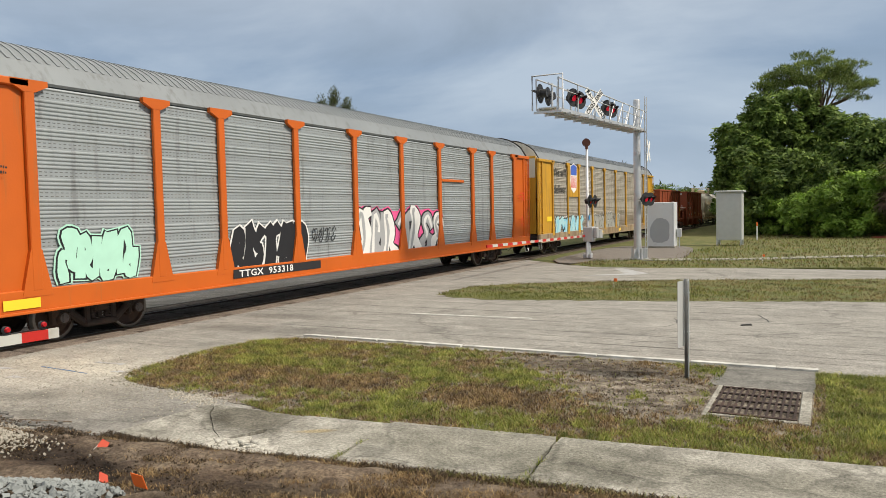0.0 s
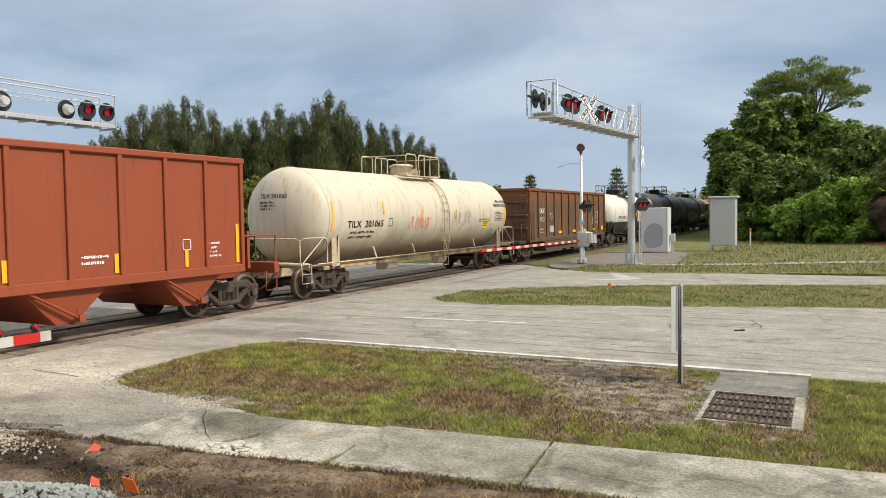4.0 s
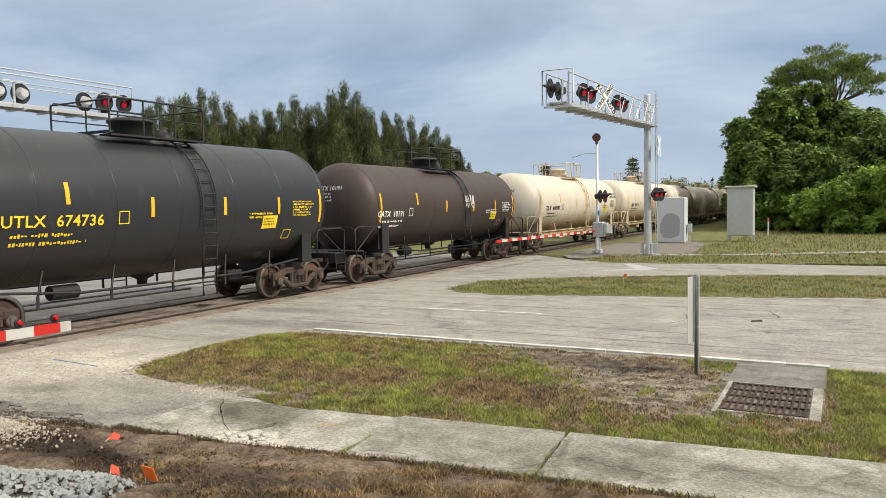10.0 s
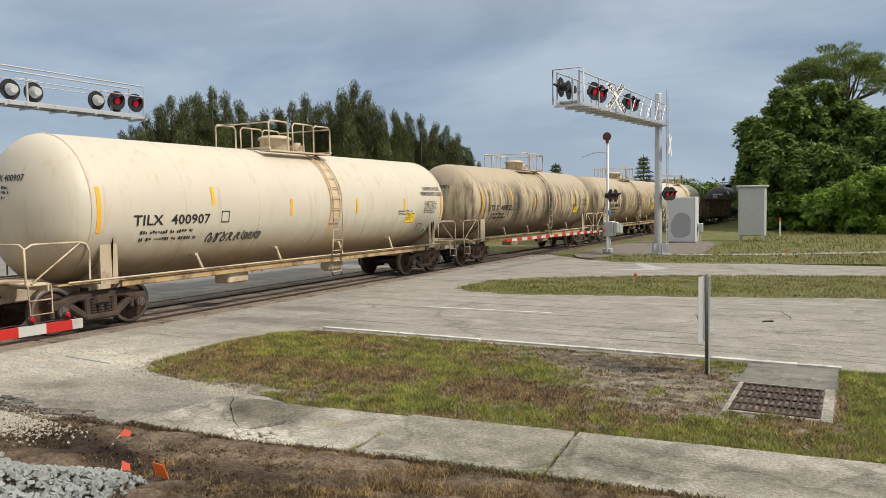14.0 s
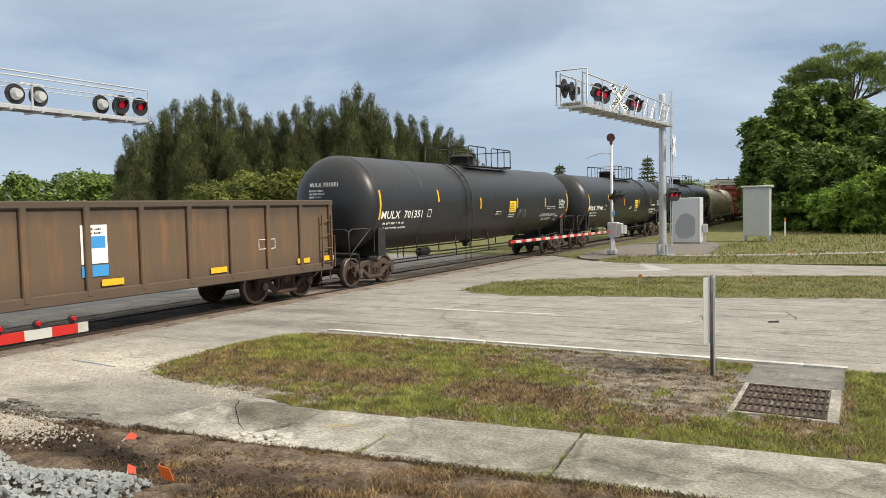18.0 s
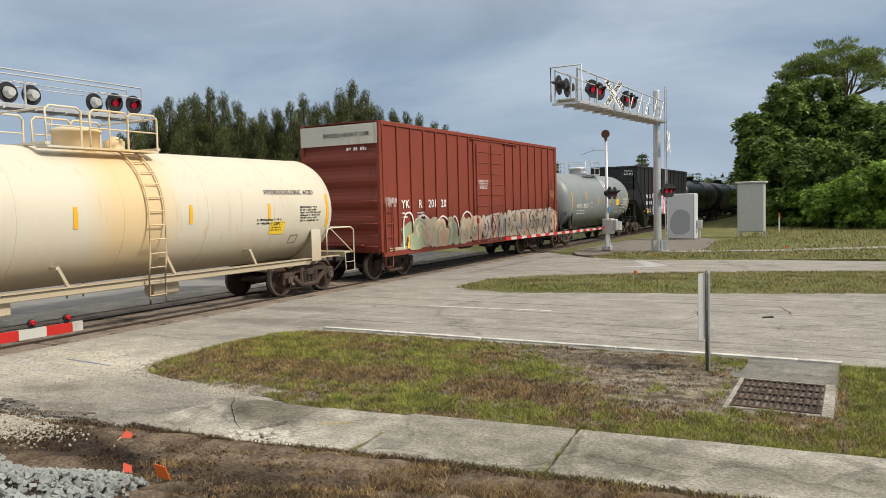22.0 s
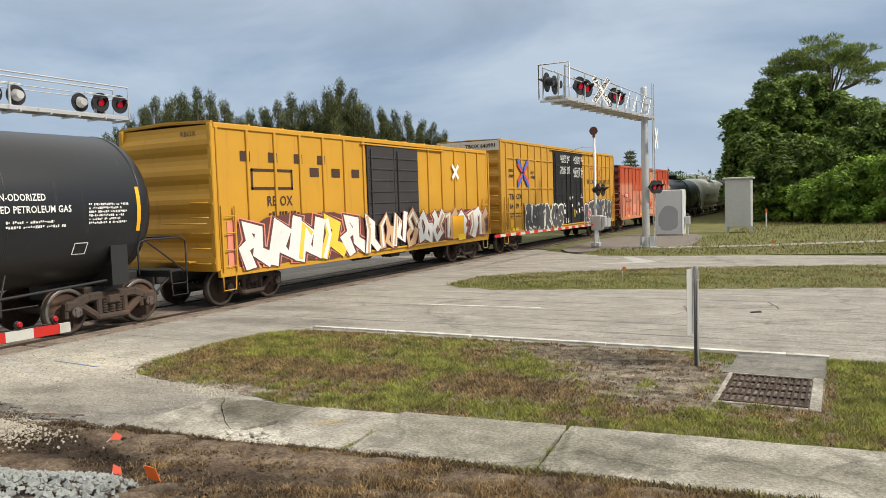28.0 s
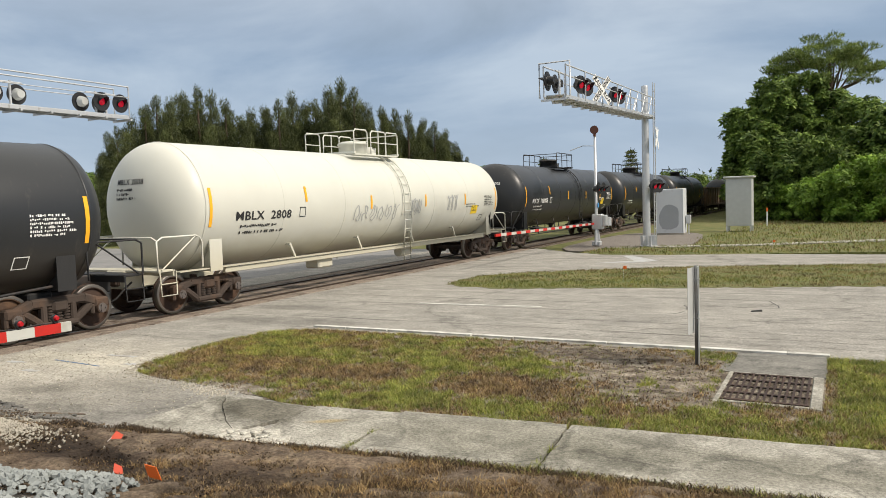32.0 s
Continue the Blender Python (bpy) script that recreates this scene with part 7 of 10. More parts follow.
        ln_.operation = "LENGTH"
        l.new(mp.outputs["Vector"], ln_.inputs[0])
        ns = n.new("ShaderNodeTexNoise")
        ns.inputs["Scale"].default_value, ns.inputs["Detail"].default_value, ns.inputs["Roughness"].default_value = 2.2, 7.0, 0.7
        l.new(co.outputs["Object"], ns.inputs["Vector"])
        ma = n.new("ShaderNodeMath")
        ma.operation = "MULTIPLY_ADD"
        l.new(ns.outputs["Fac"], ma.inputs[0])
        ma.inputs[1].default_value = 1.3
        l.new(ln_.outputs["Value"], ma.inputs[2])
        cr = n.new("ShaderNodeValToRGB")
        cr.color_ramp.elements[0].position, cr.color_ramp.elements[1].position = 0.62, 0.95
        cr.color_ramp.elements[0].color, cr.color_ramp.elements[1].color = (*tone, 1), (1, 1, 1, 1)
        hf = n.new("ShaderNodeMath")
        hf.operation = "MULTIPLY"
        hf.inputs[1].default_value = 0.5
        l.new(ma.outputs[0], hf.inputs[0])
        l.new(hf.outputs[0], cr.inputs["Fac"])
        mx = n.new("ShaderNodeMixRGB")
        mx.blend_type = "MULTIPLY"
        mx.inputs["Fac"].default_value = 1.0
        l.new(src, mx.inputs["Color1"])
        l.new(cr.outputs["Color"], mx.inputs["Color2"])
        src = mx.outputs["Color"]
    l.new(src, b.inputs["Base Color"])
    fine = n.new("ShaderNodeTexNoise")
    fine.inputs["Scale"].default_value, fine.inputs["Detail"].default_value = bscale, 6.0
    l.new(co.outputs["Object"], fine.inputs["Vector"])
    bp = n.new("ShaderNodeBump")
    bp.inputs["Strength"].default_value, bp.inputs["Distance"].default_value = bump, 0.02
    l.new(fine.outputs["Fac"], bp.inputs["Height"])
    l.new(bp.outputs["Normal"], b.inputs["Normal"])
    return m


G_FIELD = ground_mat("field", [(0.125, 0.13, 0.045), (0.20, 0.175, 0.08), (0.08, 0.10, 0.032)], [0.5, 1.6], bump=0.6, bscale=25)
G_ROAD = ground_mat("pale_asphalt", [(0.29, 0.277, 0.25), (0.23, 0.221, 0.20), (0.335, 0.32, 0.29)], [0.35, 1.4], bump=0.6, bscale=70, cracks=0.28, crack_scale=0.11, speck=0.36, seams=0.34, spots=((5.9, 6.5, 1.6, 1.0, 0, (0.74, 0.74, 0.74)), (3.4, 7.0, 3.0, 2.6, 0, (1.34, 1.32, 1.27)), (3.3, 7.9, 1.6, 0.5, 0, (1.2, 1.2, 1.17)), (4.6, 6.3, 0.6, 0.25, 20, (0.7, 0.7, 0.7)), (4.2, 12.2, 2.0, 0.5, 8, (0.72, 0.72, 0.72)), (2.9, 13.9, 1.2, 0.4, 5, (0.7, 0.7, 0.7))))
G_ASPH = ground_mat("grey_asphalt", [(0.20, 0.20, 0.202), (0.16, 0.161, 0.164), (0.24, 0.237, 0.23)], [0.4, 1.6], bump=0.3, bscale=120, speck=0.15)
G_CONC = ground_mat("old_concrete", [(0.27, 0.25, 0.205), (0.17, 0.158, 0.13), (0.34, 0.32, 0.27)], [0.8, 2.2], bump=0.5, bscale=60, speck=0.34, cracks=0.35, crack_scale=0.28)
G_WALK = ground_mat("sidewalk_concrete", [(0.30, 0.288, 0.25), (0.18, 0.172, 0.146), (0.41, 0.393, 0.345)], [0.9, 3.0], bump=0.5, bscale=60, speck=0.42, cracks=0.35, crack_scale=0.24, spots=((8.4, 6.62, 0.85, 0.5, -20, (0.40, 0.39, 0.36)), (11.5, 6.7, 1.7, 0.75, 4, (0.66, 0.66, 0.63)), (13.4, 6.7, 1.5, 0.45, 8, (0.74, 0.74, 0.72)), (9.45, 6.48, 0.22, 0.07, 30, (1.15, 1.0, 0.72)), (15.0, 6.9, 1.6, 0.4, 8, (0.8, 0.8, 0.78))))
G_RUBBLE = ground_mat("broken_concrete", [(0.42, 0.40, 0.35), (0.26, 0.245, 0.21), (0.55, 0.53, 0.47)], [3.0, 9.0], bump=0.6, bscale=60, speck=0.3)
G_SOIL = ground_mat("sandy_soil", [(0.12, 0.096, 0.073), (0.042, 0.032, 0.023), (0.27, 0.237, 0.19)], [2.6, 5.0], bump=1.0, bscale=35, speck=0.65, spots=((11.3, 11.0, 1.4, 0.35, 4, (0.62, 0.6, 0.58)), (12.0, 10.0, 1.2, 0.35, -20, (1.25, 1.25, 1.25)), (7.3, 7.35, 0.9, 0.25, 0, (1.3, 1.35, 1.4))))
G_DIRT = ground_mat("damp_dirt", [(0.105, 0.077, 0.055), (0.045, 0.033, 0.025), (0.18, 0.14, 0.10)], [1.6, 5.0], bump=1.0, bscale=30, speck=0.5, spots=((7.6, 4.72, 1.3, 0.30, -12, (0.30, 0.28, 0.27)), (6.6, 4.4, 1.2, 0.4, 0, (0.6, 0.56, 0.53)), (10.4, 4.9, 1.2, 0.12, 19, (0.5, 0.48, 0.45)), (10.2, 4.5, 1.4, 0.10, 19, (0.5, 0.48, 0.45)), (9.9, 5.15, 0.9, 0.16, 15, (1.35, 1.33, 1.28)), (8.6, 4.6, 0.9, 0.16, -10, (0.55, 0.52, 0.5)), (6.4, 4.9, 0.7, 0.28, -15, (1.3, 1.3, 1.15)), (9.7, 4.9, 0.9, 0.2, 18, (0.6, 0.57, 0.55))))
G_BALLAST = ground_mat("ballast", [(0.17, 0.15, 0.13), (0.10, 0.085, 0.075), (0.23, 0.21, 0.19)], [2.0, 9.0], bump=1.0, bscale=18, speck=0.3)
G_TIMBER = ground_mat("crossing_timber", [(0.235, 0.190, 0.155), (0.09, 0.07, 0.056), (0.30, 0.25, 0.205)], [1.6, 4.5], bump=0.8, bscale=45, speck=0.4)
M_SEAM = mat("dirt_in_seam", (0.10, 0.092, 0.08), 0.95, var=0.5, scale=3, bump=0.2)
M_RAIL = mat("rail_steel", (0.10, 0.07, 0.055), 0.6, 0.6, var=0.3)
M_RAILTOP = mat("rail_polished", (0.20, 0.18, 0.165), 0.5, 0.8, var=0.1, bump=0)
M_LINE = mat("road_paint", (0.60, 0.59, 0.55), 0.7, var=0.15, scale=6, dirt=(0.31, 0.295, 0.265), amount=0.75, dscale=3.5)

big = 2500
solid("ground", Geo().slab([(-big, -big), (big, -big), (big, big), (-big, big)], -0.6, -0.10), G_FIELD, "flat grassy ground that reaches the horizon", "ground", "structure")
solid("road", Geo().slab([(1.62, -45), (140, -45), (140, 30.6), (4.6, 30.6), (1.62, 33.5)], -0.4, -0.012), G_ROAD, "worn pale grey asphalt road over the rail crossing", "road", "structure")
solid("road", Geo().slab([(-140, -30), (-3.2, -30), (-3.2, 33), (-140, 33)], -0.4, -0.016), G_ASPH, "grey asphalt road beyond the tracks", "road", "structure")
solid("pavement", Geo().slab([(-3.196, -30), (-1.62, -30), (-1.62, 33.5), (-3.196, 33.5)], -0.4, -0.010), G_ROAD, "pale concrete strip along the far rail", "pavement", "structure")

# track: rails, timber panels in the crossing, ballast and sleepers beyond
track = thing("track", "single railway track with timber crossing panels", "railway track", kind="structure")
for s in (-1, 1):
    prof = [(-0.075, -0.17), (0.075, -0.17), (0.075, -0.15), (0.012, -0.13), (0.012, -0.045), (0.037, -0.035), (0.037, -0.004), (0.03, 0.0), (-0.03, 0.0), (-0.037, -0.004), (-0.037, -0.035), (-0.012, -0.045), (-0.012, -0.13), (-0.075, -0.15)]
    rail = part("rail", Geo().sweep_y([(x + s * 0.755, z - 0.004) for x, z in prof], -60, 420), M_RAIL, track)
    part("running_surface", Geo().box(s * 0.755, 180, -0.002, 0.058, 480, 0.003), M_RAILTOP, rail, "bright worn rail head")
panel = {}
for i in range(18):
    y = -10 + 2.47 * i
    for x, w in ((0, 1.18), (1.24, 0.62), (-1.24, 0.62)):
        key = ("panel", w)
        if key not in panel:
            panel[key] = Geo().box(0, 0, 0, w, 2.40, 0.16, 0.02).mesh("crossing_panel")
            panel[key].materials.append(G_TIMBER)
        part("crossing_panel", panel[key], None, track, at=(x, y, -0.098))
solid("ballast_bed", Geo().sweep_y([(-2.6, -0.5), (2.6, -0.5), (1.9, -0.14), (-1.9, -0.14)], 33.6, 420).sweep_y([(-2.6, -0.5), (2.6, -0.5), (1.6, -0.20), (-1.6, -0.20)], -60, 33.6), G_BALLAST, "brown-grey crushed stone track bed", "ballast", "structure")
sl = Geo().box(0, 0, 0, 2.6, 0.22, 0.14, 0.015).mesh("sleeper")
sl.materials.append(G_TIMBER)
for i in range(110):
    part("sleeper", sl, None, track, at=(0, 34.0 + 0.54 * i, -0.15))


def blob(pts, n=6, rough=0.0, seed=0):
    """A closed line smoothed through points, made uneven."""
    rnd = random.Random(seed)
    m = len(pts)
    out = []
    for i in range(m):
        p0, p1, p2, p3 = pts[i - 1], pts[i], pts[(i + 1) % m], pts[(i + 2) % m]
        for j in range(n):
            t = j / n
            q = [0.5 * (2 * p1[a] + (p2[a] - p0[a]) * t + (2 * p0[a] - 5 * p1[a] + 4 * p2[a] - p3[a]) * t * t + (3 * p1[a] - p0[a] - 3 * p2[a] + p3[a]) * t ** 3) for a in (0, 1)]
            out.append((q[0] + rnd.uniform(-rough, rough), q[1] + rnd.uniform(-rough, rough)))
    return out


def straight(pts, step=0.35, rough=0.03, seed=0):
    """A closed line with straight sides, cut fine and made uneven."""
    rnd = random.Random(seed)
    out = []
    for a, b in zip(pts, pts[1:] + pts[:1]):
        d = math.hypot(b[0] - a[0], b[1] - a[1])
        k = max(1, min(int(d / step), 120))
        for i in range(k):
            out.append((a[0] + (b[0] - a[0]) * i / k + rnd.uniform(-rough, rough), a[1] + (b[1] - a[1]) * i / k + rnd.uniform(-rough, rough)))
    return out


def inside(pts, x, y):
    hit = False
    for (x0, y0), (x1, y1) in zip(pts, pts[1:] + pts[:1]):
        if (y0 > y) != (y1 > y) and x < (x1 - x0) * (y - y0) / (y1 - y0) + x0:
            hit = not hit
    return hit


VERGE = [(5.1, 7.6), (4.76, 8.04), (4.6, 8.98), (4.54, 9.96), (4.71, 10.9), (5.25, 11.45), (8, 11.60), (12.9, 11.68), (14.35, 11.7), (18, 11.75), (30, 11.8), (30, 9.2), (14.7, 7.62), (12.05, 7.30), (10.2, 7.08), (9.4, 7.02), (8.4, 7.0), (7.8, 7.2), (6.8, 7.33), (5.7, 7.42)]
ISLAND = [(4.3, 19.2), (4.9, 18.6), (6.4, 18.35), (10.5, 19.4), (15.1, 20.7), (40, 27.5), (40, 34), (15.3, 26.8), (9.4, 24.9), (5.4, 22.6), (4.3, 21.2)]
FAR = [(4.6, 31.0), (5.8, 29.9), (8.4, 29.85), (15.5, 31.7), (60, 43), (60, 58), (30, 50.0), (15.7, 38.0), (7.6, 34.4), (5.0, 33.5)]
solid("grass_verge", Geo().slab(straight(VERGE, 0.12, 0.05, 1), -0.2, -0.007), G_SOIL, "sandy verge with thin patchy grass", "verge", "structure")
solid("grass_island", Geo().slab(straight(ISLAND, 0.2, 0.10, 2), -0.2, -0.006), G_FIELD, "low grass island between two roads", "verge", "structure")
solid("grass_strip", Geo().slab(straight(FAR, 0.2, 0.10, 3), -0.2, -0.006), G_FIELD, "grass strip beside the far path", "verge", "structure")
solid("path", Geo().slab([(7.0, 33.7), (11.3, 35.0), (15.7, 37.5), (60, 57), (60, 58.4), (15.5, 38.6), (11.2, 36.0), (7.0, 34.6)], -0.2, 0.03), G_WALK, "narrow pale concrete path across the grass", "path", "structure")
solid("gravel_pad", Geo().slab(blob([(3.4, 32.6), (4.6, 32.0), (7.6, 34.2), (8.2, 36.5), (7.0, 46), (3.0, 46), (2.6, 36)], 5, 0.05, 4), -0.2, -0.01), G_BALLAST, "grey gravel pad round the signal masts", "gravel", "structure")

# pavement of separate slabs
DX = (0.995, 0.102)


def slab_at(a, b, n0, n1):
    """Slab between distances a and b along the pavement, with its near and far edge."""
    o = (7.55, 5.48)
    c = lambda u, v: (o[0] + u * DX[0] - v * DX[1], o[1] + u * DX[1] + v * DX[0])
    return [c(a, n0), c(b, n0), c(b, n1), c(a, n1)]


walkway = thing("sidewalk", "cracked pale concrete sidewalk with a broken corner", "sidewalk", kind="structure")
edges = [2.66, 4.56, 8.6, 12.4, 16.2, 20]
for a, b in zip(edges, edges[1:]):
    q = slab_at(a + 0.016, b - 0.016, 0.02, 1.40)
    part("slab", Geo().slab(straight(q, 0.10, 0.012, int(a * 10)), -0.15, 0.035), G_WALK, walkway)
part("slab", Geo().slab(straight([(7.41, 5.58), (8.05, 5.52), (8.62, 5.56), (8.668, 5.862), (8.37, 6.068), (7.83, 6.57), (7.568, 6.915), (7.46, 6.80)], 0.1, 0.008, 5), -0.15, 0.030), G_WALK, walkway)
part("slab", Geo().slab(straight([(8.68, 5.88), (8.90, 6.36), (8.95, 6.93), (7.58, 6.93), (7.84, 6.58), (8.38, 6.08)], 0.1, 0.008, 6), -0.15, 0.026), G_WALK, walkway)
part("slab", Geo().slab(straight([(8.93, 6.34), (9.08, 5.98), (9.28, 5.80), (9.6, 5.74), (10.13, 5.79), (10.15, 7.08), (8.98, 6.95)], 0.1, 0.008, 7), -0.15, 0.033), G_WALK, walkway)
rnd = random.Random(8)
for i in range(150):
    x = rnd.uniform(8.6, 9.5)
    y, s = 5.5 + rnd.uniform(0, 0.5) * (1 - abs(x - 8.95) * 0.9) + 0.1 * rnd.random(), 0.02 + 0.085 * rnd.random() ** 2
    g = Geo().box(0, 0, 0, s * 1.4, s, s * 0.5, s * 0.12, rz=rnd.uniform(0, 180), rx=rnd.uniform(-15, 15))
    part("rubble", g, G_RUBBLE, walkway, at=(x, y, 0.0 + s * 0.15))

for pts in (((8.76, 5.80), (8.86, 6.02), (8.95, 6.22), (9.0, 6.45), (8.97, 6.70)), ((10.3, 5.92), (10.6, 6.02), (10.95, 5.99)), ((9.05, 5.86), (9.3, 6.02), (9.42, 6.2), (9.55, 6.32)), ((7.95, 6.2), (8.1, 6.32), (8.14, 6.5))):
    q_ = [(x + 0.012 * noise.noise((x * 9, y * 9, 0)), y + 0.02 * noise.noise((x * 9, y * 9, 4))) for x, y in smooth_line(pts, 5)]
    v_, f_ = ribbon(q_, [0.006 + 0.010 * abs(noise.noise((i * 0.7, pts[0][0], 2))) for i in range(len(q_))])
    part("crack", raw("crack", [(x, y, 0.0385) for x, y in v_], f_, M_SEAM), None, walkway, "thin dark crack")

# near bare ground with tyre ruts
NEAR = [(4.0, 5.3), (5.1, 5.38), (6.2, 5.36), (7.2, 5.5), (7.55, 5.5), (9.0, 5.55), (10.2, 5.75), (12.1, 6.05), (14.5, 6.3), (30, 7.9), (30, -30), (-0.0 + 4.0, -30)]
n = 170
vs, fs = [], []
for i in range(n + 1):
    for j in range(n + 1):
        x, y = 4.0 + 14 * i / n, -3.0 + 9.2 * j / n
        lim = 5.36 + (0.14 + 0.1025 * (x - 7.4) if x > 7.4 else max(0.0, x - 7.0) * 0.35) + 0.05 * noise.noise((x * 2, 0.3, 0)) - (0.14 * max(0.0, 1 - abs(x - 5.6) / 0.6))
        z = 0.07 + 0.04 * noise.noise((x * 1.1, y * 1.1, 2)) + 0.035 * noise.noise((x * 4, y * 4, 3)) + 0.025 * noise.noise((x * 11, y * 11, 5)) - 0.05 * math.exp(-((y - 4.75 + 0.02 * x) / 0.16) ** 2) - 0.04 * math.exp(-((y - 4.2 + 0.05 * x) / 0.14) ** 2)
        ease = max(0.0, min(1.0, (lim - y) / 0.25))
        z = max(z, 0.0) * ease + (-0.008 if x < 7.4 else 0.014) * (1 - ease)
        for sl_, of_ in ((0.34, 3.30), (0.36, 2.98), (0.30, 2.55)):
            if x > 8.3:
                z -= 0.035 * math.exp(-((y - of_ - sl_ * (x - 6.0) + 0.04 * noise.noise((x, 0, 3))) / 0.05) ** 2) * min(1, x - 8.3)
        rim = max(0.0, min(1.0, (x - 4.0) / 0.6, (18.0 - x) / 1.2, (y + 3.0) / 1.2))
        z = max(z * rim - 0.0085 * (1 - rim), -0.0085)
        if y > lim + 0.01:
            z = -0.06
        vs.append((x, min(y, lim + 0.05), z))
fs = [(i * (n + 1) + j, (i + 1) * (n + 1) + j, (i + 1) * (n + 1) + j + 1, i * (n + 1) + j + 1) for i in range(n) for j in range(n)]
tagged(part("dirt_verge", raw("dirt_verge", vs, fs, G_DIRT, True), None), "bare damp brown dirt with ruts and dry grass", "dirt", "", "structure")

solid("dirt_ground", Geo().slab([(4.0, -45), (60, -45), (60, 10.7), (17.5, 6.45), (7.4, 5.0), (4.0, 4.9)], -0.3, -0.0100), G_DIRT, "bare dirt ground round the gravel heap", "dirt", "structure")

# gravel pile
G_STONE = mat("blue_grey_stone", (0.25, 0.268, 0.262), 0.9, var=0.6, scale=1.4, bump=0.5, bscale=4)


def rock(seed, x=0.0, y=0.0, z=0.0, s=1.0):
    """Angular broken stone: a box with pushed corners, turned at random."""
    r = random.Random(seed)
    m = Matrix.Rotation(r.uniform(0, 6.3), 3, "Z") @ Matrix.Rotation(r.uniform(-0.7, 0.7), 3, "X") @ Matrix.Rotation(r.uniform(-0.7, 0.7), 3, "Y")
    v = []
    for c in itertools.product((-0.5, 0.5), repeat=3):
        q = m @ Vector((c[0] * r.uniform(0.45, 1.15), c[1] * r.uniform(0.4, 0.95), c[2] * r.uniform(0.35, 0.85)))
        v.append((x + q.x * s, y + q.y * s, z + q.z * s))
    return v, [(0, 1, 3), (0, 3, 2), (4, 6, 7), (4, 7, 5), (0, 4, 5), (0, 5, 1), (2, 3, 7), (2, 7, 6), (0, 2, 6), (0, 6, 4), (1, 5, 7), (1, 7, 3)]


stones = [raw("stone", *rock(i), G_STONE) for i in range(7)]
rnd = random.Random(5)
pile = thing("gravel_pile", "heap of angular blue-grey crushed stone", "gravel pile", at=(0, 0, 0))
far_v, far_f = [], []
count = 0
for i in range(8500):
    x, y = rnd.uniform(4.9, 9.3), rnd.uniform(0.9, 4.25)
    d = (4.12 + 0.05 * (x - 7.4) + 0.12 * math.sin(x * 3)) - y
    lim = 9.3
    e = min(d / 1.0, (lim - x + 0.1 * math.sin(y * 4)) / 1.2, (x - 5.0 + 0.15 * math.sin(y * 3)) / 1.0, (y - 1.0 + 0.15 * math.sin(x * 3)) / 1.0)
    if e < 0.02:
        continue
    z = 0.075 + 0.30 * min(1.0, e) ** 0.8
    s = rnd.uniform(0.024, 0.066)
    if count < 300 and y > 2.9:
        ob = part("stone", stones[i % 7], None, pile, at=(x, y, z))
        ob.scale = (s, s * rnd.uniform(0.8, 1.2), s)
        ob.rotation_euler = (rnd.uniform(0, 6), rnd.uniform(0, 6), rnd.uniform(0, 6))
        count += 1
    else:
        rv, rf = rock(i + 9, x, y, z, s)
        k = len(far_v)
        far_v += rv
        far_f += [[q + k for q in p] for p in rf]
n = 24
vs = [(5.4 + 3.5 * i / n, 1.2 + 2.8 * j / n, -0.05 + 0.32 * max(0.0, min(1, (4.0 - (1.2 + 2.8 * j / n)) / 1.0, (8.95 - (5.4 + 3.5 * i / n)) / 1.2, 3.5 * i / n, 2.8 * j / n)) ** 0.8) for i in range(n + 1) for j in range(n + 1)]
tagged(part("heap_core", raw("heap_core", vs, [(i * (n + 1) + j, (i + 1) * (n + 1) + j, (i + 1) * (n + 1) + j + 1, i * (n + 1) + j + 1) for i in range(n) for j in range(n)], G_BALLAST), None, pile))
tagged(part("loose_rest", raw("loose_rest", far_v, far_f, G_STONE), None, pile), kind="stuff")

# painted marks on the road
ln = thing("edge_line", "worn white painted edge line along the road", "road marking", kind="structure")
rnd = random.Random(3)
x = 5.2
while x < 14.3:
    q = rnd.uniform(0.5, 1.6)
    e = min(x + q, 14.3)
    part("paint", Geo().slab(straight([(x, 11.68 + 0.012 * x), (e, 11.68 + 0.012 * e), (e, 11.80 + 0.012 * e), (x, 11.80 + 0.012 * x)], 0.2, 0.008, int(x * 9)), -0.02, 0.020), M_LINE, ln)
    x = e + rnd.uniform(0.01, 0.04)
dash = thing("lane_line", "worn white broken lane line", "road marking", kind="structure")
part("paint", Geo().slab(straight([(5.6, 15.25), (8.6, 15.42), (8.6, 15.52), (5.6, 15.35)], 0.3, 0.01, 2), -0.02, -0.004), M_LINE, dash)
M_FAINT = mat("faint_road_paint", (0.40, 0.41, 0.42), 0.75, var=0.2, scale=5, dirt=(0.32, 0.305, 0.28), amount=0.75, dscale=4)
part("paint", Geo().slab(straight([(6.6, 26.0), (8.2, 26.6), (8.6, 27.4), (7.2, 29.4), (6.9, 29.2), (7.8, 27.2)], 0.3, 0.02, 2), -0.02, -0.006), M_FAINT, dash)
solid("utility_mark", Geo().slab([(2.97, 7.73), (3.6, 7.70), (4.17, 7.66), (4.17, 7.69), (3.6, 7.735), (2.97, 7.77)], -0.02, -0.008), M_BLUEMARK, "blue spray-painted utility mark on the road", "road marking", "structure")
for x, y, w in ((2.27, 7.36, 0.4), (3.5, 8.3, 0.6), (4.4, 7.9, 0.35), (3.2, 7.0, 0.3)):
    part("paint", Geo().slab(straight([(x, y), (x + w, y + 0.05), (x + w, y + 0.13), (x, y + 0.09)], 0.08, 0.03, int(x * 7)), -0.02, -0.008), M_FAINT, dash)

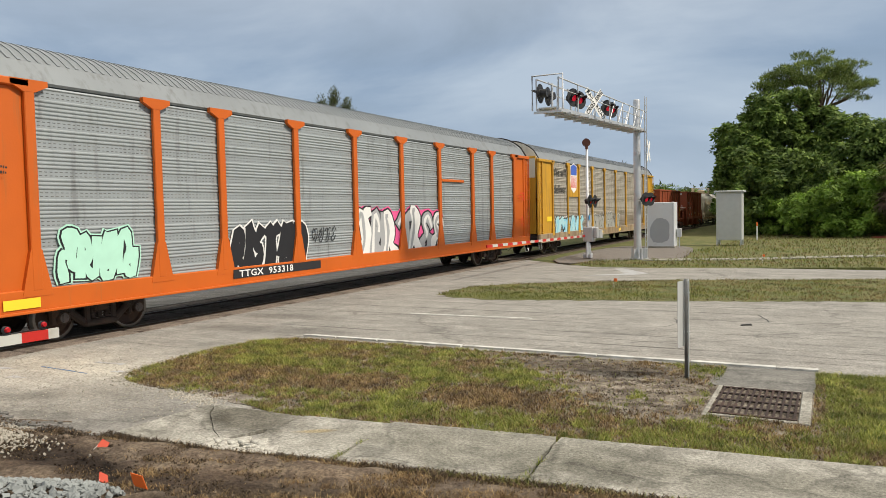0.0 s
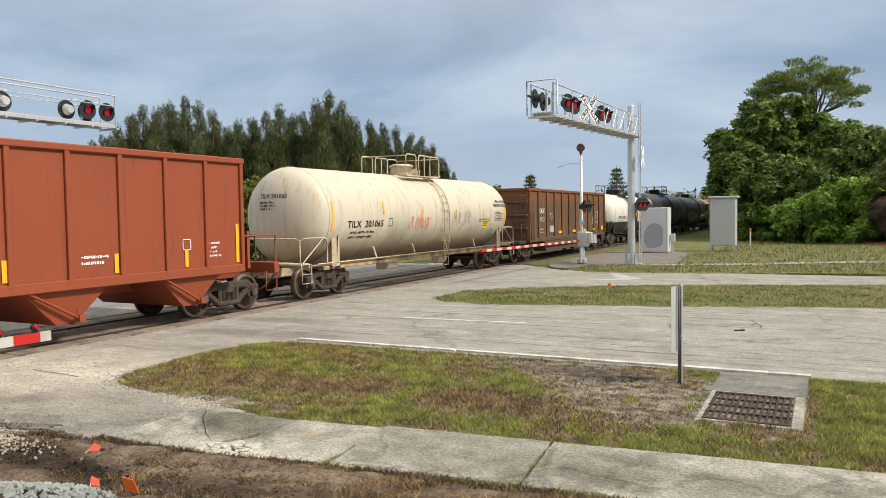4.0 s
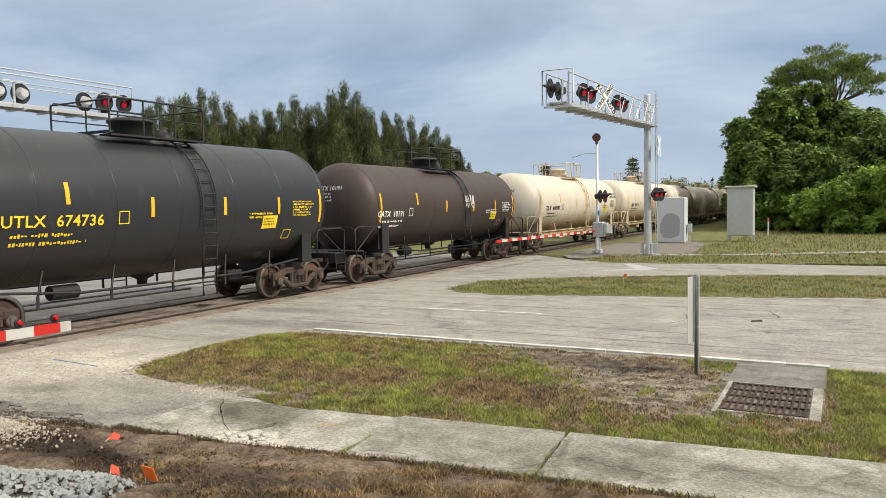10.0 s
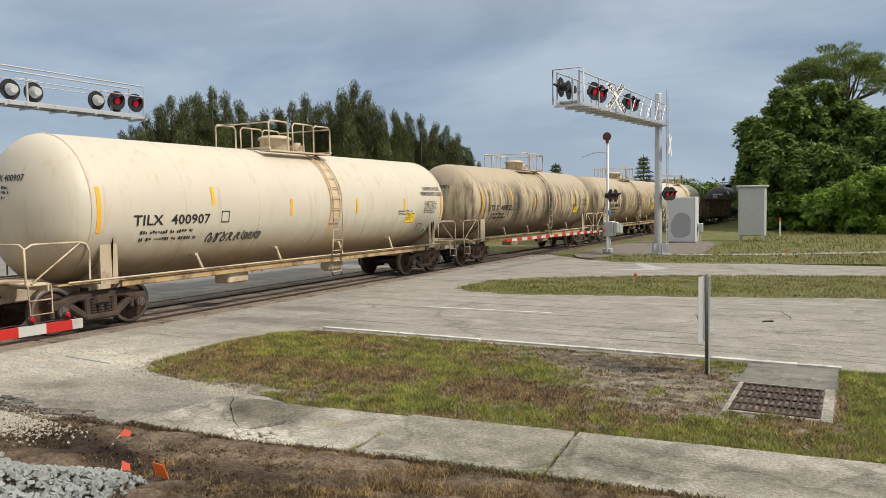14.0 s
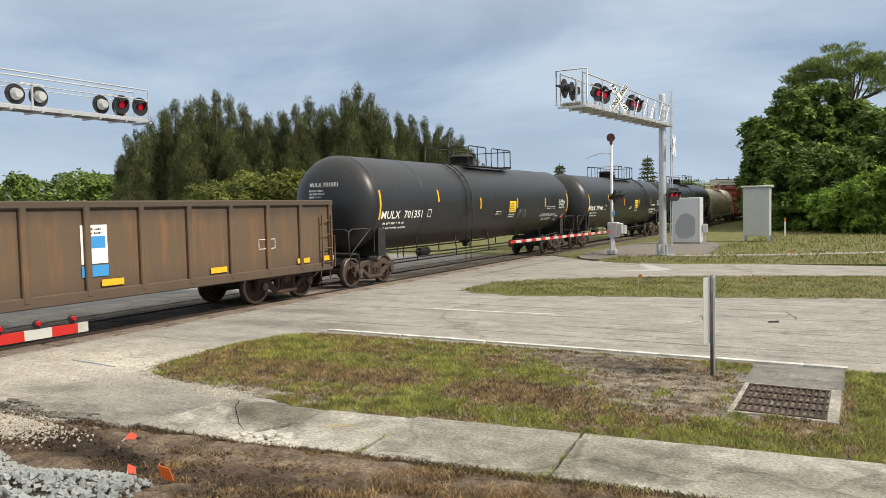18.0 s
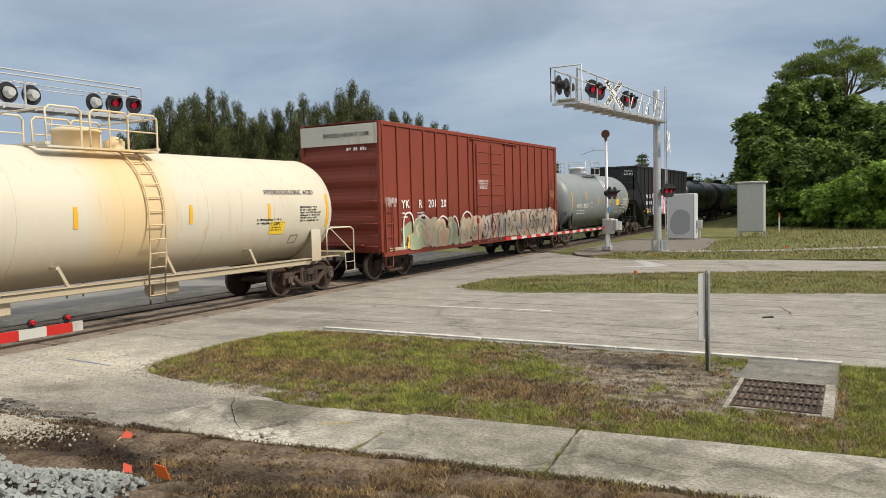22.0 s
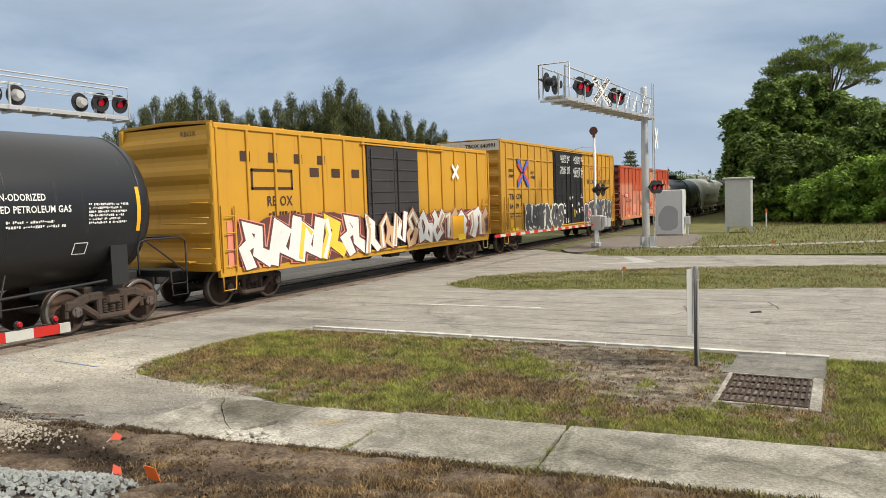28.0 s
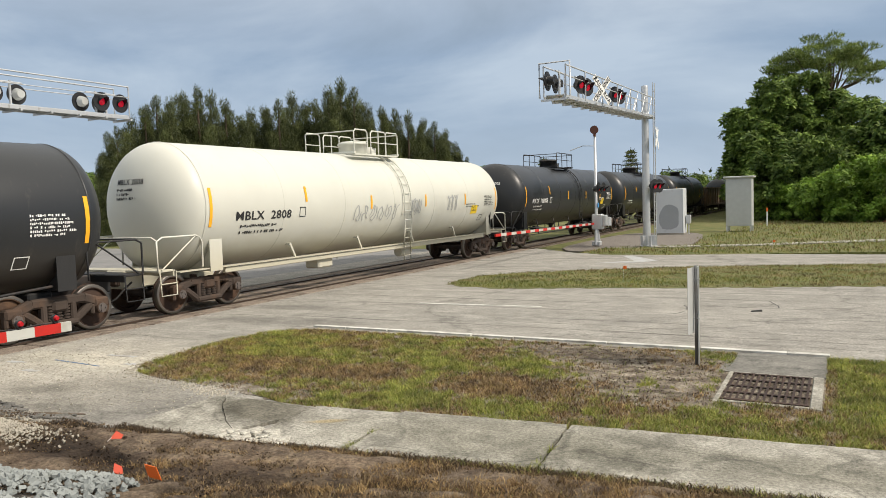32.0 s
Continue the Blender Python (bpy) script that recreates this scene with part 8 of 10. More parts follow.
# short cracks and a strip of rubber on the road
for pts in (((13.06, 17.55), (13.12, 17.4), (13.2, 17.12), (13.3, 16.85), (13.33, 16.55)), ((13.2, 17.12), (13.12, 16.95)), ((11.47, 16.5), (11.58, 16.2), (11.64, 15.85)), ((11.62, 15.6), (11.54, 15.34), (11.42, 15.2))):
    v_, f_ = ribbon(pts, 0.022)
    part("crack", raw("crack", [(x, y, -0.0085) for x, y in v_], f_, M_DARKMETAL), None, dash, "short dark crack")
rc = random.Random(44)
for y0, xa, xb in ((12.45, 9.6, 15.6), (12.95, 7.0, 15.6), (13.45, 8.4, 16.0), (14.15, 6.2, 12.2), (14.7, 9.2, 16.2), (15.9, 5.4, 11.0), (16.6, 8.2, 16.6), (17.6, 5.6, 14.0), (18.3, 9.4, 16.8), (9.9, 1.9, 4.1), (12.6, 2.2, 5.4), (13.7, 2.0, 5.2)):
    # old paving seams that opened into thin wandering cracks
    x = xa
    while x < xb:
        e = min(x + rc.uniform(0.5, 2.4), xb)
        k = max(3, int((e - x) / 0.22))
        pts = [(x + (e - x) * i / k, y0 + 0.035 * (x + (e - x) * i / k - xa) * 0.3 + 0.09 * noise.noise((x + (e - x) * i / k, y0, 1)) + 0.03 * noise.noise(((x + (e - x) * i / k) * 4, y0, 2))) for i in range(k + 1)]
        v_, f_ = ribbon(pts, [rc.uniform(0.008, 0.026) for _ in pts])
        part("crack", raw("crack", [(p, q, -0.0095) for p, q in v_], f_, M_SEAM), None, dash, "long dark open seam")
        x = e + rc.uniform(0.0, 0.5)
solid("rubber_strip", Geo().slab(straight([(12.87, 15.90), (13.06, 16.02), (13.05, 16.10), (12.87, 15.97)], 0.08, 0.012, 3), -0.012, 0.012), M_DARKMETAL, "torn strip of black rubber lying on the road", "debris")

# storm drain
G_APRON = ground_mat("damp_concrete", [(0.17, 0.165, 0.15), (0.10, 0.098, 0.088), (0.23, 0.222, 0.20)], [1.2, 3.0], bump=0.5, bscale=60, speck=0.3)
M_GRATE = mat("rusty_iron", (0.038, 0.023, 0.018), 0.8, 0.1, var=0.35, scale=6, bump=0.4, dirt=(0.09, 0.05, 0.034), amount=0.4)
drain = thing("storm_drain", "rusty iron storm drain grate in a concrete frame", "storm drain", at=(13.66, 9.71, -0.012))
g = Geo()
for x0, x1, y0, y1 in ((-0.535, -0.475, -0.80, 0.76), (0.475, 0.60, -0.80, 0.76), (-0.473, 0.473, 0.715, 0.76), (-0.473, 0.473, -0.79, -0.715)):
    g.box((x0 + x1) / 2, (y0 + y1) / 2, -0.035, x1 - x0 - 0.002, y1 - y0 - 0.002, 0.11, 0.01)
part("concrete_frame", g, G_WALK, drain)
part("apron", Geo().slab(straight([(-0.66, 0.765), (0.64, 0.765), (0.62, 2.04), (-0.66, 1.93)], 0.12, 0.012, 9), -0.1, 0.012), G_APRON, drain, "concrete apron towards the road")
part("shaft", Geo().box(0, 0, -0.75, 0.94, 1.42, 0.02).box(-0.465, 0, -0.37, 0.012, 1.42, 0.74).box(0.465, 0, -0.37, 0.012, 1.42, 0.74).box(0, -0.705, -0.37, 0.92, 0.012, 0.74).box(0, 0.705, -0.37, 0.92, 0.012, 0.74), M_DARKMETAL, drain, "dark shaft below the grate")
bar = Geo().box(0, 0, 0.02, 0.027, 1.42, 0.008, 0.002).mesh("bar")
bar.materials.append(M_GRATE)
for i in range(13):
    part("bar", bar, None, drain, at=(-0.438 + 0.073 * i, 0, 0.0))
cross = Geo().box(0, 0, 0.02, 0.94, 0.054, 0.009, 0.002).mesh("cross_bar")
cross.materials.append(M_GRATE)
for i in range(5):
    part("cross_bar", cross, None, drain, at=(0, -0.668 + 0.334 * i, 0.001))

# edge-on sign on a channel post
M_SIGNBACK = mat("sign_aluminium", (0.50, 0.51, 0.50), 0.45, 0.25, var=0.1, scale=4)
sign = thing("road_sign", "bare aluminium road sign seen edge-on on a steel post", "road sign", at=(12.66, 10.76, 0))
M_POST = mat("weathered_post_steel", (0.16, 0.165, 0.165), 0.55, 0.5, var=0.3, scale=5, dirt=(0.09, 0.075, 0.06), amount=0.3)
part("post", Geo().lathe_z([(-0.1, 0.001), (-0.1, 0.022), (1.39, 0.022), (1.39, 0.001)], 0, 0, 6), M_POST, sign)
part("post_flange", Geo().box(0.034, 0.0, 0.64, 0.014, 0.03, 1.46), M_STEEL, sign)
part("plate", Geo().box(-0.034, 0.007, 0.905, 0.004, 0.44, 0.92, 0.0, rz=-11), M_SIGNBACK, sign)
for z in (1.2, 0.65):
    part("bolt", Geo().cyl((-0.05, 0, z), (0.05, 0, z), 0.012, 8), M_STEEL, sign)

# marker flags
M_FADED = mat("faded_red_plastic", (0.42, 0.06, 0.03), 0.7, var=0.2, bump=0.1)
for i, (x, y, w, lie) in enumerate(((9.15, 4.36, 0.12, 0), (7.83, 4.99, 0.10, 1), (8.72, 4.34, 0.08, 1))):
    fl = thing("marker_flag", "faded orange marker flag trodden into the dirt" if lie else "small orange plastic marker flag in the dirt", "marker flag", "utility marker flags", (x, y, 0.075))
    fl.rotation_euler = (radians(-80) if lie else radians(8), 0, radians(25 * i))
    part("wire", Geo().tube([(0, 0, -0.03), (0.01, 0, 0.17)], 0.003, 5), M_STEEL, fl)
    part("flag", Geo().add([(0, 0, 0.03), (w, 0.03, 0.0), (w * 0.9, 0.01, 0.13), (0.005, -0.02, 0.16), (0, 0.006, 0.03), (w, 0.036, 0.0), (w * 0.9, 0.016, 0.13), (0.005, -0.014, 0.16)], [(0, 1, 2, 3), (7, 6, 5, 4), (0, 4, 5, 1), (1, 5, 6, 2), (2, 6, 7, 3), (3, 7, 4, 0)]), M_FADED if lie else M_ORANGEF, fl)
for x, y in ((8.9, 21.4), (12.0, 33.2)):
    fl = thing("marker_flag", "small orange plastic marker flag in the grass", "marker flag", "utility marker flags", (x, y, 0.01))
    part("wire", Geo().tube([(0, 0, 0), (0.0, 0, 0.35)], 0.004, 5), M_STEEL, fl)
    part("flag", Geo().box(0.05, 0, 0.30, 0.10, 0.006, 0.09), M_ORANGEF, fl)

# ------------------------------------------------------------------ crossing signals


def lamp_unit(parent, x, y, z, yaw, lit=True, bare=False):
    """Flashing light that faces yaw degrees from +x: round backboard, housing, red lens and hood."""
    u = part("signal_light", Geo().cyl((0, 0, 0), (0.02, 0, 0), 0.305, 28).cyl((-0.04, 0, 0), (0, 0, 0), 0.12, 14, 0.16), M_BLACKP, parent, "round black flashing light unit")
    part("housing", Geo().cyl((-0.22, 0, 0), (-0.041, 0, 0), 0.12, 16, 0.185 if bare else 0.15), M_SIGNBACK if bare else M_BLACKP, u, "bare metal rear housing" if bare else "")
    u.matrix_local = Matrix.Translation((x, y, z)) @ Matrix.Rotation(radians(yaw), 4, "Z")
    part("lens", Geo().lathe_z([(0, 0.125), (0.02, 0.11), (0.035, 0.05), (0.038, 0.005)], 0, 0, 18), M_LAMP if lit else M_LENS, u, "red signal lens").matrix_local = Matrix.Translation((0.022, 0, 0)) @ Matrix.Rotation(math.pi / 2, 4, "Y")
    n = 14
    vs = []
    for rad in (0.15, 0.142):
        for k in range(n + 1):
            a = radians(-30 + 240 * k / n)
            vs += [(0.02, rad * math.cos(a), rad * math.sin(a)), (0.07 + 0.25 * max(0, math.sin(a)), rad * math.cos(a), rad * math.sin(a) - 0.02)]
    o = 2 * (n + 1)
    fs = [(2 * k, 2 * k + 1, 2 * k + 3, 2 * k + 2) for k in range(n)] + [(o + 2 * k + 2, o + 2 * k + 3, o + 2 * k + 1, o + 2 * k) for k in range(n)] + [(2 * k + 1, o + 2 * k + 1, o + 2 * k + 3, 2 * k + 3) for k in range(n)]
    part("hood", Geo().add(vs, fs), M_BLACKP, u)
    return u


def crossbuck(parent, x, y, z, size, yaw, words=True):
    """Crossing sign of two blades that faces yaw degrees from +x."""
    turn = Matrix.Translation((x, y, z)) @ Matrix.Rotation(radians(yaw), 4, "Z")
    for k, sgn in enumerate((1, -1)):
        part("crossbuck_blade", Geo().box(0.013 * k, 0, 0, 0.01, size, 0.23, 0.0, rx=sgn * 45), M_WHITE, parent, "white crossing sign blade").matrix_local = turn
    if words:
        for sgn, a, b in ((-1, "RAIL", "ROAD"), (1, "CROS", "SING")):
            for s, off in ((a, -0.45), (b, 0.10)):
                vs, fs = text_flat(s, 0.17)
                c, q = math.cos(radians(sgn * 45)), math.sin(radians(sgn * 45))
                pts = [(u * 0.92 + off * size, w - 0.06) for u, w in vs]
                pts = [(u * c - w * q, u * q + w * c) for u, w in pts]
                part("lettering", raw("lettering", [(0.026, u, w) for u, w in pts], fs, M_BLACK), None, parent).matrix_local = turn


def cantilever(x, y0, y1, z0, z1, mast_at, lamps, rail_h, up, label):
    """Walkway truss along y from the mast at y0 to its tip at y1."""
    c = thing("signal_cantilever", label, "railway signal", "crossing signal bridges", (0, 0, 0))
    s = 1 if y1 > y0 else -1
    zt = lambda y: z0 + (z1 - z0) * (y - y0) / (y1 - y0)
    if mast_at:
        part("mast", Geo().lathe_z([(0.02, 0.18), (1.5, 0.17), (7.25, 0.15), (7.30, 0.14), (7.31, 0.01)], x, y0, 20), M_ALU, c)
        g = Geo().cyl((x + 0.08, y0, 0.0), (x + 0.08, y0, 0.05), 0.44, 8)
        for a in range(6):
            g.box(x + 0.08 + 0.26 * math.cos(a * 1.047), y0 + 0.3 * math.sin(a * 1.047), 0.27, 0.22, 0.03, 0.46, rz=math.degrees(a * 1.047))
        part("base_plate", g, M_ALU, c)
        part("ladder", Geo().add([], []).tube([(x + 0.40, y0 - 0.18, 0.3), (x + 0.40, y0 - 0.18, 7.4)], 0.022).tube([(x + 0.40, y0 + 0.18, 0.3), (x + 0.40, y0 + 0.18, 7.4)], 0.022), M_ALU, c)
        rung = Geo().tube([(0, -0.18, 0), (0, 0.18, 0)], 0.014, 6).mesh("rung")
        rung.materials.append(M_ALU)
        for i in range(22):
            part("rung", rung, None, c, at=(x + 0.40, y0, 0.5 + 0.31 * i))
        for k in (-0.3, 0.3):
            lamp_unit(c, x + 0.55 + 0.1 * k, y0 - 0.3 + k, 2.75, -28, True)
        part("lamp_arm", Geo().tube([(x + 0.2, y0 - 0.65, 2.75), (x + 0.3, y0 + 0.1, 2.75)], 0.035), M_ALU, c)
    for xx in (x - 0.32, x + 0.32):
        part("chord", Geo().box(xx, (y0 + y1) / 2, (z0 + z1) / 2, 0.07, abs(y1 - y0), 0.10, 0.0, rx=math.degrees(math.atan2(z1 - z0, y1 - y0)) if y1 > y0 else math.degrees(math.atan2(z0 - z1, y0 - y1))), M_ALU, c)
    n = int(abs(y1 - y0) / 0.95)
    for i in range(n + 1):
        y = y0 + (y1 - y0) * i / n
        part("cross_beam", Geo().box(x, y, zt(y) - 0.07, 0.9, 0.06, 0.07), M_ALU, c)
    g = Geo()
    L = math.hypot(y1 - y0, z1 - z0)
    tilt = math.degrees(math.atan2(z1 - z0, y1 - y0)) if y1 > y0 else math.degrees(math.atan2(z0 - z1, y0 - y1))
    g.box(x, (y0 + y1) / 2, (z0 + z1) / 2 + 0.07, 0.6, L, 0.03, 0.0, rx=tilt)
    part("walkway", g, M_STEEL, c, "galvanised grating walkway")
    for xx in (x - 0.36, x + 0.36):
        g = Geo()
        g.tube([(xx, y0, zt(y0) + rail_h[0]), (xx, y1, zt(y1) + rail_h[1])], 0.024)
        g.tube([(xx, y0, zt(y0) + rail_h[0] * 0.62), (xx, y1, zt(y1) + rail_h[1] * 0.66)], 0.016)
        for i in range(7):
            y = y0 + (y1 - y0) * i / 6
            g.tube([(xx, y, zt(y)), (xx, y, zt(y) + rail_h[0] + (rail_h[1] - rail_h[0]) * i / 6)], 0.024)
        part("railing", g, M_ALU, c)
        if mast_at:
            for i in range(5):
                a, b = y0 + (y1 - y0) * (0.02 + 0.105 * i), y0 + (y1 - y0) * (0.02 + 0.105 * (i + 0.55))
                part("brace", Geo().tube([(xx, a, zt(a) + rail_h[0]), (xx, b, zt(b) + 0.05)], 0.022), M_ALU, c)
    if mast_at:
        part("tip_rail", Geo().tube([(x - 0.5, y1, zt(y1)), (x - 0.5, y1, zt(y1) + 1.08), (x + 0.5, y1, zt(y1) + 1.08), (x + 0.5, y1, zt(y1))], 0.03), M_ALU, c)
    for y, yaw, lit, bare in lamps:
        z = zt(y) + up
        part("lamp_arm", Geo().tube([(x, y, zt(y)), (x, y, z + 0.35)], 0.04).tube([(x, y - 0.36, z + 0.3), (x, y + 0.36, z + 0.3)], 0.03), M_ALU, c)
        for k in (-1, 1):
            lamp_unit(c, x + 0.25 * math.cos(radians(yaw)), y + k * 0.36 + 0.25 * math.sin(radians(yaw)), z, yaw, lit, bare)
    return c


c1 = cantilever(6.57, 34.74, 22.5, 5.90, 5.50, True, [(22.95, 180, False, False), (24.9, -24, True, False), (29.2, -24, True, False)], (0.84, 0.98), 0.52, "aluminium cantilever signal bridge with red flashing lights")
crossbuck(c1, 6.98, 26.3, 6.12, 1.26, -22)
crossbuck(c1, 7.12, 34.6, 4.91, 1.22, 4, False)
c2 = cantilever(-7.0, -14.0, 17.5, 5.50, 5.52, False, [(16.5, 180, False, True), (16.88, 0, True, False), (13.65, 180, False, True), (10.0, 180, False, True)], (1.05, 1.02), 0.46, "aluminium cantilever signal bridge beyond the tracks")
part("mast", Geo().lathe_z([(-0.1, 0.2), (6.9, 0.16), (6.92, 0.01)], -7.0, -14.2, 18), M_ALU, c2)

# gate with its post
gate = thing("crossing_gate", "lowered red and white crossing gate on an aluminium post", "crossing gate", "crossing gates", (0, 0, 0))
part("post", Geo().lathe_z([(0.02, 0.075), (5.35, 0.06), (5.36, 0.01)], 4.17, 34.9, 14), M_ALU, gate)
part("bell", Geo().cyl((4.17, 34.8, 5.5), (4.17, 34.95, 5.5), 0.2, 18, 0.17).cyl((4.17, 34.86, 5.2), (4.17, 34.86, 5.45), 0.07, 10), mat("bell_rust", (0.12, 0.05, 0.035), 0.6, 0.3), gate, "rusty round crossing bell")
part("lamp_arm", Geo().tube([(4.17, 34.9, 4.75), (3.6, 34.8, 4.78), (2.98, 34.7, 4.58)], 0.02).tube([(4.17, 34.5, 2.75), (4.17, 35.3, 2.75)], 0.04), M_ALU, gate)
for k in (-0.42, 0.42):
    lamp_unit(gate, 4.42, 34.9 + k, 2.72, -5, False)
part("mechanism", Geo().box(4.20, 35.05, 1.15, 0.5, 0.45, 0.72, 0.04).box(4.55, 35.0, 1.22, 0.2, 0.3, 0.5, 0.03).cyl((4.5, 35.5, 0.95), (4.5, 35.5, 1.35), 0.22, 14), M_ALU, gate)
part("base", Geo().box(4.17, 34.9, 0.12, 0.4, 0.4, 0.2, 0.02).cyl((4.17, 34.7, 0.05), (4.17, 34.75, 0.75), 0.06, 8).cyl((4.28, 35.0, 0.05), (4.22, 34.95, 0.75), 0.06, 8), M_ALU, gate)
part("notice", Geo().box(4.27, 34.9, 1.95, 0.02, 0.16, 0.22), M_BLUE, gate)


M_GATEW = mat("gate_white", (0.50, 0.50, 0.46), 0.55, var=0.1, scale=4, bump=0, dirt=(0.36, 0.34, 0.29), amount=0.3)
M_GATER = mat("gate_red", (0.50, 0.022, 0.016), 0.5, var=0.12, scale=4, bump=0, dirt=(0.25, 0.03, 0.02), amount=0.3)


def stripes(parent, x, y0, y1, z0, z1, n, thick, tall, first=0):
    for i in range(n):
        a, b = y0 + (y1 - y0) * i / n, y0 + (y1 - y0) * (i + 1) / n
        za, zb = z0 + (z1 - z0) * i / n, z0 + (z1 - z0) * (i + 1) / n
        part("stripe", Geo().sweep_x([(a, za - tall / 2), (b, zb - tall / 2), (b, zb + tall / 2), (a, za + tall / 2)], x - thick / 2, x + thick / 2), M_GATER if (i + first) % 2 else M_GATEW, parent)


stripes(gate, 4.05, 36.2, 23.3, 1.06, 1.16, 28, 0.05, 0.095)
part("counterweight", Geo().box(4.05, 36.6, 1.05, 0.12, 0.7, 0.35, 0.03), M_ALU, gate)
gate2 = thing("crossing_gate", "lowered red and white crossing gate with red lamps on top", "crossing gate", "crossing gates", (0, 0, 0))
stripes(gate2, 6.2, 5.655, -6.88, 1.04, 1.12, 38, 0.04, 0.115, 1)
part("tip", Geo().box(6.2, 5.725, 1.04, 0.04, 0.138, 0.115), M_GATEW, gate2)
for y in (5.60, 5.16, 4.72):
    lmp = part("gate_lamp", Geo().box(6.2, y, 1.118, 0.05, 0.06, 0.035, 0.008).cyl((6.18, y, 1.16), (6.22, y, 1.16), 0.046, 14), M_BLACKP, gate2, "black-bodied gate arm lamp")
    part("lens", Geo().cyl((6.222, y, 1.165), (6.25, y, 1.165), 0.034, 14, 0.024), M_LENS, lmp, "red lens")
part("lamp_cable", Geo().tube([(6.2, 5.6, 1.105), (6.2, 5.4, 1.12), (6.2, 5.16, 1.108), (6.2, 4.9, 1.125), (6.2, 4.72, 1.112), (6.2, 0.0, 1.16), (6.2, -6.8, 1.2)], 0.008, 6), M_BLACKP, gate2)
part("post", Geo().lathe_z([(-0.02, 0.09), (3.0, 0.08), (3.01, 0.01)], 6.2, -7.0, 14).box(6.2, -7.0, 1.1, 0.4, 0.5, 0.7, 0.04), M_ALU, gate2)

# cabinets
M_CAB = mat("cabinet_white", (0.62, 0.64, 0.66), 0.45, 0.2, var=0.06, dirt=(0.4, 0.41, 0.42), amount=0.15)
M_CABP = mat("cabinet_patch", (0.36, 0.38, 0.40), 0.5, 0.2, var=0.08)
cab = thing("signal_cabinet", "white metal signal cabinet with a grey overpainted patch", "signal cabinet", "trackside cabinets", (5.66, 45.2, -0.05))
part("body", Geo().box(0, 0, 1.40, 1.55, 1.0, 2.6, 0.03), M_CAB, cab)
part("base", Geo().box(0, 0, 0.06, 1.6, 1.05, 0.12, 0.01), G_CONC, cab)
part("patch", Geo().slab(blob([(-0.5, 0.45), (0.05, 0.35), (0.45, 0.55), (0.5, 1.0), (0.42, 1.55), (0.1, 1.75), (-0.3, 1.7), (-0.62, 1.2)], 5, 0.03, 2), 0, 0.004), M_CABP, cab).matrix_local = Matrix.Translation((0, -0.504, 0)) @ Matrix.Rotation(math.pi / 2, 4, "X")
part("seam", Geo().box(0.70, -0.503, 1.4, 0.02, 0.006, 2.5).box(-0.74, -0.503, 1.4, 0.012, 0.006, 2.5), M_CABP, cab)
part("meter_box", Geo().box(0.95, 0.1, 0.9, 0.25, 0.3, 0.5, 0.02).cyl((0.95, 0.1, 0), (0.95, 0.1, 0.7), 0.04, 8), M_ALU, cab)
cab = thing("relay_cabinet", "tall bare aluminium relay cabinet on short legs", "relay cabinet", "trackside cabinets", (8.95, 49.4, -0.08))
part("body", Geo().box(0, 0, 1.80, 1.5, 1.1, 2.95, 0.03), M_SIGNBACK, cab)
part("roof", Geo().box(0, 0, 3.32, 1.75, 1.35, 0.12, 0.03), M_SIGNBACK, cab)
for a in (-0.68, 0.68):
    for b in (-0.48, 0.48):
        part("leg", Geo().box(a, b, 0.17, 0.12, 0.12, 0.34), M_STEEL, cab)
mk = thing("marker_post", "white marker post with an orange top", "marker post", at=(9.9, 57.0, -0.1))
part("post", Geo().box(0, 0, 0.5, 0.09, 0.05, 1.0, 0.01), M_WHITE, mk)
part("top", Geo().box(0, 0, 1.12, 0.1, 0.06, 0.26, 0.01), M_ORANGEF, mk)
xb = thing("crossing_sign", "white crossing sign on a post beyond the tracks", "crossing sign", at=(-8, 33, 0))
part("post", Geo().box(0, 0, 1.5, 0.1, 0.1, 3.2, 0.01), M_WHITE, xb)
crossbuck(xb, 0.1, 0, 2.9, 1.2, 0, False)

# clods, asphalt crumbs and pebbles along the broken edge


def strew(name, label, category, spots, material, seed):
    """Loose small stones or clods: spots are (x, y, z, size)."""
    v, f = [], []
    for i, (x, y, z, q) in enumerate(spots):
        rv, rf = rock(seed * 7919 + i, x, y, z, q)
        k = len(v)
        v += rv
        f += [[a + k for a in p] for p in rf]
    return tagged(part(name, raw(name, v, f, material), None), label, category, "", "stuff")


rnd = random.Random(21)
strew("clods", "loose clods of dark dirt", "dirt clods", [(rnd.uniform(4.6, 10.5), rnd.uniform(3.6, 5.4), 0.07, rnd.uniform(0.008, 0.032)) for i in range(1500)], G_DIRT, 1)
edge = thing("broken_asphalt_edge", "crumbling dark asphalt edge with deep cracks", "asphalt edge", kind="structure")
M_CRUMB = ground_mat("crumbled_asphalt", [(0.13, 0.125, 0.115), (0.07, 0.066, 0.06), (0.20, 0.19, 0.175)], [2.0, 6.0], bump=0.9, bscale=40, speck=0.45)
for i in range(90):
    x = rnd.uniform(4.4, 7.35)
    y = 5.42 + 0.05 * math.sin(x * 4) - 0.10 * max(0.0, 1 - abs(x - 5.6) / 0.6) + rnd.uniform(-0.16, 0.24) * (1 if x < 6.6 else 0.5)
    s = rnd.uniform(0.03, 0.13)
    pts = [(x + s * rnd.uniform(0.6, 1.3) * math.cos(a), y + 0.6 * s * rnd.uniform(0.6, 1.3) * math.sin(a)) for a in [2 * math.pi * q / 7 for q in range(7)]]
    part("fragment", Geo().slab(pts, -0.05, rnd.uniform(-0.008, 0.016)), M_CRUMB, edge)
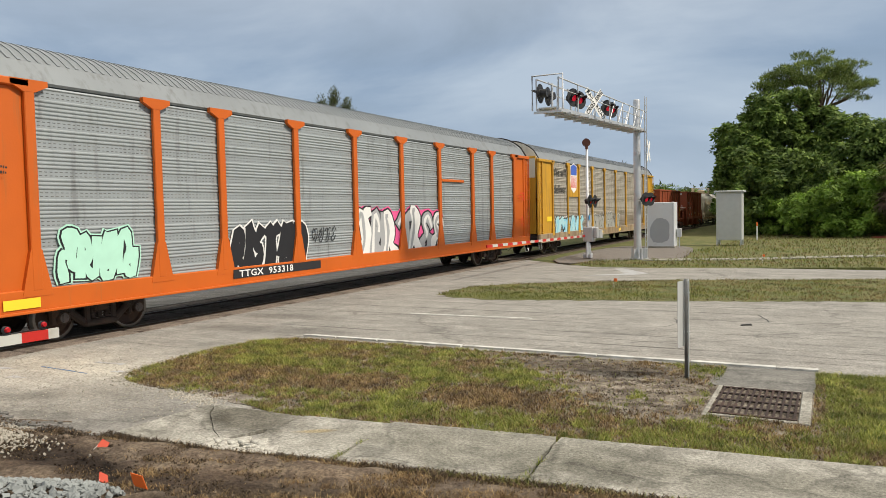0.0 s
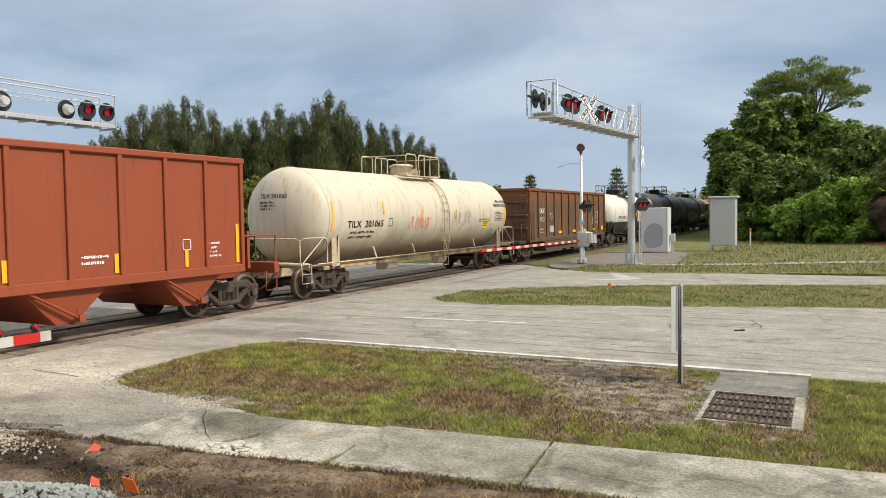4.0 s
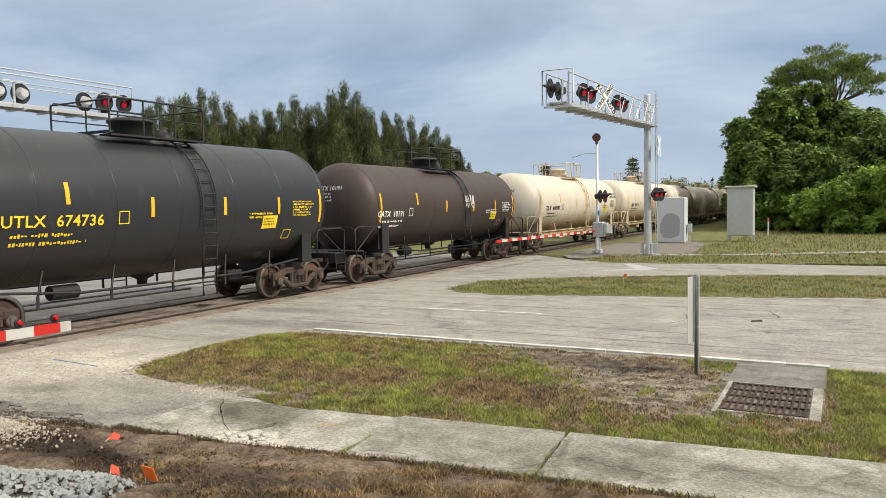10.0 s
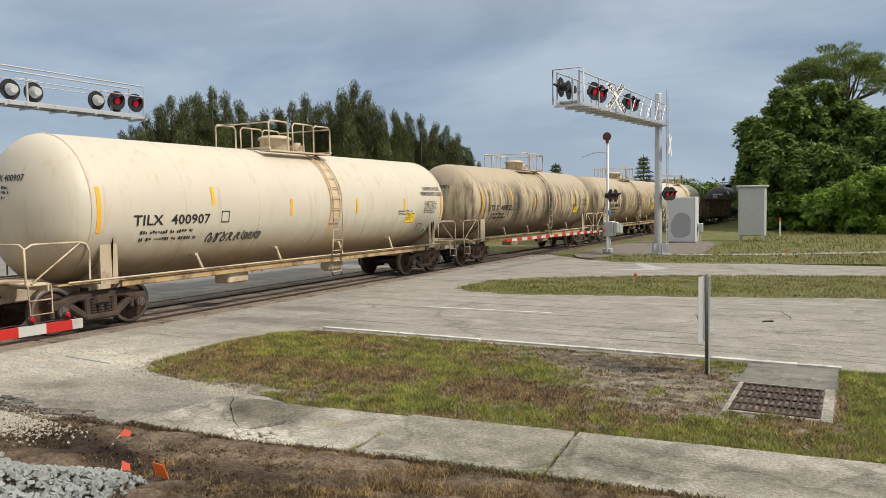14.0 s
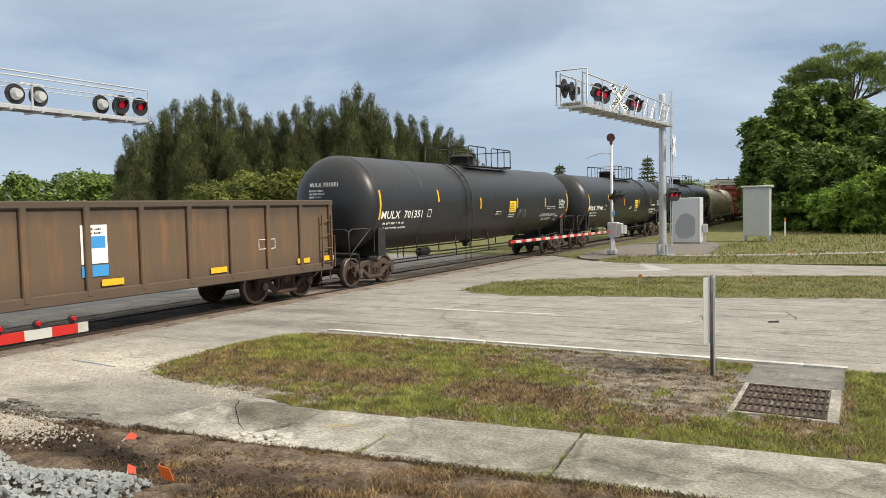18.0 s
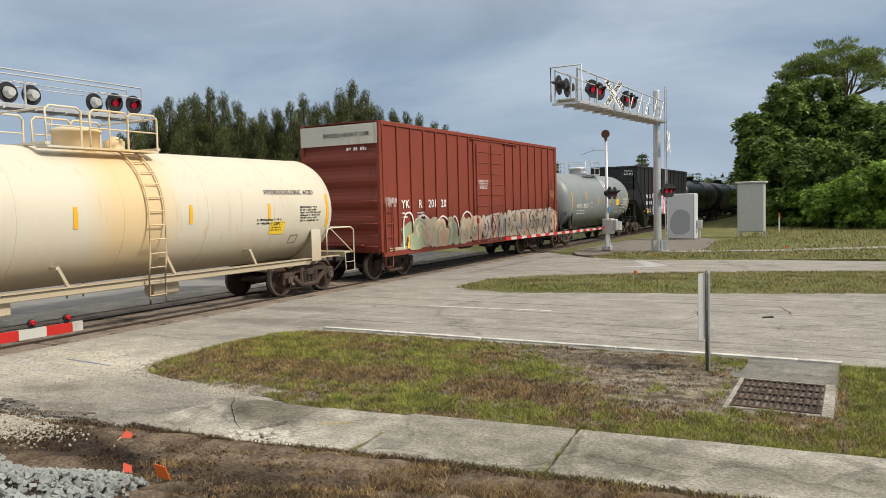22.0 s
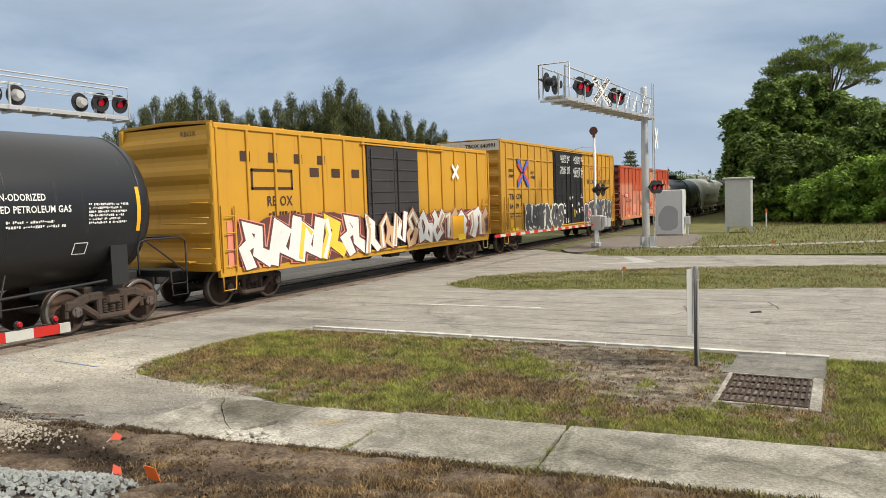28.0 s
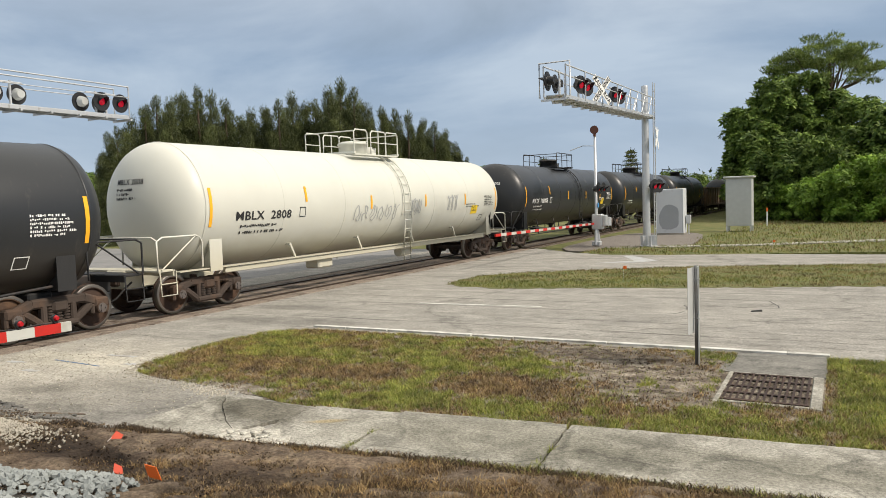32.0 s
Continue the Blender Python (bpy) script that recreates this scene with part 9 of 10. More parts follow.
part("crack", Geo().slab(straight([(5.75, 5.52), (6.1, 5.60), (6.45, 5.72), (6.42, 5.77), (6.05, 5.66), (5.72, 5.58)], 0.06, 0.02, 4), -0.05, -0.008), G_DIRT, edge, "deep dark crack")
part("crack", Geo().slab(straight([(5.3, 5.50), (5.7, 5.47), (5.98, 5.50), (5.98, 5.53), (5.7, 5.51), (5.3, 5.54)], 0.06, 0.015, 8), -0.05, -0.008), G_DIRT, edge, "deep dark crack")
G_PEBBLE = mat("pale_pebble", (0.36, 0.335, 0.28), 0.9, var=0.45, scale=1.3, bump=0.3)
spots = []
for i in range(900):
    x, y = rnd.uniform(2.0, 7.3), rnd.gauss(7.2, 1.2)
    if 5.5 < y < 11 and not inside(VERGE, x, y):
        spots.append((x, y, -0.008, rnd.uniform(0.006, 0.026)))
for i in range(1100):
    # border of the grass and the crumbled end of the verge
    a, b = rnd.choice([((4.76, 8.04), (5.2, 7.5)), ((5.2, 7.5), (7.2, 7.3)), ((4.6, 9.0), (4.76, 8.04)), ((4.6, 9.0), (4.7, 10.8)), ((6.4, 7.3), (7.5, 7.05))])
    t = rnd.random()
    spots.append((a[0] + (b[0] - a[0]) * t + rnd.gauss(0, 0.10), a[1] + (b[1] - a[1]) * t + rnd.gauss(0, 0.10), -0.006, rnd.uniform(0.008, 0.035)))
for i in range(2600):
    # yellowish pebbles beside the gravel heap
    x, y = rnd.gauss(5.9, 0.55), rnd.gauss(4.85, 0.22)
    if y < 5.3:
        spots.append((x, y, 0.072 if y < 5.05 else 0.03, rnd.uniform(0.010, 0.032)))
strew("pebbles", "pale loose pebbles scattered on road and dirt", "pebbles", spots, G_PEBBLE, 2)

# ------------------------------------------------------------------ grass and plants


def leaf_mat(name, cols, rough=0.6, tone_scale=0.7, tint=(1.0, 1.0, 1.0)):
    m = bpy.data.materials.new(name)
    m.use_nodes = True
    n, l = m.node_tree.nodes, m.node_tree.links
    b = n["Principled BSDF"]
    b.inputs["Roughness"].default_value = rough
    b.inputs["Specular IOR Level"].default_value = 0.25
    geo = n.new("ShaderNodeNewGeometry")
    cr = n.new("ShaderNodeValToRGB")
    cr.color_ramp.elements[0].color, cr.color_ramp.elements[1].color = (*cols[0], 1), (*cols[-1], 1)
    for i, c in enumerate(cols[1:-1]):
        e = cr.color_ramp.elements.new((i + 1) / (len(cols) - 1))
        e.color = (*c, 1)
    l.new(geo.outputs["Random Per Island"], cr.inputs["Fac"])
    co = n.new("ShaderNodeTexCoord")
    ns = n.new("ShaderNodeTexNoise")
    ns.inputs["Scale"].default_value, ns.inputs["Detail"].default_value = tone_scale, 7.0
    l.new(co.outputs["Object"], ns.inputs["Vector"])
    tr_ = n.new("ShaderNodeValToRGB")
    tr_.color_ramp.elements[0].position, tr_.color_ramp.elements[1].position = 0.36, 0.64
    tr_.color_ramp.elements[0].color, tr_.color_ramp.elements[1].color = (*[c * 0.55 for c in tint], 1), (1.35, 1.3, 1.1, 1)
    l.new(ns.outputs["Fac"], tr_.inputs["Fac"])
    mt = n.new("ShaderNodeMixRGB")
    mt.blend_type = "MULTIPLY"
    mt.inputs["Fac"].default_value = 1.0
    l.new(cr.outputs["Color"], mt.inputs["Color1"])
    l.new(tr_.outputs["Color"], mt.inputs["Color2"])
    cr = mt
    l.new(cr.outputs["Color"], b.inputs["Base Color"])
    tr = n.new("ShaderNodeBsdfTranslucent")
    l.new(cr.outputs["Color"], tr.inputs["Color"])
    mx = n.new("ShaderNodeMixShader")
    mx.inputs["Fac"].default_value = 0.25
    l.new(b.outputs["BSDF"], mx.inputs[1])
    l.new(tr.outputs["BSDF"], mx.inputs[2])
    l.new(mx.outputs["Shader"], n["Material Output"].inputs["Surface"])
    return m


L_GRASS = leaf_mat("grass_green", [(0.070, 0.105, 0.020), (0.21, 0.26, 0.052), (0.42, 0.41, 0.14), (0.14, 0.20, 0.036)], tone_scale=3.0)
L_DRY = leaf_mat("grass_dry", [(0.21, 0.135, 0.075), (0.080, 0.048, 0.031), (0.44, 0.33, 0.18), (0.16, 0.105, 0.06)], tone_scale=3.2)
L_STRAW = leaf_mat("grass_yellowed", [(0.30, 0.25, 0.07), (0.42, 0.35, 0.12), (0.20, 0.18, 0.05), (0.34, 0.30, 0.09)], tone_scale=3.0)
L_MOWN = leaf_mat("mown_grass", [(0.085, 0.11, 0.025), (0.15, 0.175, 0.04), (0.24, 0.245, 0.07)], tone_scale=1.2)
L_MOWND = leaf_mat("mown_dry_grass", [(0.12, 0.085, 0.045), (0.20, 0.15, 0.075), (0.26, 0.20, 0.10)], tone_scale=1.2)
L_TWIG = leaf_mat("dark_litter", [(0.045, 0.033, 0.024), (0.085, 0.062, 0.045), (0.03, 0.022, 0.016)], tone_scale=4.0)


def blades(name, spots, material, label, hmin, hmax, width, seed):
    """Grass as separate bent blades at the given spots (x, y, z, size)."""
    r = np.random.default_rng(seed)
    p = np.array(spots)
    n = len(p)
    h = r.uniform(hmin, hmax, n) * p[:, 3]
    a, lean = r.uniform(0, 2 * np.pi, n), r.uniform(0.3, 1.5, n) * h
    d = np.stack([np.cos(a), np.sin(a)], 1)
    b = r.uniform(0, 2 * np.pi, n)
    s = np.stack([np.cos(b), np.sin(b)], 1) * (width * r.uniform(0.6, 1.3, n) / 2)[:, None]
    v = np.zeros((n, 5, 3))
    v[:, 0, :2], v[:, 1, :2] = p[:, :2] - s, p[:, :2] + s
    v[:, 0, 2] = v[:, 1, 2] = p[:, 2]
    v[:, 2, :2], v[:, 3, :2] = p[:, :2] + s * 0.7 + d * (lean * 0.35)[:, None], p[:, :2] - s * 0.7 + d * (lean * 0.35)[:, None]
    v[:, 2, 2] = v[:, 3, 2] = p[:, 2] + h * 0.6
    v[:, 4, :2] = p[:, :2] + d * lean[:, None]
    v[:, 4, 2] = p[:, 2] + h
    k = np.arange(n)[:, None] * 5
    f = [tuple(q) for q in (k + np.array([0, 1, 2, 3])).tolist()] + [tuple(q) for q in (k + np.array([3, 2, 4])).tolist()]
    return tagged(part(name, raw(name, v.reshape(-1, 3).tolist(), f, material), None), label, "grass", "", "stuff")


def sow(poly, n, seed, keep, box):
    r = random.Random(seed)
    out = []
    while n > 0:
        n -= 1
        x, y = r.uniform(box[0], box[1]), r.uniform(box[2], box[3])
        if not inside(poly, x, y):
            continue
        k = keep(x, y)
        if r.random() < k:
            out.append((x, y, 0.0, 0.7 + 0.6 * k))
    return out


nz = lambda x, y, s, o: noise.noise((x * s, y * s, o))
at_drain = lambda x, y: 13.1 < x < 14.28 and 8.97 < y < 11.7


def near_to(x, y, cx, cy, rx, ry):
    return math.exp(-((x - cx) / rx) ** 2 - ((y - cy) / ry) ** 2)


def bare(x, y):
    """Trodden, bare part of the verge round the sign and the drain."""
    return near_to(x, y, 12.2, 10.0, 1.0, 0.9) + near_to(x, y, 11.0, 11.1, 1.2, 0.5) + 0.6 * near_to(x, y, 12.7, 8.9, 0.6, 0.35) + 0.7 * near_to(x, y, 7.3, 7.4, 0.6, 0.18)


def brown(x, y):
    return 0.5 * near_to(x, y, 5.4, 8.2, 1.0, 0.9) + 1.1 * near_to(x, y, 10.6, 8.7, 1.5, 0.5) + 0.7 * near_to(x, y, 14.6, 8.0, 1.2, 0.3) + 0.9 * near_to(x, y, 7.3, 8.7, 1.4, 0.5) + 0.5 * near_to(x, y, 12.6, 8.2, 0.8, 0.3)


def green(x, y):
    if at_drain(x, y):
        return 0.0
    k = 0.42 + 1.3 * nz(x, y, 1.1, 1) + 1.1 * nz(x, y, 4.2, 2) + 0.9 * nz(x, y, 11.0, 4) - 0.85 * brown(x, y) - 1.6 * bare(x, y) + 0.5 * near_to(x, y, 9.3, 10.2, 1.2, 1.0) + (0.55 * math.exp(-((y - 7.55 - 0.12 * (x - 9.4)) / 0.4) ** 2) if x > 8.6 else 0) + (0.5 if x > 14.4 else 0)
    return max(0.02, min(1.0, k))


def dry(x, y):
    if at_drain(x, y):
        return 0.0
    k = 0.42 - 0.6 * nz(x, y, 1.1, 1) + 0.8 * nz(x, y, 3.4, 3) + 0.8 * nz(x, y, 12.0, 5) + 0.7 * brown(x, y) - 0.8 * bare(x, y)
    return max(0.02, min(1.0, k))


edge_y = lambda x: 5.36 + (0.14 + 0.1025 * (x - 7.4) if x > 7.4 else 0.0)


def straw(x, y):
    if y > edge_y(x) - 0.01:
        return 0.0
    k = -0.05 + 0.5 * nz(x, y, 1.4, 6) + 0.7 * nz(x, y, 6, 7) + 1.3 * nz(x * 0.12, y - 0.34 * x, 6.0, 9) + 0.30 * (x - 9.0) + 1.3 * math.exp(-((edge_y(x) - y - 0.08) / 0.12) ** 2)
    return max(0.0, min(1.0, k))


blades("grass", [(x, y, -0.01, s) for x, y, _, s in sow(VERGE, 330000, 1, green, (4.4, 17.5, 6.9, 11.75))], L_GRASS, "patchy green grass on the verge", 0.015, 0.062, 0.008, 1)
blades("dry_grass", [(x, y, -0.01, s) for x, y, _, s in sow(VERGE, 240000, 2, dry, (4.4, 17.5, 6.9, 11.75))], L_DRY, "dry brown grass on the verge", 0.012, 0.05, 0.010, 2)
blades("dry_grass", [(x, y, 0.05 if y < edge_y(x) - 0.2 else 0.015, s) for x, y, _, s in sow(NEAR, 190000, 3, straw, (6.8, 15.5, 3.4, 6.9))], L_DRY, "dry trodden grass on bare dirt", 0.015, 0.055, 0.007, 3)
blades("grass", [(x, y, 0.03, s) for x, y, _, s in sow(NEAR, 60000, 9, lambda x, y: max(0.0, 0.5 * nz(x, y, 1.6, 12) + 0.8 * math.exp(-((edge_y(x) - y - 0.06) / 0.09) ** 2) * min(1.0, max(0.0, x - 11.0))) if y < edge_y(x) else 0.0, (9.5, 15.5, 4.6, 6.9))], L_GRASS, "green grass along the sidewalk's edge", 0.02, 0.06, 0.007, 10)
yellowed = lambda x, y: 0.0 if at_drain(x, y) else max(0.0, min(1.0, 0.0 + 0.9 * near_to(x, y, 5.8, 10.0, 1.8, 1.5) + 0.7 * nz(x, y, 2.3, 21) + 0.8 * nz(x, y, 9, 22) - bare(x, y)))
blades("dry_grass", [(x, y, -0.01, s) for x, y, _, s in sow(VERGE, 130000, 31, yellowed, (4.4, 17.5, 6.9, 11.75))], L_STRAW, "yellowed grass on the verge", 0.015, 0.06, 0.009, 31)
litter = lambda x, y: 0.0 if at_drain(x, y) else max(0.0, min(1.0, 0.30 * bare(x, y) + 0.30 * brown(x, y) + 1.1 * nz(x * 0.6, y * 2.0, 2.6, 24) + 0.6 * nz(x, y, 9, 25) - 0.12))
blades("litter", [(x, y, -0.004, s) for x, y, _, s in sow(VERGE, 90000, 33, litter, (4.4, 17.5, 6.9, 11.75))], L_TWIG, "dark dead stalks and leaf litter on the verge", 0.006, 0.022, 0.012, 33)
fringe = lambda x, y: max(0.0, min(1.0, 1.5 * math.exp(-((edge_y(x) - y - 0.10) / 0.14) ** 2) + 0.6 * nz(x, y, 7, 27) - 0.25)) if y < edge_y(x) + 0.02 else 0.0
blades("litter", [(x, y, 0.03, s) for x, y, _, s in sow(NEAR, 90000, 35, fringe, (6.6, 15.5, 4.4, 6.9))], L_TWIG, "dark dead turf along the sidewalk's edge", 0.015, 0.05, 0.010, 35)
scrap = lambda x, y: max(0.0, min(1.0, 0.22 + 0.7 * nz(x, y, 2.0, 41) + 0.9 * nz(x * 0.3, y - 0.34 * x, 5.0, 42))) if y < edge_y(x) else 0.0
blades("litter", [(x, y, 0.062, s) for x, y, _, s in sow(NEAR, 70000, 43, scrap, (4.6, 15.5, 3.6, 6.9))], L_TWIG, "dark stalks and crumbs strewn on bare dirt", 0.008, 0.028, 0.010, 43)
blades("dry_grass", [(x, y, 0.066, s) for x, y, _, s in sow(NEAR, 30000, 45, scrap, (4.6, 12.0, 3.6, 6.4))], L_DRY, "pale dead stalks lying on bare dirt", 0.006, 0.020, 0.007, 45)
weeds = [(slab_at(a, a, q, q)[0], q) for a in (2.66, 4.56) for q in (0.05, 0.1, 0.14, 0.2, 0.24, 0.32, 0.55, 0.6, 0.62)]
blades("weeds", [(p[0] + rnd.gauss(0, 0.012), p[1] + rnd.gauss(0, 0.02), 0.0, 1.0) for p, q in weeds for _ in range(14)], L_GRASS, "small weeds in the joints of the sidewalk", 0.04, 0.08, 0.007, 11)
stripe = lambda x, y: nz(x * 0.12, (y - 0.25 * x), 0.55, 8)
blades("grass", sow(ISLAND, 60000, 4, lambda x, y: max(0.15, min(1, 0.40 + 1.5 * stripe(x, y) + 0.8 * nz(x, y, 1.3, 3))), (4.2, 24, 18.3, 30)), L_MOWN, "short mown grass on the island", 0.03, 0.08, 0.014, 4)
blades("dry_grass", sow(ISLAND, 60000, 5, lambda x, y: max(0.1, min(1, 0.6 - 1.3 * stripe(x, y) + 0.8 * nz(x, y, 1.3, 5))), (4.2, 24, 18.3, 30)), L_MOWND, "dry grass on the island", 0.02, 0.06, 0.014, 5)
field = [(7, 33), (40, 48), (60, 95), (10, 95), (8.5, 52)]
blades("grass", [(x, y, -0.01, s * 1.3) for x, y, _, s in sow(FAR, 26000, 6, lambda x, y: max(0.2, 0.6 + 1.2 * stripe(x, y)), (4.6, 30, 29, 50))] + [(x, y, -0.1, s * 2) for x, y, _, s in sow(field, 30000, 7, lambda x, y: max(0.15, min(1, 0.6 + 1.6 * stripe(x, y))), (7, 40, 33, 90))], L_MOWN, "mown grass field towards the trees", 0.04, 0.09, 0.03, 6)
blades("dry_grass", [(x, y, -0.01, s * 1.3) for x, y, _, s in sow(FAR, 26000, 13, lambda x, y: max(0.1, 0.5 - 1.2 * stripe(x, y)), (4.6, 30, 29, 50))] + [(x, y, -0.1, s * 1.8) for x, y, _, s in sow(field, 30000, 8, lambda x, y: max(0.1, min(1, 0.5 - 1.6 * stripe(x, y))), (7, 40, 33, 90))], L_MOWND, "dry grass field towards the trees", 0.04, 0.08, 0.03, 7)

# ------------------------------------------------------------------ trees
L_CASU = leaf_mat("casuarina_needles", [(0.050, 0.066, 0.028), (0.092, 0.112, 0.046), (0.145, 0.165, 0.072), (0.068, 0.088, 0.036)])
L_BROAD = leaf_mat("broad_leaves", [(0.050, 0.098, 0.022), (0.11, 0.185, 0.040), (0.23, 0.32, 0.08), (0.075, 0.13, 0.028)])
L_PINE = leaf_mat("pine_needles", [(0.085, 0.13, 0.036), (0.15, 0.21, 0.056), (0.23, 0.29, 0.09)])
L_BUSH = leaf_mat("bright_bush", [(0.10, 0.19, 0.028), (0.18, 0.31, 0.046), (0.26, 0.38, 0.075)])
L_SEA = leaf_mat("yellow_green_bush", [(0.09, 0.12, 0.02), (0.14, 0.17, 0.035), (0.18, 0.20, 0.05)])
M_BARK = mat("bark", (0.09, 0.065, 0.045), 0.9, var=0.35, scale=4, bump=0.6, bscale=20)


def tufts(centres, radii, per, leaf, seed, stretch=(1, 1, 1), up=0.0, width=0.5):
    """Leaf quads scattered through clumps: centres (n, 3), radii (n)."""
    r = np.random.default_rng(seed)
    c = np.repeat(np.array(centres), per, 0)
    q = np.repeat(np.array(radii), per)
    n = len(c)
    d = r.normal(size=(n, 3))
    d /= np.linalg.norm(d, axis=1)[:, None]
    p = c + d * (q * r.uniform(0.35, 1.0, n) ** 0.7)[:, None] * np.array(stretch)
    ax = r.normal(size=(n, 3)) + d * 0.8 + np.array([0, 0, up])
    ax /= np.linalg.norm(ax, axis=1)[:, None]
    sd = np.cross(ax, r.normal(size=(n, 3)))
    sd /= np.linalg.norm(sd, axis=1)[:, None]
    L = leaf * r.uniform(0.6, 1.3, n)[:, None]
    v = np.stack([p - sd * L * width * 0.5, p + ax * L * 0.5 - sd * L * width * 0.1, p + ax * L, p + sd * L * width * 0.5], 1)
    k = np.arange(n)[:, None] * 4
    return v.reshape(-1, 3).tolist(), (k + np.array([0, 1, 2, 3])).tolist()


def limbs(base, tips, r0, r1=0.03, seed=0):
    g = Geo()
    rnd = random.Random(seed)
    for t in tips:
        b = Vector(base) + Vector((0, 0, rnd.uniform(0, 1))) * (t[2] - base[2]) * 0.5
        t = Vector(t)
        m = (b + t) / 2 + Vector((rnd.uniform(-.2, .2), rnd.uniform(-.2, .2), -0.15)) * (t - b).length * 0.4
        q = [b + (m - b) * 0.0, (b + m) / 2, m, (m + t) / 2, t]
        n = 6
        rad = [r0 + (r1 - r0) * i / 4 for i in range(5)]
        for i in range(4):
            g.cyl(q[i], q[i + 1], rad[i], n, rad[i + 1])
    return g


def rosettes(centres, out, leaf, per, seed, width=0.45):
    """Whorls of leaves: each spreads round its outward direction and droops a little."""
    r = np.random.default_rng(seed)
    c, o = np.repeat(np.array(centres), per, 0), np.repeat(np.array(out), per, 0)
    n = len(c)
    d = r.normal(size=(n, 3))
    d -= o * (d * o).sum(1)[:, None]
    d /= np.linalg.norm(d, axis=1)[:, None]
    ax = d + o * r.uniform(-0.1, 0.7, n)[:, None] + np.array([0, 0, -0.15])
    ax /= np.linalg.norm(ax, axis=1)[:, None]
    sd = np.cross(ax, o) + 0.25 * r.normal(size=(n, 3))
    sd /= np.linalg.norm(sd, axis=1)[:, None]
    L = leaf * r.uniform(0.6, 1.25, n)[:, None]
    p = c + ax * L * 0.15
    v = np.stack([p, p + ax * L * 0.5 + sd * L * width * 0.5, p + ax * L, p + ax * L * 0.5 - sd * L * width * 0.5], 1)
    k = np.arange(n)[:, None] * 4
    return v.reshape(-1, 3).tolist(), (k + np.array([0, 1, 2, 3])).tolist()


def casuarina_meshes(seed, h):
    """Tall column of dense, upswept, feathery plumes with ragged spires."""
    rnd = random.Random(seed)
    cs, rs, hs = [], [], []
    leaders = [(0.0, 0.0, h)] + [(rnd.uniform(-0.13, 0.13) * h, rnd.uniform(-0.13, 0.13) * h, h * rnd.uniform(0.62, 0.94)) for _ in range(7)]
    for lx, ly, lz in leaders:
        for i in range(34):
            t = (i + rnd.random()) / 34
            z = lz * (0.05 + 0.90 * t)
            w = 0.165 * h * min(1.0, 1.6 * (1 - t)) ** 0.85
            a, q = rnd.uniform(0, 6.28), rnd.uniform(0.45, 1.0)
            cs.append((lx * (0.45 + 0.55 * t) + w * q * math.cos(a), ly * (0.45 + 0.55 * t) + w * q * math.sin(a), z))
            rs.append((0.036 + 0.022 * (1 - t)) * h * rnd.uniform(0.7, 1.3))
    v, f = tufts(cs, rs, 230, 0.024 * h, seed, (1.0, 1.0, 1.6), 1.7, 0.16)
    crown = raw("crown", v, f, L_CASU)
    g = Geo().lathe_z([(-0.2, 0.022 * h), (h * 0.5, 0.014 * h), (h * 0.93, 0.003 * h)], 0, 0, 8)
    for lx, ly, lz in leaders[1:]:
        g.cyl((0, 0, h * 0.15), (lx * 0.8, ly * 0.8, lz * 0.6), 0.01 * h, 6, 0.004 * h)
    tr = g.mesh("trunk")
    tr.materials.append(M_BARK)
    return tr, crown


CASU = [casuarina_meshes(i, 14.0) for i in range(3)]


def casuarina(i, x, y, h, rz):
    t = thing("casuarina_tree", "tall dark green feathery casuarina tree", "tree", "row of casuarina trees", (x, y, -0.1))
    tr, cr = CASU[i % 3]
    part("trunk", tr, None, t)
    part("crown", cr, None, t)
    t.scale = (h / 14.0,) * 3
    t.rotation_euler = (0, 0, rz)
    return t


def along(px_yaw, dist):
    """Place at a bearing, degrees to the left of the track's line, seen from the eye."""
    a = radians(px_yaw)
    return EYE[0] - dist * math.sin(a), EYE[1] + dist * math.cos(a)


rnd = random.Random(12)
ROW = ((51.2, 60, 8.8), (50.2, 66, 10.3), (49.3, 62, 10.6), (48.5, 68, 12.3), (47.6, 60, 10.9), (46.6, 66, 12.4), (45.7, 62, 12.2), (44.8, 68, 12.6), (43.8, 60, 11.0), (42.9, 66, 10.3), (42.0, 62, 10.4), (41.0, 68, 11.5), (40.0, 60, 10.9), (39.0, 66, 12.3), (38.0, 62, 11.1), (37.3, 68, 12.0), (36.3, 60, 11.8), (35.4, 66, 13.6), (34.4, 62, 12.1), (33.4, 69, 11.5), (32.3, 64, 10.8), (31.4, 72, 11.5), (30.4, 70, 10.9), (29.3, 78, 11.3), (28.4, 72, 10.2), (27.6, 80, 10.1), (26.8, 78, 8.7), (26.0, 86, 7.5))
for i, (a, d, hh) in enumerate(ROW):
    x, y = along(a, d)
    casuarina(i, x, y, hh, rnd.uniform(0, 6))
for i in range(10):
    x, y = along(48.5 - 2.3 * i, 76 + rnd.uniform(-3, 5))
    casuarina(i + 1, x, y, 9.5 + rnd.uniform(-1.5, 1.5), rnd.uniform(0, 6))


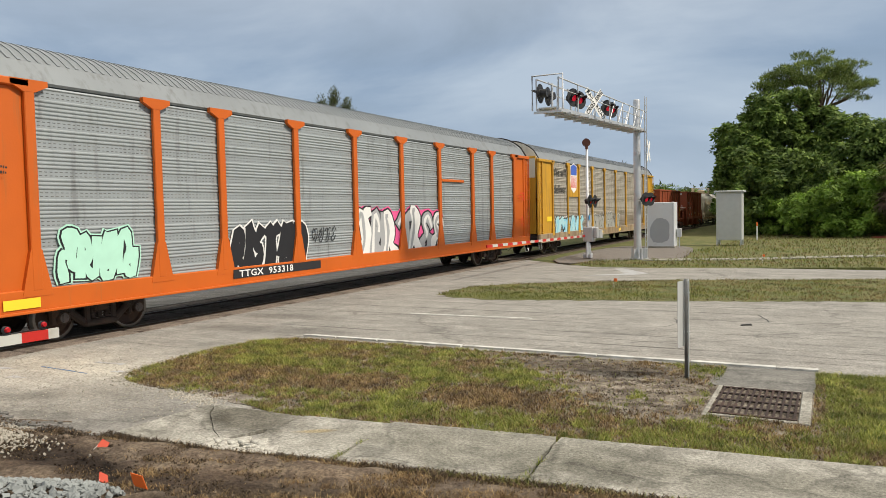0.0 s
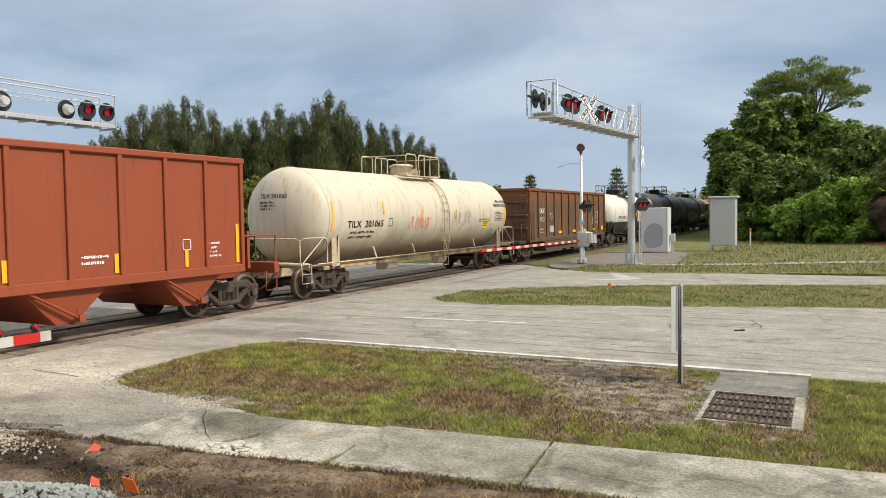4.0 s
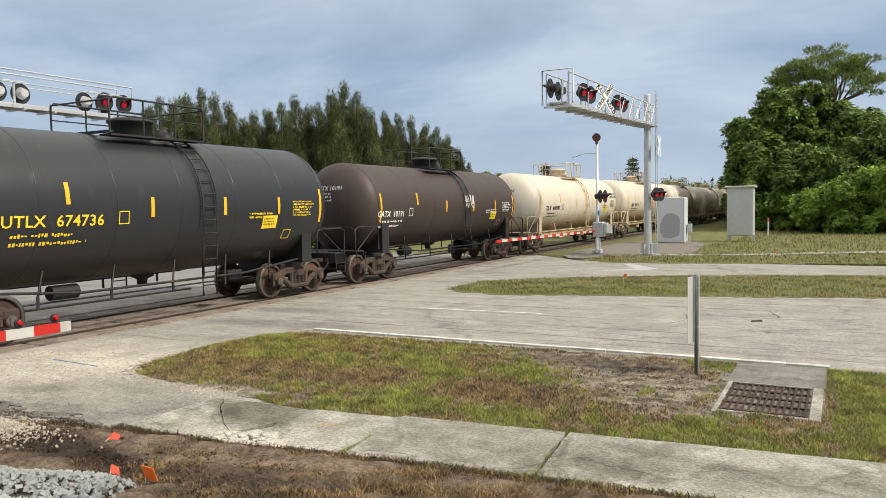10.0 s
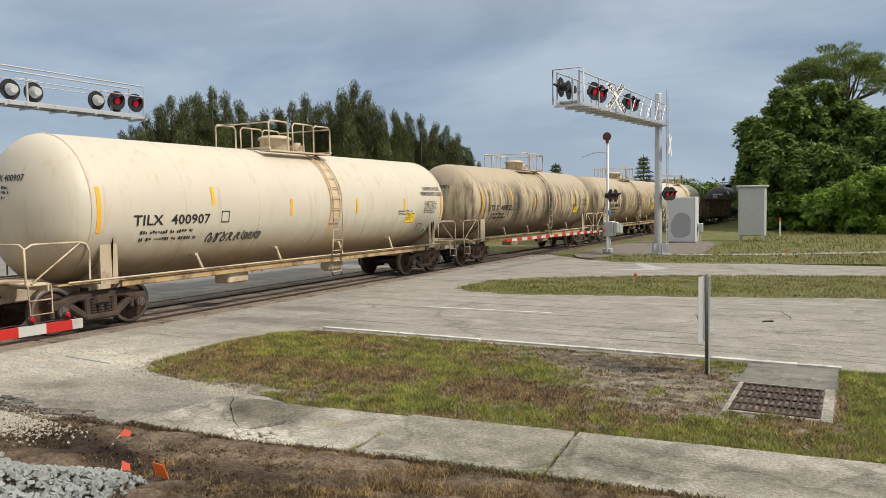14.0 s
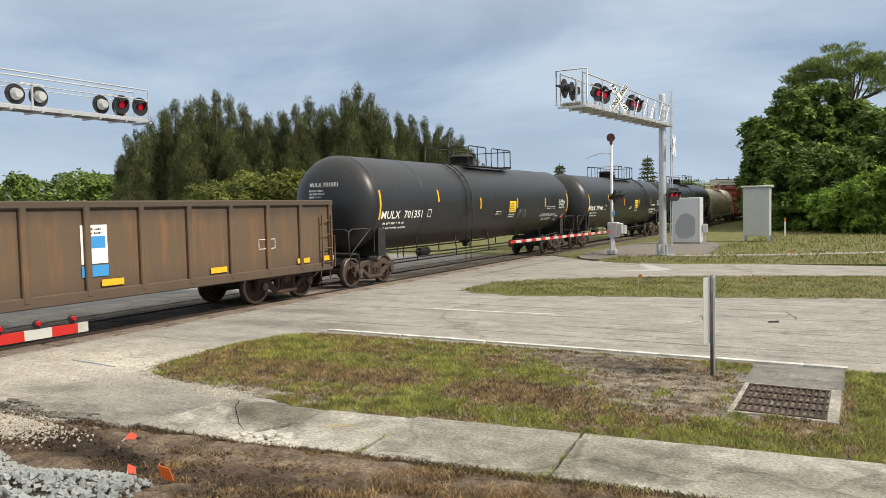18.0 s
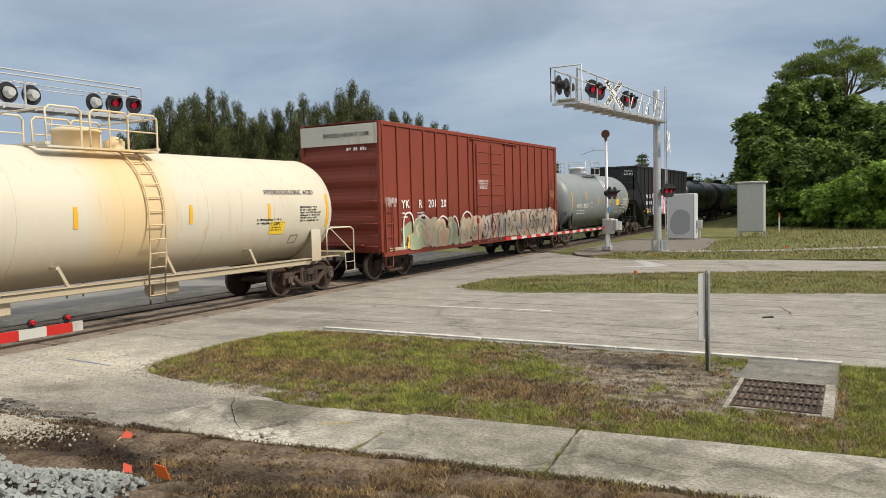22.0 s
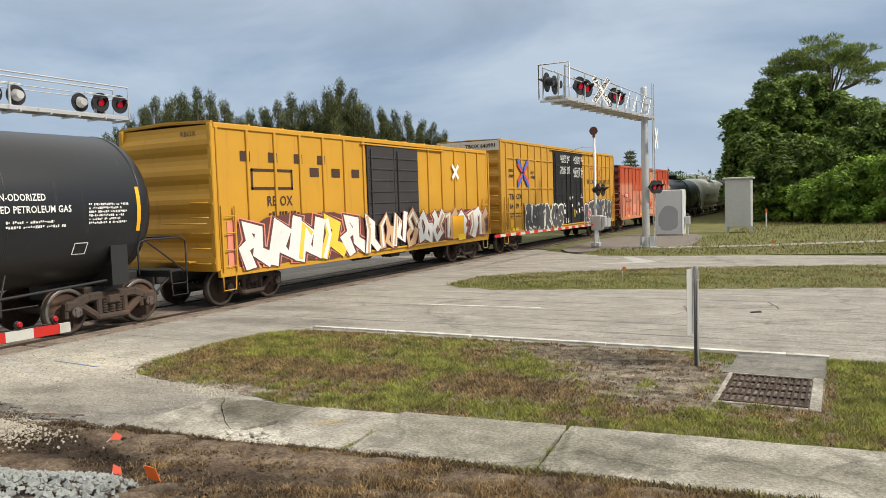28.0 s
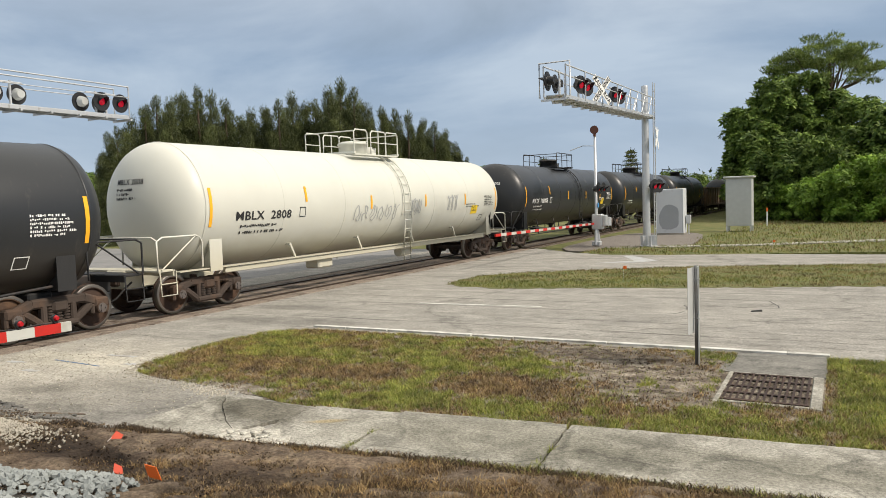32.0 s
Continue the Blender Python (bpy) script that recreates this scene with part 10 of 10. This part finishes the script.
def clump_tree(name, label, x, y, h, w, leaf_m, n, leaf, seed, group="", trunk=True, low=0.1, per=30, flat=1.0, category="tree"):
    """Crown of rounded boughs, each set with whorls of leaves on its outside."""
    rnd = random.Random(seed)
    t = thing(name, label, category, group, (x, y, -0.1))
    cs, out, boughs = [], [], []
    for i in range(n):
        a, q = rnd.uniform(0, 6.28), 0.35 + 0.65 * rnd.random() ** 0.6
        z = h * (low + (0.90 - low) * (i + rnd.random()) / n)
        lim = w * (math.sin(math.pi * min(0.96, max(0.14, (z / h - low * 0.6)))) ** 0.5)
        b = Vector((lim * q * math.cos(a), lim * q * math.sin(a), z))
        boughs.append(b)
        rb = w * rnd.uniform(0.14, 0.32)
        for k in range(per):
            d = Vector((rnd.gauss(0, 1), rnd.gauss(0, 1), rnd.gauss(0.25, 1))).normalized()
            cs.append(tuple(b + Vector((d.x * rb, d.y * rb, d.z * rb * 0.8 * flat)) * rnd.uniform(0.65, 1.08)))
            out.append(tuple((d + Vector((0, 0, 0.7))).normalized()))
    v, f = rosettes(cs, out, leaf, 8, seed)
    part("crown", raw("crown", v, f, leaf_m), None, t)
    if trunk:
        part("trunk", Geo().lathe_z([(-0.3, 0.035 * h), (h * 0.3, 0.024 * h), (h * 0.6, 0.012 * h)], 0, 0, 9), M_BARK, t)
        for b in boughs[2::max(3, n // 8)]:
            part("limb", limbs((0, 0, h * 0.25), [b], 0.012 * h, 0.02, seed), M_BARK, t)
    else:
        for k in range(3):
            part("stem", limbs((0.1 * k, 0.05 * k, 0.0), [boughs[3 + 5 * k]], 0.04, 0.015, seed + k), M_BARK, t)
    return t


# dark broadleaf trees beside the line
for i, (a, d, hh, w) in enumerate(((6.0, 72, 8.0, 1.6), (5.3, 73, 10.2, 2.0), (4.6, 74, 11.9, 2.2), (3.7, 75, 13.8, 2.3), (2.4, 76, 13.8, 2.4), (1.0, 76, 12.0, 2.6), (-0.6, 74, 10.8, 3.0), (-2.4, 72, 9.8, 4.0), (-4.6, 71, 8.8, 4.4), (-7.0, 70, 8.5, 4.8), (4.0, 68, 7.5, 3.0), (1.6, 68, 7.0, 3.0))):
    x, y = along(a, d)
    clump_tree("broadleaf_tree", "dense dark green broadleaf tree beside the railway", x, y, hh, w, L_BROAD, 60, 0.40, 200 + i, "trees beside the railway", low=0.05, per=46)
for i, (a, d, hh, w) in enumerate(((-1.0, 62, 4.8, 2.8), (-2.4, 67, 5.4, 3.0), (-6.6, 66, 4.6, 3.0), (1.0, 63, 3.4, 2.2), (2.6, 66, 3.6, 2.2), (-8.5, 64, 5.0, 3.4), (4.3, 68, 3.0, 1.8))):
    x, y = along(a, d)
    clump_tree("bush", "bright green leafy bush at the edge of the trees", x, y, hh, w, L_BUSH, 36, 0.30, 220 + i, "bushes beside the railway", trunk=False, low=0.04, per=46, category="bush")
# fan palm with a skirt of dead fronds, in a bed of red mulch
L_FROND = leaf_mat("palm_fronds", [(0.07, 0.095, 0.022), (0.13, 0.15, 0.04), (0.20, 0.19, 0.07)])
L_DEADF = leaf_mat("dead_fronds", [(0.10, 0.065, 0.045), (0.19, 0.14, 0.115), (0.065, 0.045, 0.03)])


def fronds(n, lo, hi, z, out, leaf, seed):
    """Fan leaves on stalks that leave the trunk between two slopes, each of many narrow drooping blades."""
    r = random.Random(seed)
    v, f = [], []
    for i in range(n):
        a, e = r.uniform(0, 6.283), radians(r.uniform(lo, hi))
        d = Vector((math.cos(a) * math.cos(e), math.sin(a) * math.cos(e), math.sin(e)))
        side = Vector((-math.sin(a), math.cos(a), 0))
        c = Vector((0, 0, z + r.uniform(-0.6, 0.4))) + d * out * r.uniform(0.6, 1.1)
        for k in range(18):
            t = radians(-75 + 150 * k / 17)
            q = d * math.cos(t) + side * math.sin(t)
            w = side * math.cos(t) * 0.035 - d * math.sin(t) * 0.035
            L = leaf * r.uniform(0.75, 1.1)
            m_, tip = c + q * L * 0.55, c + q * L + Vector((0, 0, -0.30 * L))
            o = len(v)
            v += [tuple(c - w * 0.4), tuple(c + w * 0.4), tuple(m_ + w), tuple(tip), tuple(m_ - w)]
            f += [(o, o + 1, o + 2, o + 4), (o + 4, o + 2, o + 3)]
    return v, f


palm = thing("fan_palm", "fan palm with green top and brown hanging dead fronds", "palm", at=(19.2, 61.0, -0.1))
part("trunk", Geo().lathe_z([(-0.2, 0.38), (0.5, 0.30), (4.4, 0.26), (4.6, 0.05)], 0, 0, 12), M_BARK, palm)
part("crown", raw("crown", *fronds(60, 5, 75, 4.2, 1.2, 1.25, 61), L_FROND), None, palm)
part("dead_skirt", raw("dead_skirt", *fronds(90, -75, -5, 3.6, 1.5, 1.2, 62), L_DEADF), None, palm, "hanging brown dead fronds")
solid("mulch_bed", Geo().slab(blob([(17.1, 60.6), (18.4, 58.9), (20.8, 58.9), (22.0, 60.8), (21.0, 62.8), (18.4, 62.7)], 6, 0.06, 3), -0.3, -0.02), mat("red_mulch", (0.26, 0.045, 0.03), 0.95, var=0.45, scale=3, bump=0.8, bscale=18), "bed of red wood mulch round the palm", "mulch bed", "structure")

# trees added along the line, hidden behind the front ones, to shade the far cars
for i in range(20):
    x, y, hh, w = 6.7 + 0.5 * math.sin(2.3 * i), 78 + 4.6 * i + 0.06 * i * i, 11.0 + math.sin(1.7 * i), 2.9 + 0.05 * i
    clump_tree("broadleaf_tree", "hidden dark green broadleaf tree added to shade the railway", x, y, hh, w, L_BROAD, 44, 0.5, 330 + i, "trees beside the railway", low=0.04, per=26)

# umbrella pine
x, y = along(0.8, 86)
pine = thing("pine_tree", "tall old pine with flat umbrella crown and bare limbs", "tree", at=(x, y, -0.1))
rnd = random.Random(31)
cs, rs = [], []
for i in range(95):
    a, q = rnd.uniform(0, 6.28), rnd.random() ** 0.5
    cs.append((5.2 * q * math.cos(a), 4.4 * q * math.sin(a), 17.6 - 2.4 * q * q + rnd.uniform(-2.4, 0.3)))
    rs.append(rnd.uniform(0.55, 1.0))
for i in range(26):
    a = rnd.uniform(0, 6.28)
    q = rnd.uniform(1.5, 4.2)
    cs.append((q * math.cos(a) - 3.0, q * math.sin(a), rnd.uniform(11.5, 14.8)))
    rs.append(rnd.uniform(0.5, 0.9))
v, f = tufts(cs, rs, 210, 0.36, 31, (1.25, 1.25, 0.45), 1.0, 0.24)
part("crown", raw("crown", v, f, L_PINE), None, pine)
part("trunk", Geo().cyl((0, 0, -0.2), (0.5, 0.2, 9), 0.42, 10, 0.3).cyl((0.5, 0.2, 9), (0.2, 0, 15.5), 0.3, 9, 0.14), M_BARK, pine)
for c in cs[::7]:
    part("limb", limbs((0.4, 0.1, 10.5), [c], 0.12, 0.035, int(c[0] * 100)), M_BARK, pine)

# bushes and far trees beyond the tracks
for i, (a, d, hh, w) in enumerate(((45.0, 44, 4.4, 2.6), (42.0, 45, 5.0, 2.6), (39.5, 45, 4.9, 2.8), (37.5, 46, 4.5, 2.4), (36.4, 46, 3.6, 2.2))):
    x, y = along(a, d)
    clump_tree("bush", "yellow-green rounded bush beyond the road", x, y, hh, w, L_SEA, 40, 0.2, 250 + i, "bushes beyond the road", trunk=False, low=0.08, per=50, category="bush")
for i, (a, d, hh, w) in enumerate(((56.5, 88, 7.0, 4.8), (53.8, 92, 7.4, 4.5), (52, 86, 6.4, 4.0), (24.2, 120, 7.6, 4.5), (22.6, 130, 7.0, 4.0), (12.2, 170, 7.0, 6.0), (10.2, 180, 7.0, 6.0), (8.2, 180, 6.8, 6.0), (59, 95, 6.5, 4.6), (28, 110, 6.5, 5))):
    x, y = along(a, d)
    clump_tree("broadleaf_tree", "distant green broadleaf tree beyond the tracks", x, y, hh, w, L_BROAD, 40, 0.5, 270 + i, "distant trees", low=0.1, per=26)
for a, d, hh in ((13.8, 110, 9.2), (20.2, 105, 8.2)):
    x, y = along(a, d)
    t = thing("norfolk_pine", "small dark tiered pine far beyond the tracks", "tree", "distant trees", (x, y, -0.1))
    cs = [((hh * 0.16 * (1 - k / 9)) * math.cos(b * 1.05), (hh * 0.16 * (1 - k / 9)) * math.sin(b * 1.05), hh * (0.4 + 0.065 * k)) for k in range(9) for b in range(6)]
    v, f = tufts(cs, [hh * 0.05] * len(cs), 40, 0.4, 5, (1.3, 1.3, 0.35), 0.2, 0.3)
    part("crown", raw("crown", v, f, L_CASU), None, t)
    part("trunk", Geo().cyl((0, 0, 0), (0, 0, hh), 0.14, 7, 0.03), M_BARK, t)
L_FARW = leaf_mat("far_woods", [(0.03, 0.045, 0.015), (0.05, 0.07, 0.02), (0.04, 0.06, 0.02)])
r = random.Random(77)
cs, rs = [], []
for i in range(420):
    a = r.uniform(-60, 75)
    d = r.uniform(190, 230)
    x, y = along(a, d)
    cs.append((x, y, r.uniform(0.5, 6.5)))
    rs.append(r.uniform(2.5, 4.5))
v, f = tufts(cs, rs, 45, 1.2, 78, (1, 1, 0.7), 0.3, 0.6)
tagged(part("far_woods", raw("far_woods", v, f, L_FARW), None), "low belt of distant woods on the horizon", "woods", "", "stuff")

# ------------------------------------------------------------------ the train runs


def run(t):
    """Metres that the train has gone after t seconds."""
    s = t / 32.0
    return 18.4073 * t + 25.6487 * s ** 2 + 15.1114 * s ** 3 + -29.5111 * s ** 4


def motions():
    times = [0, 2, 4, 6, 8, 10, 12, 14, 16, 18, 20, 22, 24, 26, 28, 30, 32]
    for car in CARS:
        y = car.location.y
        walk(car, [(t, Matrix.Translation((0, y - run(t), 0))) for t in times])


motions()
